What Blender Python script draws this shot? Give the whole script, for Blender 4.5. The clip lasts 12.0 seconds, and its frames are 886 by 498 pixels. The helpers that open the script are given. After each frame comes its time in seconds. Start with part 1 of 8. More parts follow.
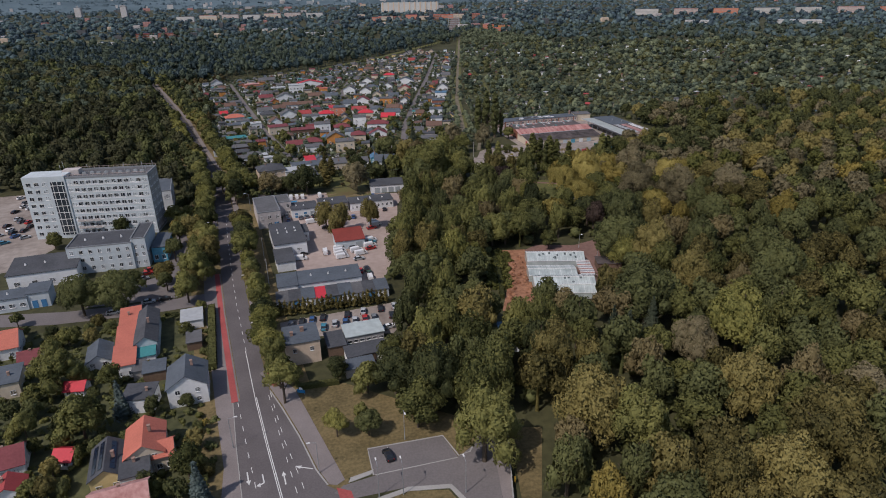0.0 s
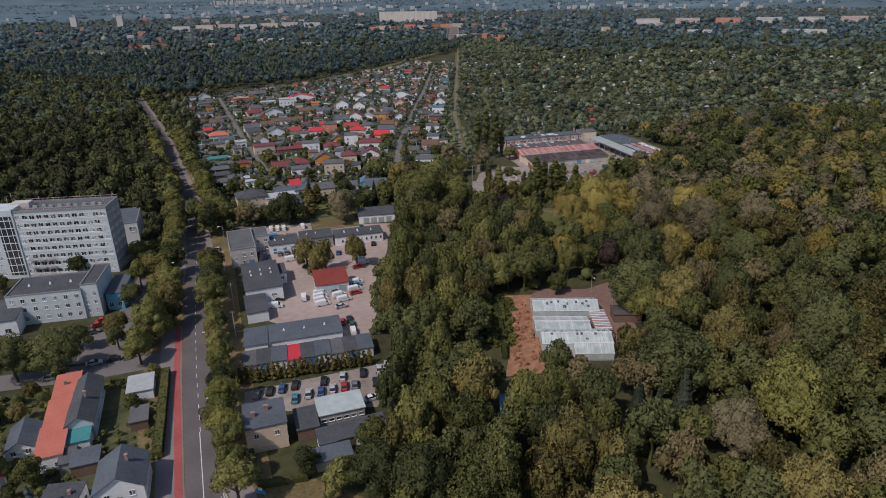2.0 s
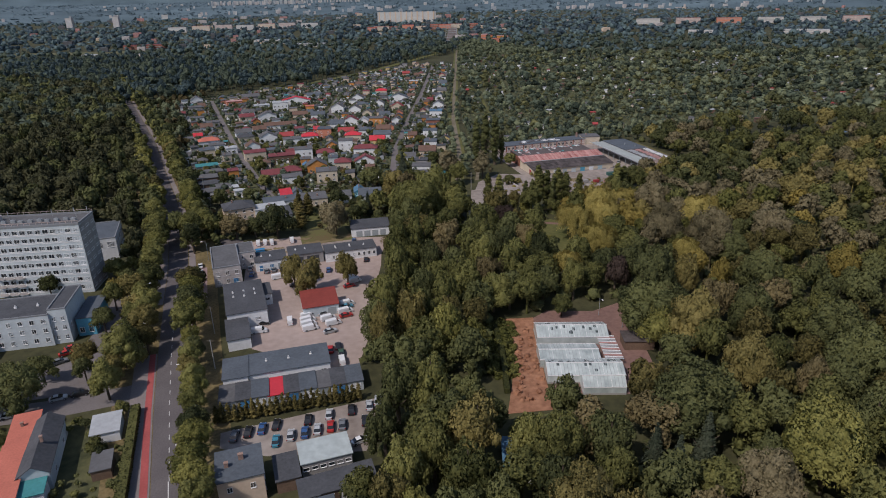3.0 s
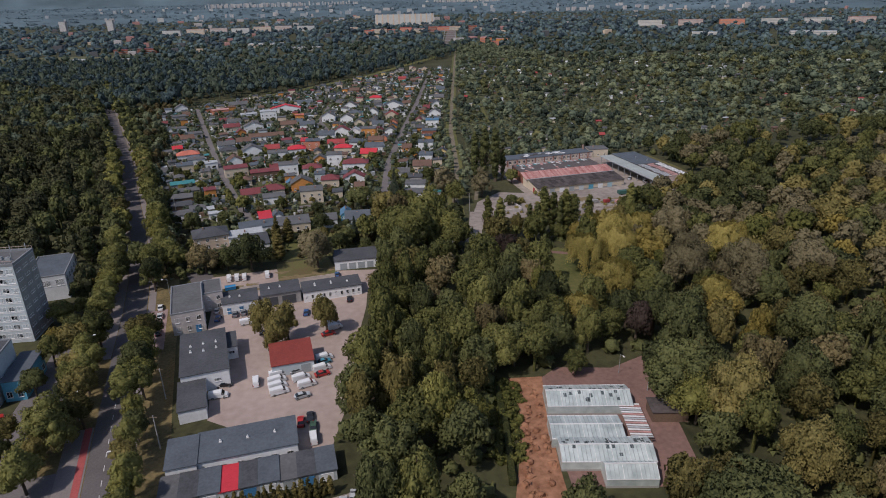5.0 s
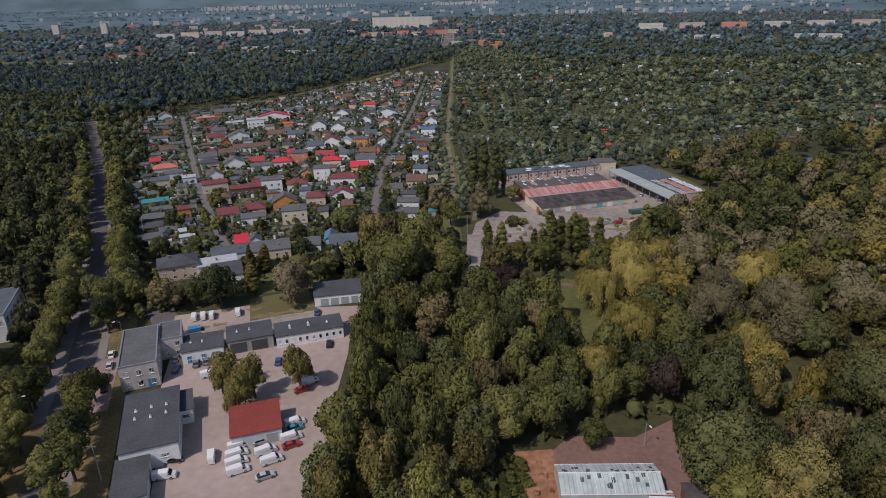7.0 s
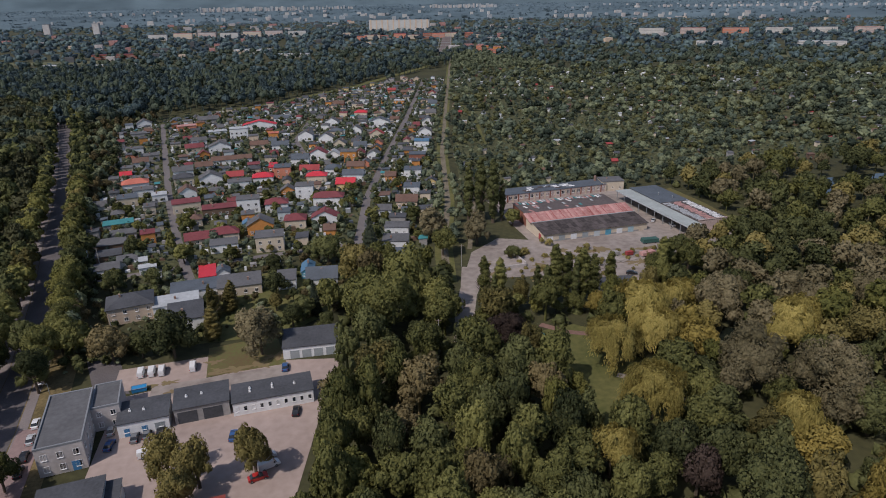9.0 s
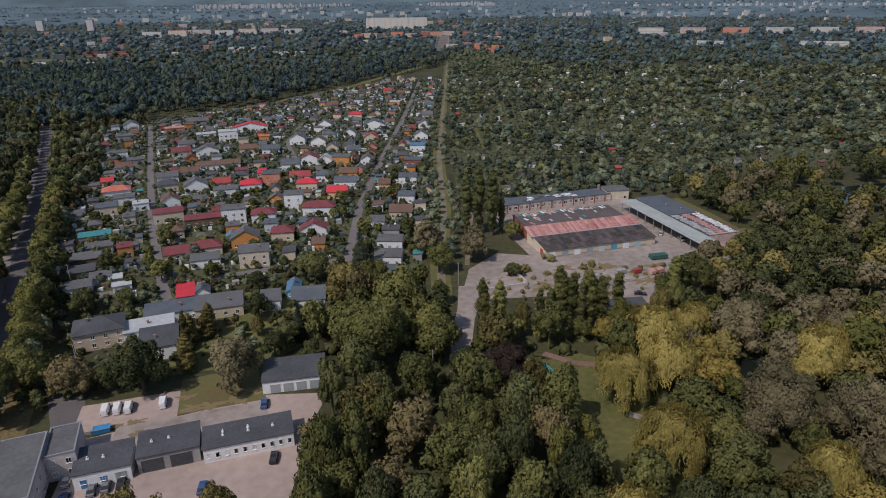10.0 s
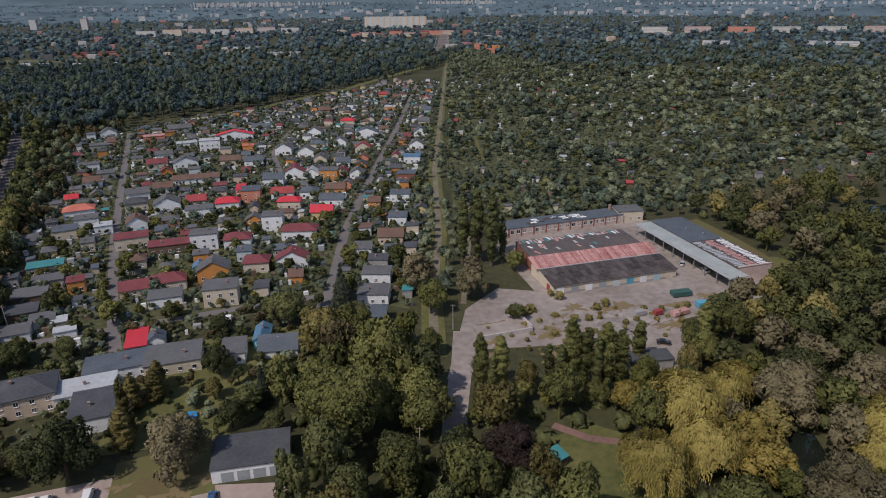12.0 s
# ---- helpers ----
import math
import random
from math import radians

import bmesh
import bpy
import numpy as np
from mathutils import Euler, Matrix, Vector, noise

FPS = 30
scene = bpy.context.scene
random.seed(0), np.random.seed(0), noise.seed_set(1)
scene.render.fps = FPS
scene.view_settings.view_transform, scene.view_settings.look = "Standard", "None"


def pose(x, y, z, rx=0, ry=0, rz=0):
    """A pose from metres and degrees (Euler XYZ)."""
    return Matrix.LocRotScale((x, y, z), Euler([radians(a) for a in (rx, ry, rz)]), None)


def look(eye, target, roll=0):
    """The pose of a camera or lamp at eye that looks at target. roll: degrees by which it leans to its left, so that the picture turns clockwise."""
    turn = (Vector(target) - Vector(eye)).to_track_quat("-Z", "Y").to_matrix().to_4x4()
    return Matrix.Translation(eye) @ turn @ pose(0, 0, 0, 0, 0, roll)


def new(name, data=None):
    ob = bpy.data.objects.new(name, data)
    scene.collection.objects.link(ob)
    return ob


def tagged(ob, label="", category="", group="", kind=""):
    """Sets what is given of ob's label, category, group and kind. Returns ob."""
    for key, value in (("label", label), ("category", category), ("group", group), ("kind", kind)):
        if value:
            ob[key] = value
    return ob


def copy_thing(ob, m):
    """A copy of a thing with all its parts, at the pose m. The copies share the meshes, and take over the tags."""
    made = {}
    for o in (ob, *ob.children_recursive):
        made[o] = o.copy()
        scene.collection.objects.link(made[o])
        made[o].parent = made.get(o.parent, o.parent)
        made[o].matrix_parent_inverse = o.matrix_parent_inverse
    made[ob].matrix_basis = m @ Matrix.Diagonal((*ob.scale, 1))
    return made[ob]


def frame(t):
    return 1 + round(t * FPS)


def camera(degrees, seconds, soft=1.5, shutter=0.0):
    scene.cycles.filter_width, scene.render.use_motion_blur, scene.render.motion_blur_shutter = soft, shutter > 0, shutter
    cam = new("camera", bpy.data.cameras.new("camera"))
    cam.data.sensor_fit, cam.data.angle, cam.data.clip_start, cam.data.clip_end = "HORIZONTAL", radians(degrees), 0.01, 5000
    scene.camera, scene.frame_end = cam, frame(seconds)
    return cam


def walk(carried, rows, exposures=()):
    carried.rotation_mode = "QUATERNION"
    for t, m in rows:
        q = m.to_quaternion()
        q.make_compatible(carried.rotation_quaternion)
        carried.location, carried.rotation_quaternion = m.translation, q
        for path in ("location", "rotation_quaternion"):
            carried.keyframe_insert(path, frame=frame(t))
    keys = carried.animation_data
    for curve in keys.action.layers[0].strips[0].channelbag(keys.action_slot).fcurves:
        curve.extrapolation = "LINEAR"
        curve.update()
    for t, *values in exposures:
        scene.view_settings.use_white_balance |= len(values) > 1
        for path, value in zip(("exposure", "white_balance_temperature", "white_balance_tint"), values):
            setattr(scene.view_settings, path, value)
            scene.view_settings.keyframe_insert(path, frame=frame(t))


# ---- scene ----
cam = camera(70.0, 12.0, soft=1.0)
PATH = [
    (0.0, (4.53, 3.75, 96.99), (5.111, 5.843, 96.071), -1.1),
    (0.5, (7.05, 10.85, 97.11), (7.635, 12.948, 96.198), -1.1),
    (1.0, (9.77, 18.28, 97.28), (10.350, 20.383, 96.376), -1.1),
    (1.5, (12.33, 25.88, 97.54), (12.913, 27.981, 96.637), -1.1),
    (2.0, (14.94, 33.50, 97.65), (15.525, 35.599, 96.759), -1.1),
    (2.5, (17.68, 41.31, 97.69), (18.266, 43.410, 96.794), -1.1),
    (3.0, (20.33, 49.10, 97.66), (20.919, 51.204, 96.767), -1.2),
    (5.0, (31.36, 79.90, 97.73), (31.951, 82.010, 96.841), -1.4),
    (5.5, (33.85, 87.11, 97.62), (34.442, 89.216, 96.739), -1.5),
    (6.0, (36.23, 94.20, 97.39), (36.824, 96.306, 96.502), -1.5),
    (6.5, (38.65, 101.18, 97.15), (39.242, 103.284, 96.268), -1.5),
    (7.0, (41.17, 107.94, 96.99), (41.764, 110.043, 96.113), -1.4),
    (9.0, (51.97, 137.88, 97.40), (52.578, 139.985, 96.530), -0.9),
    (9.5, (54.53, 146.16, 97.80), (55.150, 148.261, 96.923), -0.7),
    (10.0, (57.44, 154.41, 98.18), (58.057, 156.509, 97.303), -0.6),
    (10.5, (60.55, 162.47, 98.58), (61.172, 164.570, 97.695), -0.5),
    (11.0, (63.65, 170.38, 98.83), (64.269, 172.476, 97.948), -0.5),
    (11.5, (66.60, 178.09, 98.89), (67.219, 180.185, 98.001), -0.6),
    (12.0, (69.40, 185.45, 98.88), (70.015, 187.549, 97.997), -0.6),
]
walk(cam, [(t, look(eye, target, roll)) for t, eye, target, roll in PATH])

# ---------------------------------------------------------------- world, sun, exposure
SUN_FROM, SUN_UP = 239.0, 51.0          # compass bearing of the sun from +y clockwise, height
world = bpy.data.worlds.new("world")
scene.world = world
world.use_nodes = True
wn = world.node_tree
sky = wn.nodes.new("ShaderNodeTexSky")
sky.sky_type = "NISHITA"
sky.sun_disc = False
sky.sun_elevation, sky.sun_rotation = radians(SUN_UP), radians(SUN_FROM)
wn.nodes["Background"].inputs["Strength"].default_value = 0.095
wn.links.new(sky.outputs[0], wn.nodes["Background"].inputs["Color"])
lamp = bpy.data.lights.new("sun", "SUN")
lamp.energy, lamp.angle, lamp.color = 2.7, radians(0.6), (1.0, 0.94, 0.87)
sun = new("sun", lamp)
sa, se = radians(SUN_FROM), radians(SUN_UP)
sun_dir = Vector((math.sin(sa) * math.cos(se), math.cos(sa) * math.cos(se), math.sin(se)))
sun.matrix_world = look(sun_dir * 500, (0, 0, 0))
scene.view_settings.exposure = 0.04
scene.view_settings.use_white_balance = True
scene.view_settings.white_balance_temperature, scene.view_settings.white_balance_tint = 6500, 16

# ---------------------------------------------------------------- materials
MATS = {}


def mat(name, colour, rough=0.8, vary=0.25, scale=1.5, coarse=0.08, bump=0.0, metal=0.0, per_object=0.0, per_island=0.0,
        second=None, translucent=0.0, spec=0.3):
    """Noise at two scales mixes colour towards a darker, a lighter or a second colour."""
    if name in MATS:
        return MATS[name]
    m = bpy.data.materials.new(name)
    m.use_nodes = True
    nt = m.node_tree
    nd, lk = nt.nodes, nt.links
    bsdf = nd["Principled BSDF"]
    bsdf.inputs["Roughness"].default_value = rough
    bsdf.inputs["Metallic"].default_value = metal
    bsdf.inputs["Specular IOR Level"].default_value = spec
    geo = nd.new("ShaderNodeNewGeometry")
    fine, broad = nd.new("ShaderNodeTexNoise"), nd.new("ShaderNodeTexNoise")
    fine.inputs["Scale"].default_value, broad.inputs["Scale"].default_value = scale, coarse
    fine.inputs["Detail"].default_value, broad.inputs["Detail"].default_value = 5, 4
    for n in (fine, broad):
        lk.new(geo.outputs["Position"], n.inputs["Vector"])
    add = nd.new("ShaderNodeMath")
    add.operation = "ADD"
    lk.new(fine.outputs["Fac"], add.inputs[0])
    lk.new(broad.outputs["Fac"], add.inputs[1])
    last = add.outputs[0]
    for amount, node, out in ((per_object, "ShaderNodeObjectInfo", "Random"), (per_island, "ShaderNodeNewGeometry", "Random Per Island")):
        if amount:
            src, mul = nd.new(node), nd.new("ShaderNodeMath")
            mul.operation = "MULTIPLY_ADD"
            lk.new(src.outputs[out], mul.inputs[0])
            mul.inputs[1].default_value = amount
            lk.new(last, mul.inputs[2])
            sub = nd.new("ShaderNodeMath")
            sub.operation = "SUBTRACT"
            lk.new(mul.outputs[0], sub.inputs[0])
            sub.inputs[1].default_value = amount / 2
            last = sub.outputs[0]
    ramp = nd.new("ShaderNodeMapRange")
    ramp.inputs["From Min"].default_value, ramp.inputs["From Max"].default_value = 0.62, 1.38
    lk.new(last, ramp.inputs["Value"])
    mix = nd.new("ShaderNodeMix")
    mix.data_type = "RGBA"
    dark = tuple(c * (1 - vary) for c in colour)
    light = second or tuple(min(1.0, c * (1 + vary)) for c in colour)
    mix.inputs[6].default_value, mix.inputs[7].default_value = (*dark, 1), (*light, 1)
    lk.new(ramp.outputs[0], mix.inputs[0])
    lk.new(mix.outputs[2], bsdf.inputs["Base Color"])
    if bump:
        b = nd.new("ShaderNodeBump")
        b.inputs["Strength"].default_value, b.inputs["Distance"].default_value = bump, 0.05
        lk.new(fine.outputs["Fac"], b.inputs["Height"])
        lk.new(b.outputs[0], bsdf.inputs["Normal"])
    if translucent:
        tr, sh = nd.new("ShaderNodeBsdfTranslucent"), nd.new("ShaderNodeMixShader")
        lk.new(mix.outputs[2], tr.inputs["Color"])
        sh.inputs[0].default_value = translucent
        lk.new(bsdf.outputs[0], sh.inputs[1])
        lk.new(tr.outputs[0], sh.inputs[2])
        lk.new(sh.outputs[0], nd["Material Output"].inputs["Surface"])
    MATS[name] = m
    return m


def leafy(name, colour, second, vary=0.5):
    return mat(name, colour, 0.7, vary, 1.9, 0.09, bump=0.6, per_object=0.55, per_island=0.3, second=second, translucent=0.2, spec=0.1)


GRASS = mat("dry grass", (0.118, 0.097, 0.04), 0.95, 0.45, 1.2, 0.09, bump=0.4, second=(0.235, 0.178, 0.085))
LAWN = mat("park lawn", (0.085, 0.105, 0.03), 0.95, 0.3, 0.5, 0.06, bump=0.3, second=(0.16, 0.145, 0.052))
EARTH = mat("wooded earth", (0.045, 0.05, 0.022), 0.95, 0.5, 0.4, 0.02, bump=0.4, second=(0.085, 0.082, 0.036))
ASPHALT = mat("asphalt", (0.122, 0.109, 0.109), 0.9, 0.25, 2.5, 0.12, bump=0.15)
ASPHALT_PALE = mat("worn asphalt", (0.158, 0.143, 0.14), 0.9, 0.2, 2.0, 0.1, bump=0.15)
PAVING = mat("grey paving", (0.215, 0.188, 0.18), 0.9, 0.2, 4.0, 0.15, bump=0.15)
RED_PAVING = mat("red cycle path asphalt", (0.36, 0.085, 0.08), 0.9, 0.2, 2.0, 0.15)
KERB = mat("concrete kerb", (0.33, 0.32, 0.3), 0.9, 0.15, 3.0)
PINK_PAVING = mat("pinkish paving", (0.25, 0.18, 0.17), 0.9, 0.2, 1.0, 0.2)
ALLOT_SOIL = mat("allotment plots", (0.052, 0.066, 0.03), 0.95, 0.45, 0.5, 0.1, bump=0.3, second=(0.125, 0.124, 0.056))
PAINT = mat("road paint", (0.62, 0.62, 0.6), 0.7, 0.2, 3.0, 0.4)
YARD = mat("gravel yard", (0.335, 0.262, 0.228), 0.95, 0.16, 0.45, 0.05, second=(0.42, 0.335, 0.295))
YARD_GREY = mat("concrete yard", (0.25, 0.205, 0.175), 0.95, 0.3, 0.35, 0.045, bump=0.05, second=(0.37, 0.325, 0.29))
APRON = mat("cracked concrete apron", (0.2, 0.175, 0.15), 0.95, 0.4, 0.5, 0.15, bump=0.2, second=(0.4, 0.36, 0.32))
PATH_DIRT = mat("dirt track", (0.16, 0.135, 0.09), 0.95, 0.3, 0.8, 0.1, second=(0.23, 0.2, 0.145))
SOIL = mat("red brown soil", (0.24, 0.1, 0.055), 0.95, 0.35, 0.7, 0.2, bump=0.5, second=(0.42, 0.22, 0.13))
PATIO = mat("red brown paving", (0.2, 0.12, 0.1), 0.9, 0.25, 0.8, 0.1)
BALLAST = mat("railway ballast", (0.17, 0.145, 0.13), 0.95, 0.25, 0.6, 0.05)
WATER = mat("dark pond water", (0.012, 0.016, 0.012), 0.08, 0.3, 0.2, 0.05, spec=0.5)
FIELD = mat("mown field", (0.11, 0.112, 0.058), 0.95, 0.3, 0.05, 0.008)
ROUGH = mat("half dry rough grass", (0.175, 0.115, 0.06), 0.95, 0.25, 0.9, 0.07, bump=0.3, second=(0.115, 0.135, 0.042))
SCRUFF = mat("weedy dirt", (0.25, 0.175, 0.105), 0.95, 0.25, 1.2, 0.2, bump=0.3, second=(0.2, 0.165, 0.075))
DARK_GREEN = mat("dark green sheet metal", (0.04, 0.1, 0.085), 0.7, 0.2, 1.0)

W_WHITE = mat("white render", (0.7, 0.71, 0.71), 0.85, 0.12, 1.2, 0.25)
W_PALE = mat("pale blue grey render", (0.48, 0.53, 0.55), 0.85, 0.12, 1.0, 0.2)
W_CREAM = mat("cream render", (0.56, 0.48, 0.37), 0.85, 0.14, 1.2, 0.2)
W_BEIGE = mat("beige render", (0.58, 0.46, 0.35), 0.85, 0.14, 1.0, 0.2)
W_GREY = mat("grey render", (0.3, 0.29, 0.28), 0.9, 0.2, 1.0, 0.2)
W_CONCRETE = mat("pale grey render", (0.47, 0.43, 0.41), 0.9, 0.18, 0.8, 0.2)
W_ORANGE = mat("orange render", (0.55, 0.24, 0.07), 0.85, 0.14, 1.0, 0.2)
W_SALMON = mat("salmon render", (0.56, 0.22, 0.14), 0.85, 0.14, 1.0, 0.2)
W_YELLOW = mat("yellow render", (0.6, 0.46, 0.22), 0.85, 0.14, 1.0, 0.2)
W_BRICK = mat("red brick wall", (0.27, 0.11, 0.075), 0.9, 0.25, 2.0, 0.2)
W_BROWN = mat("brown boards", (0.15, 0.1, 0.07), 0.9, 0.25, 2.0, 0.2)
W_BLUE = mat("blue panels", (0.1, 0.33, 0.45), 0.7, 0.15, 1.0, 0.2)
R_DARK = mat("dark bitumen roof", (0.07, 0.074, 0.082), 0.9, 0.3, 1.5, 0.2)
R_GREY = mat("grey felt roof", (0.112, 0.113, 0.117), 0.9, 0.25, 1.0, 0.15)
R_PALE = mat("pale sheet roof", (0.38, 0.4, 0.41), 0.7, 0.2, 0.8, 0.15)
R_SLATE = mat("slate blue roof", (0.088, 0.104, 0.122), 0.8, 0.25, 1.5, 0.2)
R_BLUE = mat("blue sheet roof", (0.08, 0.17, 0.26), 0.7, 0.2, 1.5, 0.2)
R_TEAL = mat("teal sheet roof", (0.05, 0.22, 0.23), 0.7, 0.2, 1.5, 0.2)
R_RED = mat("red tile roof", (0.31, 0.055, 0.055), 0.75, 0.2, 2.5, 0.2)
R_BRIGHT = mat("bright red sheet roof", (0.52, 0.04, 0.055), 0.6, 0.15, 1.5, 0.2)
R_ORANGE = mat("orange tile roof", (0.48, 0.15, 0.105), 0.8, 0.2, 2.5, 0.2)
R_PINK = mat("faded red sheet roof", (0.38, 0.14, 0.125), 0.85, 0.3, 1.1, 0.3, per_object=0.35, second=(0.54, 0.32, 0.29))
R_WINE = mat("wine red tile roof", (0.18, 0.05, 0.055), 0.8, 0.25, 2.0, 0.2)
R_BROWN = mat("brown tile roof", (0.14, 0.085, 0.065), 0.85, 0.25, 2.0, 0.2)
R_RUST = mat("rusty dark roof", (0.055, 0.046, 0.045), 0.9, 0.35, 0.8, 0.12, per_object=0.5, second=(0.115, 0.097, 0.093))
R_BARN = mat("brick red sheet roof", (0.22, 0.045, 0.035), 0.75, 0.2, 1.5, 0.2)
R_POLY = mat("translucent ribbed sheet", (0.4, 0.45, 0.44), 0.35, 0.2, 0.6, 0.15, spec=0.5)
R_FADED = mat("bleached pink sheet", (0.47, 0.26, 0.235), 0.85, 0.25, 1.5, 0.2)
R_CANOPY = mat("weathered green-grey sheet", (0.33, 0.36, 0.345), 0.75, 0.2, 0.8, 0.15)
W_PANEL = mat("pale concrete panels", (0.52, 0.5, 0.47), 0.9, 0.15, 0.3, 0.05)
W_PINKISH = mat("pinkish stained render", (0.5, 0.39, 0.35), 0.9, 0.25, 0.9, 0.2)
DOOR_PALE = mat("pale blue sheet door", (0.32, 0.45, 0.5), 0.7, 0.15, 1.5)
GLASS = mat("window glass", (0.03, 0.04, 0.05), 0.12, 0.3, 1.0, 0.2, spec=0.6)
GH_GLASS = mat("whitewashed greenhouse glass", (0.4, 0.47, 0.46), 0.3, 0.3, 0.5, 0.12, spec=0.5, second=(0.58, 0.64, 0.62))
GH_BARE = mat("clear dark pane", (0.09, 0.11, 0.11), 0.25, 0.3, 1.0, spec=0.5)
FRAME_W = mat("white window frame", (0.7, 0.7, 0.69), 0.6, 0.06)
FRAME_G = mat("galvanised steel", (0.34, 0.36, 0.37), 0.55, 0.2, 2.0, metal=0.4)
TRIM = mat("grey metal trim", (0.22, 0.23, 0.24), 0.6, 0.15)
CHIMNEY = mat("chimney brick", (0.3, 0.2, 0.16), 0.9, 0.25, 3.0)
PANEL = mat("solar panel", (0.012, 0.018, 0.035), 0.15, 0.2, 1.0, spec=0.6)
DOOR = mat("grey sheet door", (0.3, 0.33, 0.34), 0.7, 0.15, 1.5)
DOOR_BLUE = mat("blue sheet door", (0.06, 0.2, 0.38), 0.7, 0.15, 1.5)
TYRE = mat("tyre rubber", (0.02, 0.02, 0.02), 0.9, 0.1)
BARK = mat("bark", (0.09, 0.07, 0.05), 0.95, 0.3, 2.0, bump=0.4)
WOOD = mat("weathered timber", (0.2, 0.15, 0.11), 0.9, 0.25, 2.0)
BLUE_TARP = mat("blue tarpaulin", (0.03, 0.24, 0.5), 0.5, 0.15, 2.0)

L_DARK = leafy("dark green leaves", (0.060, 0.076, 0.034), (0.152, 0.160, 0.062))
L_MID = leafy("mid green leaves", (0.096, 0.112, 0.040), (0.230, 0.224, 0.074))
L_LIGHT = leafy("light green leaves", (0.140, 0.154, 0.045), (0.290, 0.272, 0.082))
L_OLIVE = leafy("olive leaves", (0.124, 0.114, 0.042), (0.268, 0.224, 0.080))
L_WILLOW = leafy("yellow green willow leaves", (0.240, 0.200, 0.054), (0.430, 0.355, 0.112), 0.3)
L_SILVER = leafy("silvery leaves", (0.150, 0.132, 0.072), (0.285, 0.240, 0.138), 0.3)
L_BROWN = leafy("browning leaves", (0.118, 0.098, 0.047), (0.228, 0.185, 0.090))
L_GOLD = leafy("golden leaves", (0.180, 0.150, 0.040), (0.340, 0.265, 0.075), 0.35)
L_WINE = leafy("copper leaves", (0.058, 0.042, 0.036), (0.110, 0.080, 0.065))
L_PINE = leafy("conifer needles", (0.032, 0.052, 0.036), (0.082, 0.095, 0.061))
L_SPRUCE = leafy("blue spruce needles", (0.085, 0.125, 0.115), (0.16, 0.2, 0.185))
L_HEDGE = leafy("clipped hedge leaves", (0.072, 0.084, 0.032), (0.134, 0.134, 0.048))
L_THUJA = leafy("thuja fronds", (0.115, 0.105, 0.034), (0.225, 0.185, 0.066))
# the blue in these two leaf colours stands for haze over distance
L_HORIZON_HAZE = leafy("haze tinted horizon leaves", (0.082, 0.124, 0.148), (0.150, 0.212, 0.242))
L_FAR_HAZE = leafy("haze tinted far woodland leaves", (0.068, 0.106, 0.110), (0.142, 0.202, 0.202))
# garden green, cooled with some blue for haze over the distance
L_GARDEN_HAZED = leafy("garden leaves", (0.088, 0.116, 0.072), (0.228, 0.256, 0.150))
L_WOOD = leafy("deep wood leaves", (0.040, 0.048, 0.027), (0.105, 0.106, 0.052))
L_MEADOW = leafy("sunlit garden leaves", (0.125, 0.140, 0.062), (0.285, 0.275, 0.120))
# darker garden green with the same blue added for haze
L_GARDEN_DARK_HAZED = leafy("dark garden leaves", (0.052, 0.074, 0.054), (0.134, 0.166, 0.114))

# ---------------------------------------------------------------- mesh helpers


class Build:
    """Collects faces for one mesh."""

    def __init__(self):
        self.v, self.f, self.m = [], [], []

    def add(self, verts, faces, slot=0):
        n = len(self.v)
        self.v.extend(verts)
        self.f.extend(tuple(i + n for i in f) for f in faces)
        self.m.extend([slot] * len(faces))
        return self

    def box(self, x0, y0, z0, x1, y1, z1, slot=0, taper=0.0):
        """A block with its top edges drawn in by taper."""
        t = taper
        return self.add([(x0, y0, z0), (x1, y0, z0), (x1, y1, z0), (x0, y1, z0),
                         (x0 + t, y0 + t, z1), (x1 - t, y0 + t, z1), (x1 - t, y1 - t, z1), (x0 + t, y1 - t, z1)],
                        [(3, 2, 1, 0), (4, 5, 6, 7), (0, 1, 5, 4), (1, 2, 6, 5), (2, 3, 7, 6), (3, 0, 4, 7)], slot)

    def tube(self, p, q, r0, r1=None, sides=6, slot=0):
        """A tapering rod from p to q, closed at both ends."""
        p, q = Vector(p), Vector(q)
        r1 = r0 if r1 is None else r1
        turn = (q - p).to_track_quat("Z", "Y").to_matrix()
        ring = [turn @ Vector((math.cos(2 * math.pi * k / sides), math.sin(2 * math.pi * k / sides), 0)) for k in range(sides)]
        vs = [tuple(p + r0 * c) for c in ring] + [tuple(q + r1 * c) for c in ring]
        fs = [(k, (k + 1) % sides, sides + (k + 1) % sides, sides + k) for k in range(sides)]
        return self.add(vs, fs + [tuple(reversed(range(sides))), tuple(range(sides, 2 * sides))], slot)

    def extrude(self, profile, x0, x1, slot=0):
        """A profile of (y, z) pushed along x."""
        n = len(profile)
        vs = [(x0, y, z) for y, z in profile] + [(x1, y, z) for y, z in profile]
        fs = [(k, (k + 1) % n, n + (k + 1) % n, n + k) for k in range(n)]
        return self.add(vs, fs + [tuple(reversed(range(n))), tuple(range(n, 2 * n))], slot)

    def mesh(self, name, *materials):
        me = bpy.data.meshes.new(name)
        me.from_pydata(self.v, [], self.f)
        for m in materials:
            me.materials.append(m)
        if len(materials) > 1:
            me.polygons.foreach_set("material_index", self.m)
        me.update()
        return me


def part(name, build, material, parent=None, label="", at=None):
    """One mesh object under a thing or a part; build is a Build or a mesh."""
    data = build if isinstance(build, bpy.types.Mesh) else build.mesh(name, *(material if isinstance(material, tuple) else (material,)))
    ob = new(name, data)
    ob.parent = parent
    if at is not None:
        ob.matrix_basis = at
    return tagged(ob, label)


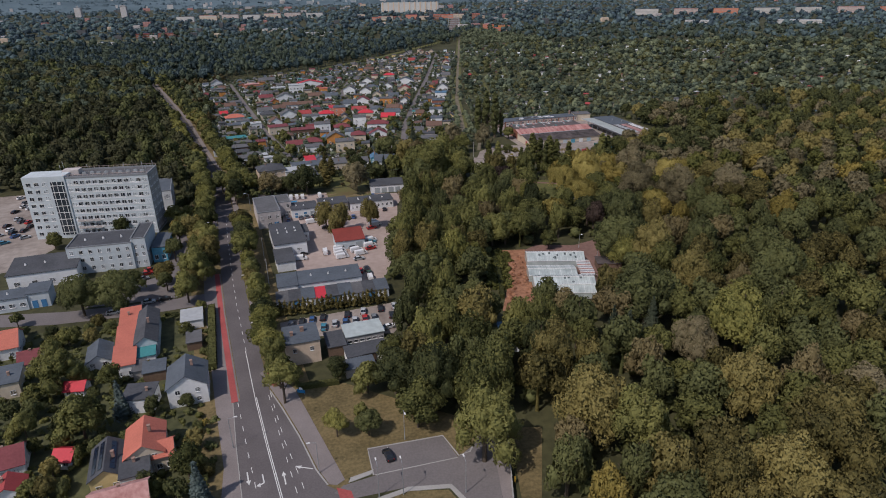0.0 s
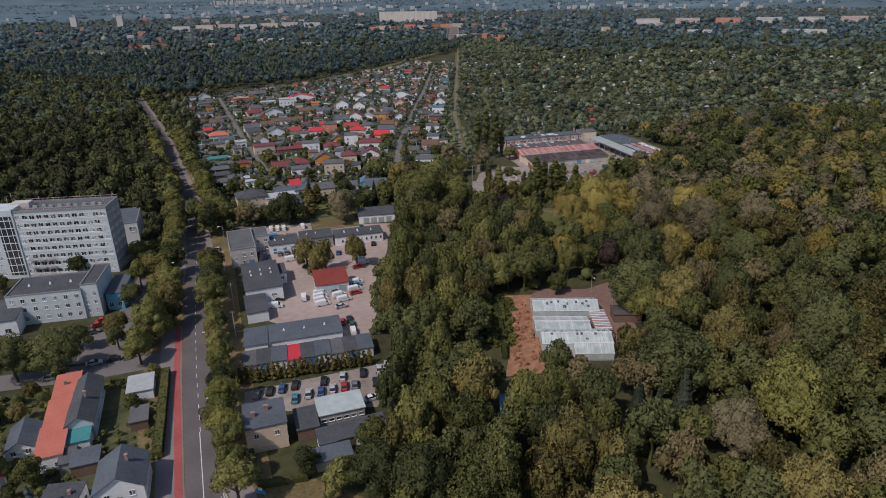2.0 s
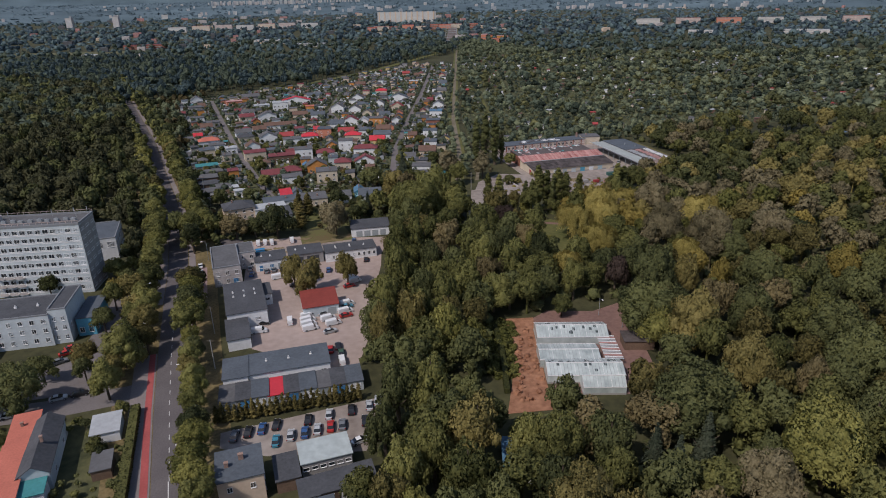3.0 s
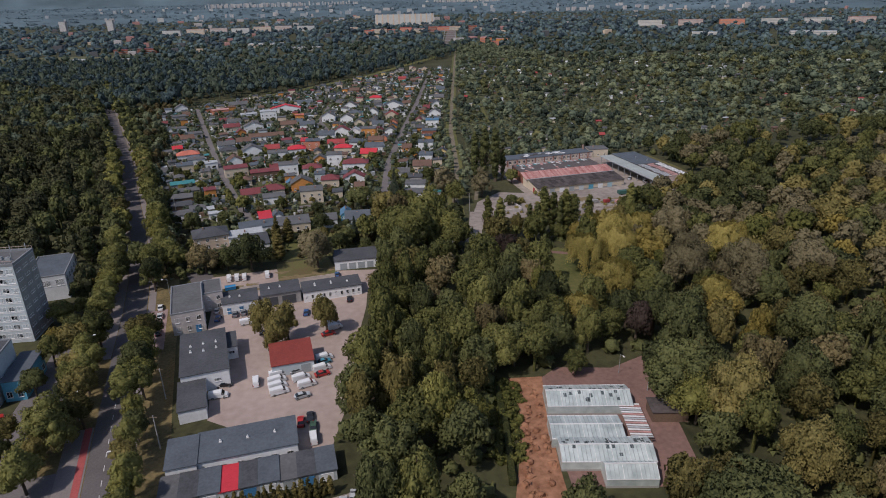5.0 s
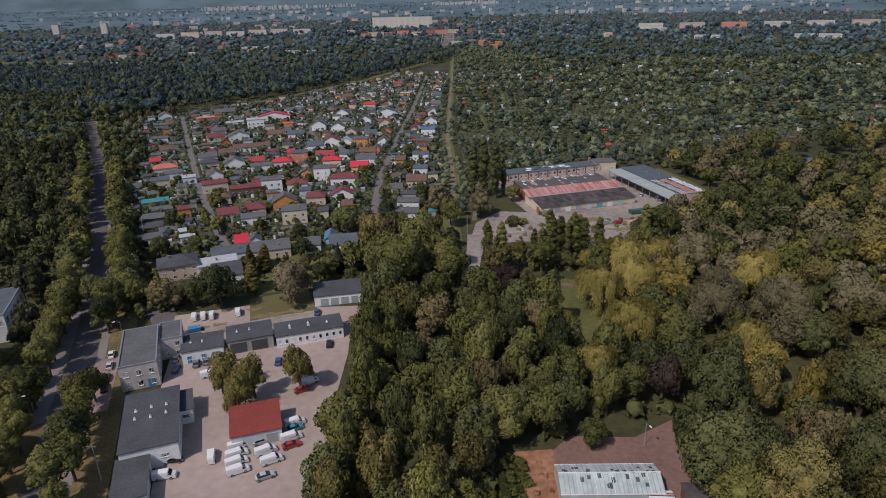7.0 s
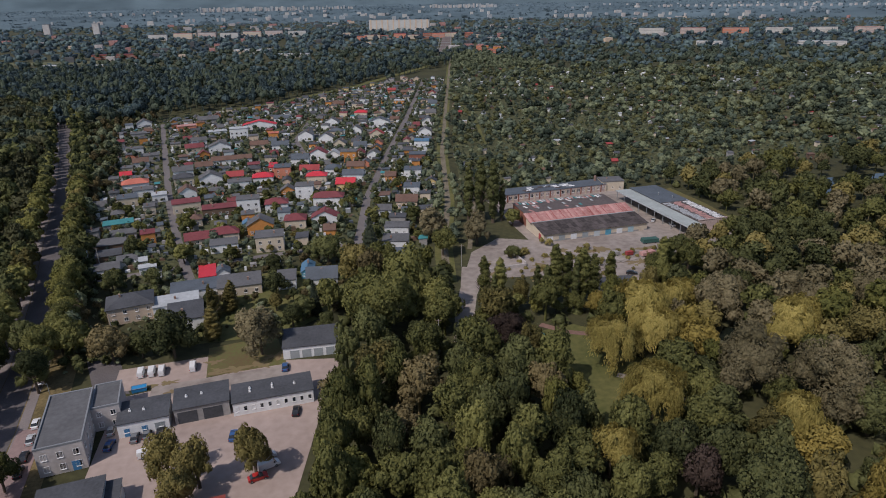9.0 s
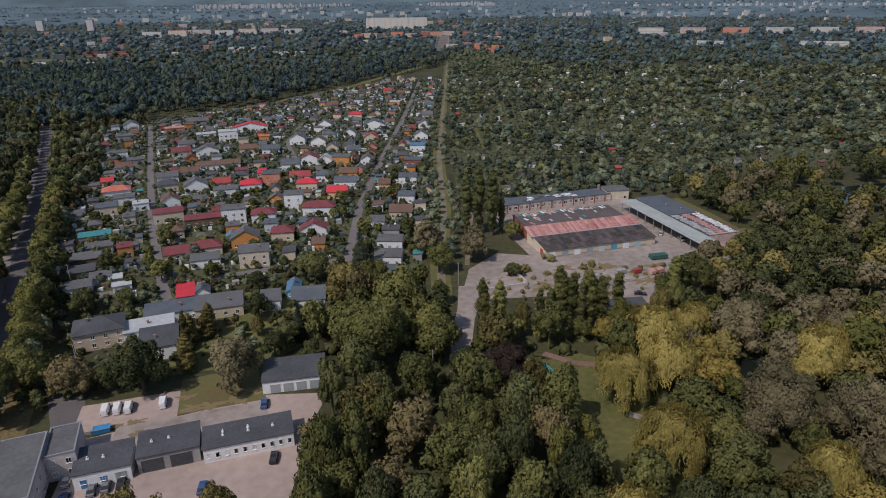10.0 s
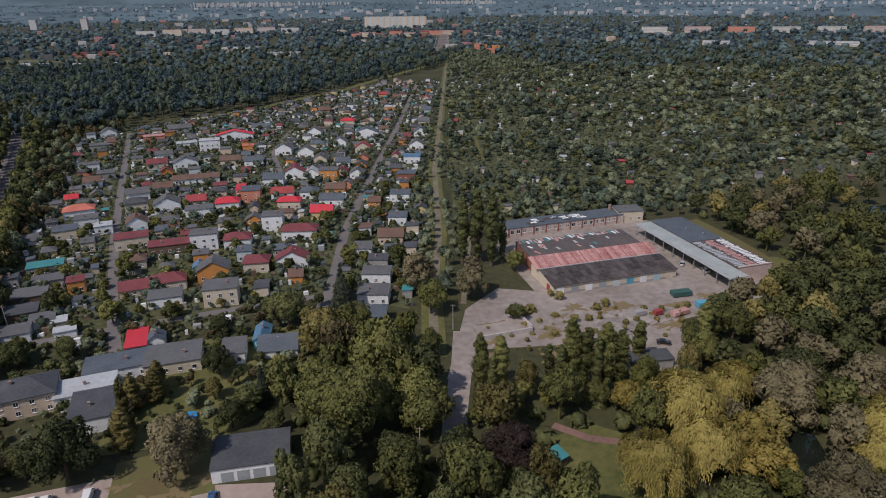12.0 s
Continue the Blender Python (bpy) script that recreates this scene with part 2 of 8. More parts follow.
def thing(name, m, label, category, group=""):
    """An empty at the base of a thing; its parts go under it."""
    ob = new(name)
    ob.empty_display_size = 0.5
    ob.matrix_basis = m
    return tagged(ob, label, category, group)


def at(x, y, bearing=0.0, z=0.0):
    """Pose on the ground; bearing is clockwise from +y."""
    return pose(x, y, z, 0, 0, -bearing)


def inside(x, y, poly):
    hit, n = False, len(poly)
    for i in range(n):
        (x0, y0), (x1, y1) = poly[i], poly[i - 1]
        if (y0 > y) != (y1 > y) and x < (x1 - x0) * (y - y0) / (y1 - y0) + x0:
            hit = not hit
    return hit


def near_line(x, y, line, dist):
    for (x0, y0), (x1, y1) in zip(line, line[1:]):
        dx, dy = x1 - x0, y1 - y0
        k = max(0, min(1, ((x - x0) * dx + (y - y0) * dy) / (dx * dx + dy * dy)))
        if (x - x0 - k * dx) ** 2 + (y - y0 - k * dy) ** 2 < dist * dist:
            return True
    return False


def slab(name, poly, z, material, label, category="ground", kind="structure", thick=0.3):
    """A flat sheet of ground with edges that go down into the ground."""
    n = len(poly)
    area = sum(poly[i - 1][0] * poly[i][1] - poly[i][0] * poly[i - 1][1] for i in range(n))
    p = list(poly) if area > 0 else list(reversed(poly))
    b = Build()
    b.add([(x, y, z) for x, y in p] + [(x, y, z - thick) for x, y in p],
          [tuple(range(n))] + [(i, n + i, n + (i + 1) % n, (i + 1) % n) for i in range(n)])
    ob = part(name, b, material)
    return tagged(ob, label, category, kind=kind)


def ribbon_poly(line, left, right):
    """Left and right outline of a way along a line, offsets in metres to the right of it."""
    out = [[], []]
    for i, (x, y) in enumerate(line):
        a, c = line[max(0, i - 1)], line[min(len(line) - 1, i + 1)]
        dx, dy = c[0] - a[0], c[1] - a[1]
        n = math.hypot(dx, dy)
        for k, off in enumerate((left, right)):
            out[k].append((x + dy / n * off, y - dx / n * off))
    return out


def ribbon(name, line, left, right, z, material, label, category="road", kind="structure", thick=0.3):
    a, c = ribbon_poly(line, left, right)
    b = Build()
    n = len(line)
    vs = [(x, y, z) for x, y in a] + [(x, y, z) for x, y in c] + [(x, y, z - thick) for x, y in a] + [(x, y, z - thick) for x, y in c]
    fs = []
    for i in range(n - 1):
        fs += [(i, n + i, n + i + 1, i + 1), (i + 1, 2 * n + i + 1, 2 * n + i, i), (n + i, 3 * n + i, 3 * n + i + 1, n + i + 1)]
    fs += [(0, 2 * n, 3 * n, n), (n - 1, 2 * n - 1, 4 * n - 1, 3 * n - 1)]
    b.add(vs, fs)
    return tagged(part(name, b, material), label, category, kind=kind)

# ---------------------------------------------------------------- ground, roads, yards
slab("ground", [(-6000, -900), (7000, -900), (7000, 6000), (-6000, 6000)], 0.0, EARTH, "dark wooded earth and rough grass ground", thick=1.0)
MAIN = [(1.5, 84), (-0.9, 104), (-3.9, 126), (-6.3, 146), (-8.7, 170), (-11.5, 198), (-13.9, 228), (-16.1, 262), (-17.6, 290), (-20.2, 320),
        (-30.0, 382), (-40.0, 434), (-58.0, 534), (-85.0, 656), (-121.0, 815), (-150.0, 940)]
ribbon("verge", MAIN, -14.0, 14.0, 0.03, GRASS, "dry grass verge along the avenue", "verge")
slab("pavement_5", [(-12.0, 147.8), (-10.8, 127.9), (-9.4, 111.1), (-10.0, 84), (-16.0, 84), (-13.5, 112.4), (-13.3, 121.6), (-16.1, 145.7)], 0.106, PAVING, "grey paved footway beside the turning lane", "pavement")
ribbon("pavement_1", MAIN[3:7], -9.8, -3.9, 0.10, PAVING, "grey paved footway beside the road", "pavement")
ribbon("pavement_2", MAIN[7:], -7.6, -3.9, 0.10, PAVING, "grey paved footway under avenue trees", "pavement")
ribbon("cycle_path", MAIN[3:7], -5.9, -4.3, 0.14, RED_PAVING, "red asphalt cycle path beside the road", "cycle path")
ribbon("pavement_3", MAIN[4:], 4.0, 6.4, 0.10, PAVING, "grey paved footway under avenue trees", "pavement")
ribbon("parking_strip", MAIN[7:9], 4.4, 10.5, 0.105, PINK_PAVING, "pinkish paved parking strip beside the road", "pavement")
ribbon("road", MAIN, -3.7, 3.7, 0.06, ASPHALT, "worn grey asphalt two-lane road", "road")
slab("road_widening", [(-4.4, 84), (15.5, 84), (14.0, 100), (12.0, 106.0), (9.5, 108.0), (7.8, 109.7), (5.9, 115.2), (3.2, 127.6), (-0.1, 139.8), (-2.6, 147.9), (-5.2, 156), (-9.0, 152), (-7.5, 120)],
     0.064, ASPHALT, "asphalt turning lanes at the junction", "road")
slab("turn_apron", [(-10.0, 84), (-4.0, 84), (-7.0, 128), (-8.0, 146), (-12.0, 147.8), (-10.8, 127.9), (-9.4, 111.1)], 0.062, ASPHALT, "asphalt widening with a lane", "road")
slab("pavement_4", [(-3.6, 158.5), (3.5, 147.0), (7.6, 128.5), (11.6, 110.4), (9.8, 109.3), (8.3, 110.0), (6.4, 115.4), (3.7, 127.8), (0.4, 140.0), (-2.2, 148.2), (-5.0, 157.0)],
     0.12, PAVING, "grey footway curving along the turning lane", "pavement")
slab("cycle_crossing", [(9.6, 108.6), (12.4, 106.8), (13.2, 100.5), (10.4, 100.5)], 0.085, RED_PAVING, "red cycle crossing at the side road", "cycle path")
slab("cycle_path_3", [(-3.9, 159.0), (-2.6, 157.2), (-0.6, 149.6), (-1.8, 149.4)], 0.15, RED_PAVING, "red end of the cycle path", "cycle path")
slab("grass", [(3.9, 146), (16, 146), (30, 133), (46, 119), (44.0, 115.6), (36.8, 109.6), (10.6, 110.8), (7.9, 128.6)], 0.05, GRASS, "sparse dry grass by the junction", "grass")
slab("entry_road", [(9.0, 107.2), (11.0, 108.8), (17.0, 109.6), (30.0, 110.2), (37.0, 110.2), (41.5, 113.0), (43.6, 116.5), (46.0, 124), (51.0, 124), (47.6, 115), (41.6, 95.6), (38.5, 84), (33.4, 84), (34.6, 97.6), (32.8, 102.6), (23.6, 104.4), (12.0, 104.6)],
     0.066, ASPHALT_PALE, "pale worn asphalt side road", "road")
slab("parking_bay", [(17.6, 109.8), (17.8, 118.4), (35.2, 117.8), (36.6, 109.9)], 0.07, ASPHALT_PALE, "asphalt parking bay with white kerbs", "parking")
slab("footway_kerb", [(12.2, 109.2), (17.2, 110.3), (18.0, 111.6), (12.8, 110.6)], 0.13, KERB, "pale kerbstones at the corner", "kerb")
ribbon("kerb_1", [(17.6, 109.9), (17.8, 118.5), (35.3, 117.9), (36.9, 110.4), (39.6, 110.9), (43.6, 116.2)], -0.12, 0.2, 0.16, KERB, "pale concrete kerb of the parking bay", "kerb")
ribbon("kerb_2", [(18.0, 109.9), (36.4, 109.9)], -0.1, 0.15, 0.10, KERB, "flush concrete kerb of the parking bay", "kerb")
ribbon("kerb_3", [(14.0, 102.6), (24.0, 104.3), (32.8, 102.5), (34.6, 97.6), (33.4, 84)], -0.1, 1.1, 0.12, KERB, "broad pale concrete kerb", "kerb")
slab("grass_island", [(15.5, 84), (14.2, 101.5), (24.0, 103.2), (31.8, 101.2), (33.3, 97.0), (32.2, 84)], 0.06, GRASS, "dry grass island between roads", "grass")
slab("wall_footway", [(46.3, 116), (49.8, 115), (44.0, 95), (41.0, 84), (38.6, 84), (41.7, 95.6)], 0.12, PAVING, "pale footway along the wall", "pavement")
slab("grass_strip", [(51.0, 116), (58.5, 114), (49.0, 93), (45.0, 84), (42.5, 84)], 0.05, GRASS, "brown dry grass strip behind the wall", "grass")
ribbon("side_street", [(-150, 222), (-100, 215.5), (-66, 208.5), (-40, 207.0), (-17.0, 208.5)], -4.2, 4.2, 0.05, ASPHALT_PALE, "pale asphalt side street", "road")
slab("hospital_forecourt", [(-36, 290), (-28, 290), (-28, 212), (-60, 214), (-48, 228), (-40, 232)], 0.055, ASPHALT_PALE, "asphalt forecourt of the hospital", "parking")
slab("hospital_car_park", [(-135, 360), (-108, 360), (-94, 297), (-83, 275), (-93, 255), (-135, 240)], 0.05, YARD_GREY, "pale concrete car park behind the hospital", "parking")
slab("gravel_yard", [(9, 222), (36, 198), (45, 222), (50, 246), (57.5, 271), (60, 283), (68, 300), (52, 304), (8, 298), (6.0, 262), (9.0, 240)], 0.05, YARD, "pale gravel yard between workshops", "yard")
slab("upper_strip", [(16, 294.5), (52, 294.8), (52, 301.5), (16, 301.0)], 0.058, YARD_GREY, "worn concrete strip beside parked vans", "yard")
slab("upper_lot", [(6, 301), (30, 301.2), (30, 313), (6, 313)], 0.054, YARD, "gravel parking lot", "parking")
slab("shaded_lot", [(-4.1, 321.0), (5.2, 318.7), (10.6, 299.5), (1.4, 302.0)], 0.052, ASPHALT, "dark asphalt lot beside the workshops", "yard")
slab("upper_grass", [(30, 301.6), (52, 302), (50, 320), (30, 318)], 0.056, ROUGH, "half dry rough grass behind the vans", "grass")
slab("car_lot", [(1.5, 183.8), (40, 186.5), (46, 188), (41, 177), (34, 167), (12, 172), (1.5, 178)], 0.05, YARD_GREY, "concrete lot full of parked cars", "parking")
slab("soil_bank", [(87, 216), (96, 214), (91, 200), (85, 180), (82, 168), (70, 170), (76, 182), (84, 200)], 0.08, SOIL, "bare red brown soil beside greenhouses", "soil")
slab("garden_paving", [(95.5, 213.5), (102, 217), (116, 212), (128, 215), (121, 200), (119, 185), (115, 173), (104, 168), (85, 174), (90, 197)], 0.06, PATIO, "red brown paved nursery ground", "yard")
slab("park_lawn", [(118, 262), (121, 282), (129, 297), (141, 298), (149, 290), (150, 268), (144, 244), (134, 230), (124, 238)], 0.05, LAWN, "park lawn, yellowing in places", "lawn")
ribbon("park_path", [(131, 301), (137, 294), (146, 289)], -1.2, 1.2, 0.07, PATIO, "reddish park path", "path")
ribbon("park_path_2", [(139, 268), (146, 262), (149, 252)], -1.1, 1.1, 0.07, YARD_GREY, "pale park path under willows", "path")
slab("works_yard", [(112, 328), (118, 326), (126, 340), (136, 338), (151, 335), (165, 336), (158, 318), (176, 312), (184, 322), (195, 338), (217, 340), (236, 345), (248, 353), (250, 385), (250, 414), (228, 436), (160, 432), (158, 372), (146, 378), (130, 366)],
     0.06, YARD_GREY, "worn concrete works yard", "yard")
ribbon("works_lane", [(104.5, 298), (109.2, 312), (118.6, 335), (124.5, 352)], -3.1, 3.1, 0.05, YARD_GREY, "pale concrete lane past poplars", "road")
LANE_R = [(80, 372), (88, 394), (103, 457), (135, 556), (177, 680), (240, 875), (262, 945)]
LANE_L = [(21, 372), (15.5, 400), (3.5, 478), (-8.5, 578), (-26, 728)]
LANE_B = [(-15, 384), (10, 386.5), (32, 388), (56, 390), (86, 391)]
LANE_M = [(82, 520), (78, 622), (96, 700)]
ribbon("lane_1", LANE_R, -2.0, 2.0, 0.05, ASPHALT_PALE, "pale asphalt lane between small houses", "road")
ribbon("lane_2", LANE_L, -1.8, 1.8, 0.05, ASPHALT_PALE, "pale asphalt lane between small houses", "road")
ribbon("lane_3", LANE_B, -1.8, 1.8, 0.046, ASPHALT_PALE, "pale asphalt lane between gardens", "road")
ribbon("lane_4", LANE_M, -1.6, 1.6, 0.046, ASPHALT_PALE, "narrow asphalt lane between houses", "road")
RAIL = [(112, 340), (121, 375), (141, 436), (170, 545), (228, 730), (318, 1014), (395, 1260), (560, 1790)]
ribbon("track_verge", RAIL, -4.0, 3.5, 0.03, LAWN, "long grass beside the dirt track", "verge")
ribbon("dirt_track", RAIL, -1.5, 1.5, 0.05, PATH_DIRT, "pale dirt track through the gardens", "track")
ribbon("dirt_track_2", [(126, 372), (150, 436), (170, 500)], 4, 6, 0.05, PATH_DIRT, "dirt track beside poplars", "track")
ribbon("garden_path", [(206, 560), (228, 640), (238, 700), (262, 820)], -1.2, 1.2, 0.05, LAWN, "grass path between allotments", "path")
ribbon("railway", [(380, 1255), (470, 1540), (560, 1830), (610, 1990)], -11, 13, 0.6, BALLAST, "wide railway on pale ballast", "railway", thick=0.9)
ribbon("railway_embankment", [(20, 772), (66, 806), (164, 905), (303, 1094), (372, 1230)], -5, 5, 0.5, LAWN, "grassy railway embankment", "embankment", thick=0.8)
slab("field_1", [(-300, 1300), (-190, 1268), (-150, 1330), (-290, 1352)], 0.05, FIELD, "pale mown field beyond the woods", "field")
slab("field_2", [(-420, 1440), (-190, 1400), (-170, 1450), (-430, 1500)], 0.05, FIELD, "pale mown field beyond the woods", "field")
slab("field_3", [(760, 1040), (1300, 900), (1340, 960), (780, 1110)], 0.05, FIELD, "pale grassland beyond allotments", "field")
slab("pond", [(171.5, 260), (174, 268), (178, 276), (185, 282), (189, 279), (185, 270), (180, 262), (176, 258)], 0.02, WATER, "dark still pond among willows", "water", thick=0.2)
slab("pond_2", [(308, 398), (326, 386), (360, 383), (402, 391), (424, 400), (380, 409), (338, 409)], 0.02, WATER, "dark still pond at the wood", "water", thick=0.2)
slab("rough_verge", [(248.5, 353), (258, 356), (262, 392), (262, 420), (250, 418), (250.5, 385)], 0.05, ROUGH, "half dry rough grass beside the loading hall", "grass")
slab("meadow", [(262, 372), (276, 352), (286, 300), (270, 296), (258, 330), (254, 372)], 0.04, LAWN, "rough meadow beside the pond", "grass")

# road paint
def dashes(line, off, length, gap, width, label):
    """Broken line along a way, one object for each stroke."""
    todo, k = 0.0, 0
    for (x0, y0), (x1, y1) in zip(line, line[1:]):
        n = math.hypot(x1 - x0, y1 - y0)
        ux, uy = (x1 - x0) / n, (y1 - y0) / n
        s = todo
        while s + length < n:
            cx, cy = x0 + ux * (s + length / 2) + uy * off, y0 + uy * (s + length / 2) - ux * off
            yield cx, cy, math.degrees(math.atan2(ux, uy))
            s += length + gap
        todo = s - n if s > n else 0.0


stroke = Build().box(-0.07, -1.0, 0, 0.07, 1.0, 0.006).mesh("road_marking", PAINT)
for line, off in ((MAIN[4:9], 0.0), (MAIN[1:5], -4.4), ([(-2.6, 147), (-0.1, 127), (2.7, 112.6), (4.0, 104)], 0.0), (MAIN[1:4], 3.2)):
    for x, y, b in dashes(line, off, 2.0, 3.0, 0.18, ""):
        tagged(part("road_marking", stroke, None, at=at(x, y, b, 0.078)), "white painted lane dash on asphalt", "road marking", "lane dashes", kind="structure")
ribbon("lane_line", MAIN[0:5], -0.26, -0.08, 0.076, PAINT, "solid white centre line", "road marking", thick=0.01)
ribbon("lane_line_2", MAIN[0:4], 0.1, 0.28, 0.076, PAINT, "solid white centre line", "road marking", thick=0.01)
ribbon("edge_line", [(-9.4, 111.1), (-10.8, 127.9), (-12.0, 147.8)], -0.1, 0.1, 0.13, KERB, "pale kerb line beside the road", "kerb", thick=0.1)
ribbon("edge_line_2", [(-2.6, 148.0), (-0.1, 140), (3.3, 127.8), (6.0, 115.4), (8.0, 109.9)], -0.12, 0.22, 0.15, KERB, "pale kerb along the turning lane", "kerb", thick=0.1)


def arrow(x, y, bearing, turn=0):
    """A painted lane arrow, straight or bent to a side."""
    b = Build()
    b.add([(-0.14, -2.0, 0), (0.14, -2.0, 0), (0.14, 0.8, 0), (-0.14, 0.8, 0)], [(0, 1, 2, 3)])
    if turn:
        b.add([(0, 0.5, 0), (0, 0.9, 0), (turn * 0.9, 1.3, 0), (turn * 0.9, 0.9, 0)], [(0, 1, 2, 3)] if turn < 0 else [(3, 2, 1, 0)])
        b.add([(turn * 0.8, 0.5, 0), (turn * 0.8, 1.7, 0), (turn * 1.7, 1.1, 0)], [(0, 1, 2)] if turn < 0 else [(2, 1, 0)])
    else:
        b.add([(-0.5, 0.8, 0), (0.5, 0.8, 0), (0, 2.2, 0)], [(0, 1, 2)])
    tagged(part("road_arrow", b, PAINT, at=at(x, y, bearing, 0.088)), "white painted lane arrow on asphalt", "road marking", "lane arrows", kind="structure")


arrow(-8.2, 116.8, 174)
arrow(-5.0, 115.2, 174, 1)
arrow(-0.7, 114.6, -5)
arrow(3.6, 116.6, -62)

# ---------------------------------------------------------------- trees
rng = np.random.default_rng(7)
ICO_V = []
g = (1 + 5 ** 0.5) / 2
for a in (-1, 1):
    for b_ in (-g, g):
        ICO_V += [(0, a, b_), (a, b_, 0), (b_, 0, a)]
ICO_V = np.array(ICO_V) / math.sqrt(1 + g * g)
ICO_F = [(i, j, k) for i in range(12) for j in range(i + 1, 12) for k in range(j + 1, 12)
         if all(np.linalg.norm(ICO_V[p] - ICO_V[q]) < 1.1 for p, q in ((i, j), (j, k), (i, k)))]
ICO_F = [f if np.dot(np.cross(ICO_V[f[1]] - ICO_V[f[0]], ICO_V[f[2]] - ICO_V[f[0]]), ICO_V[f[0]]) > 0 else (f[0], f[2], f[1]) for f in ICO_F]
ICO_F = np.array(ICO_F)


def unit(v):
    return v / np.maximum(1e-9, np.linalg.norm(v, axis=-1, keepdims=True))


def leaf_quads(points, normals, size, long=1.0, droop=None, out=None):
    """Three-cornered leaf clumps at points, facing normals; out is the way out of the crown, which softens their shading."""
    n = len(points)
    ref = rng.normal(size=(n, 3)) if droop is None else np.tile(np.array([[0, 0, -1.0]]), (n, 1)) + droop * rng.normal(size=(n, 3))
    u = unit(ref - normals * np.sum(ref * normals, axis=1, keepdims=True))
    w = np.cross(normals, u)
    s = (size * rng.uniform(0.65, 1.4, n))[:, None]
    bend = normals * s * rng.uniform(-0.2, 0.5, (n, 1))
    v = np.stack([points + u * s * long * 1.15, points - u * s * 0.6 * long + w * s * 0.85 - bend, points - u * s * 0.6 * long - w * s * 0.85 - bend], axis=1).reshape(-1, 3)
    soft = unit((normals if out is None else out) + 0.5 * normals)
    return v, np.arange(3 * n).reshape(-1, 3), np.repeat(soft, 3, axis=0)


def ball_points(lobes, n, shell=(0.86, 1.08), top=-0.75):
    """Points on the outside of a heap of balls, with the way out of each."""
    c, r = lobes[:, :3], lobes[:, 3]
    pts, nor = [], []
    have = 0
    while have < n:
        k = rng.choice(len(r), 4 * n, p=r ** 2 / np.sum(r ** 2))
        d = unit(rng.normal(size=(4 * n, 3)))
        p = c[k] + d * r[k][:, None] * rng.uniform(*shell, (4 * n, 1))
        far = np.linalg.norm(p[:, None, :] - c[None], axis=2) / r[None]
        far[np.arange(4 * n), k] = 9
        ok = (far.min(axis=1) > 0.84) & (d[:, 2] > top)
        pts.append(p[ok]), nor.append(d[ok])
        have += int(ok.sum())
    return np.concatenate(pts)[:n], np.concatenate(nor)[:n]


def joined(name, pieces, material, slots=None):
    """One mesh from arrays of corners and faces."""
    me = bpy.data.meshes.new(name)
    vs = np.concatenate([p[0] for p in pieces])
    at_, starts, loops, total = 0, [], [], 0
    for v, f, *_ in pieces:
        k = f.shape[1]
        loops.append((f + at_).ravel())
        starts.append(total + np.arange(len(f)) * k)
        total += f.size
        at_ += len(v)
    starts = np.concatenate(starts)
    me.vertices.add(len(vs)), me.loops.add(total), me.polygons.add(len(starts))
    me.vertices.foreach_set("co", vs.astype(np.float32).ravel())
    me.loops.foreach_set("vertex_index", np.concatenate(loops).astype(np.int32))
    me.polygons.foreach_set("loop_start", starts.astype(np.int32))
    for m in (material if isinstance(material, (list, tuple)) else (material,)):
        me.materials.append(m)
    if slots is not None:
        me.polygons.foreach_set("material_index", np.asarray(slots, np.int32))
    me.update(calc_edges=True)
    me.validate()
    if len(pieces[0]) > 2:
        soft = me.attributes.new("custom_normal", "FLOAT_VECTOR", "POINT")
        soft.data.foreach_set("vector", np.concatenate([p[2] for p in pieces]).astype(np.float32).ravel())
        me.update()
    return me


def core(lobes, k=0.8):
    v = np.concatenate([l[:3] + ICO_V * l[3] * k * rng.uniform(0.85, 1.1, (12, 1)) for l in lobes])
    f = np.concatenate([ICO_F + 12 * i for i in range(len(lobes))])
    return v, f, np.tile(ICO_V, (len(lobes), 1))


def broad_lobes(n, flat=1.0):
    d = unit(rng.normal(size=(n, 3)))
    d[:, 2] = np.abs(d[:, 2]) * 1.4 - 0.7
    far = rng.uniform(0.35, 0.82, n)
    pos = d * far[:, None]
    pos[:, 2] *= flat
    return np.concatenate([np.column_stack([pos, rng.uniform(0.2, 0.42, n) * (1.15 - 0.45 * far)]), [[0, 0, -0.05, 0.52]]])


def sprigs(lobes, n, lo=0.3, hi=0.55):
    """Smaller balls on the outside of the larger ones: the boughs' leafy ends."""
    p, d = ball_points(lobes, n, shell=(0.85, 1.0))
    near = np.argmin(np.linalg.norm(p[:, None] - lobes[None, :, :3], axis=2) / lobes[None, :, 3], axis=1)
    return np.column_stack([p, np.clip(lobes[near, 3] * rng.uniform(lo, hi, n), 0.05, 0.2)])


def bushy(lobes, count, size, twigs, k=0.86, noise_=0.6):
    """Boughs with leafy ends: a dark inner body and leaves on the small balls all round it."""
    ends = sprigs(lobes, twigs)
    p, d = ball_points(np.concatenate([lobes * np.array([1, 1, 1, 0.97]), ends]), count, shell=(0.9, 1.06))
    big = unit(p - np.array([0, 0, -0.35]))
    nrm = unit(d + noise_ * rng.normal(size=d.shape) + np.array([0, 0, 0.2]))
    return [core(lobes, k), leaf_quads(p, nrm, size, out=unit(d + 0.45 * big))]


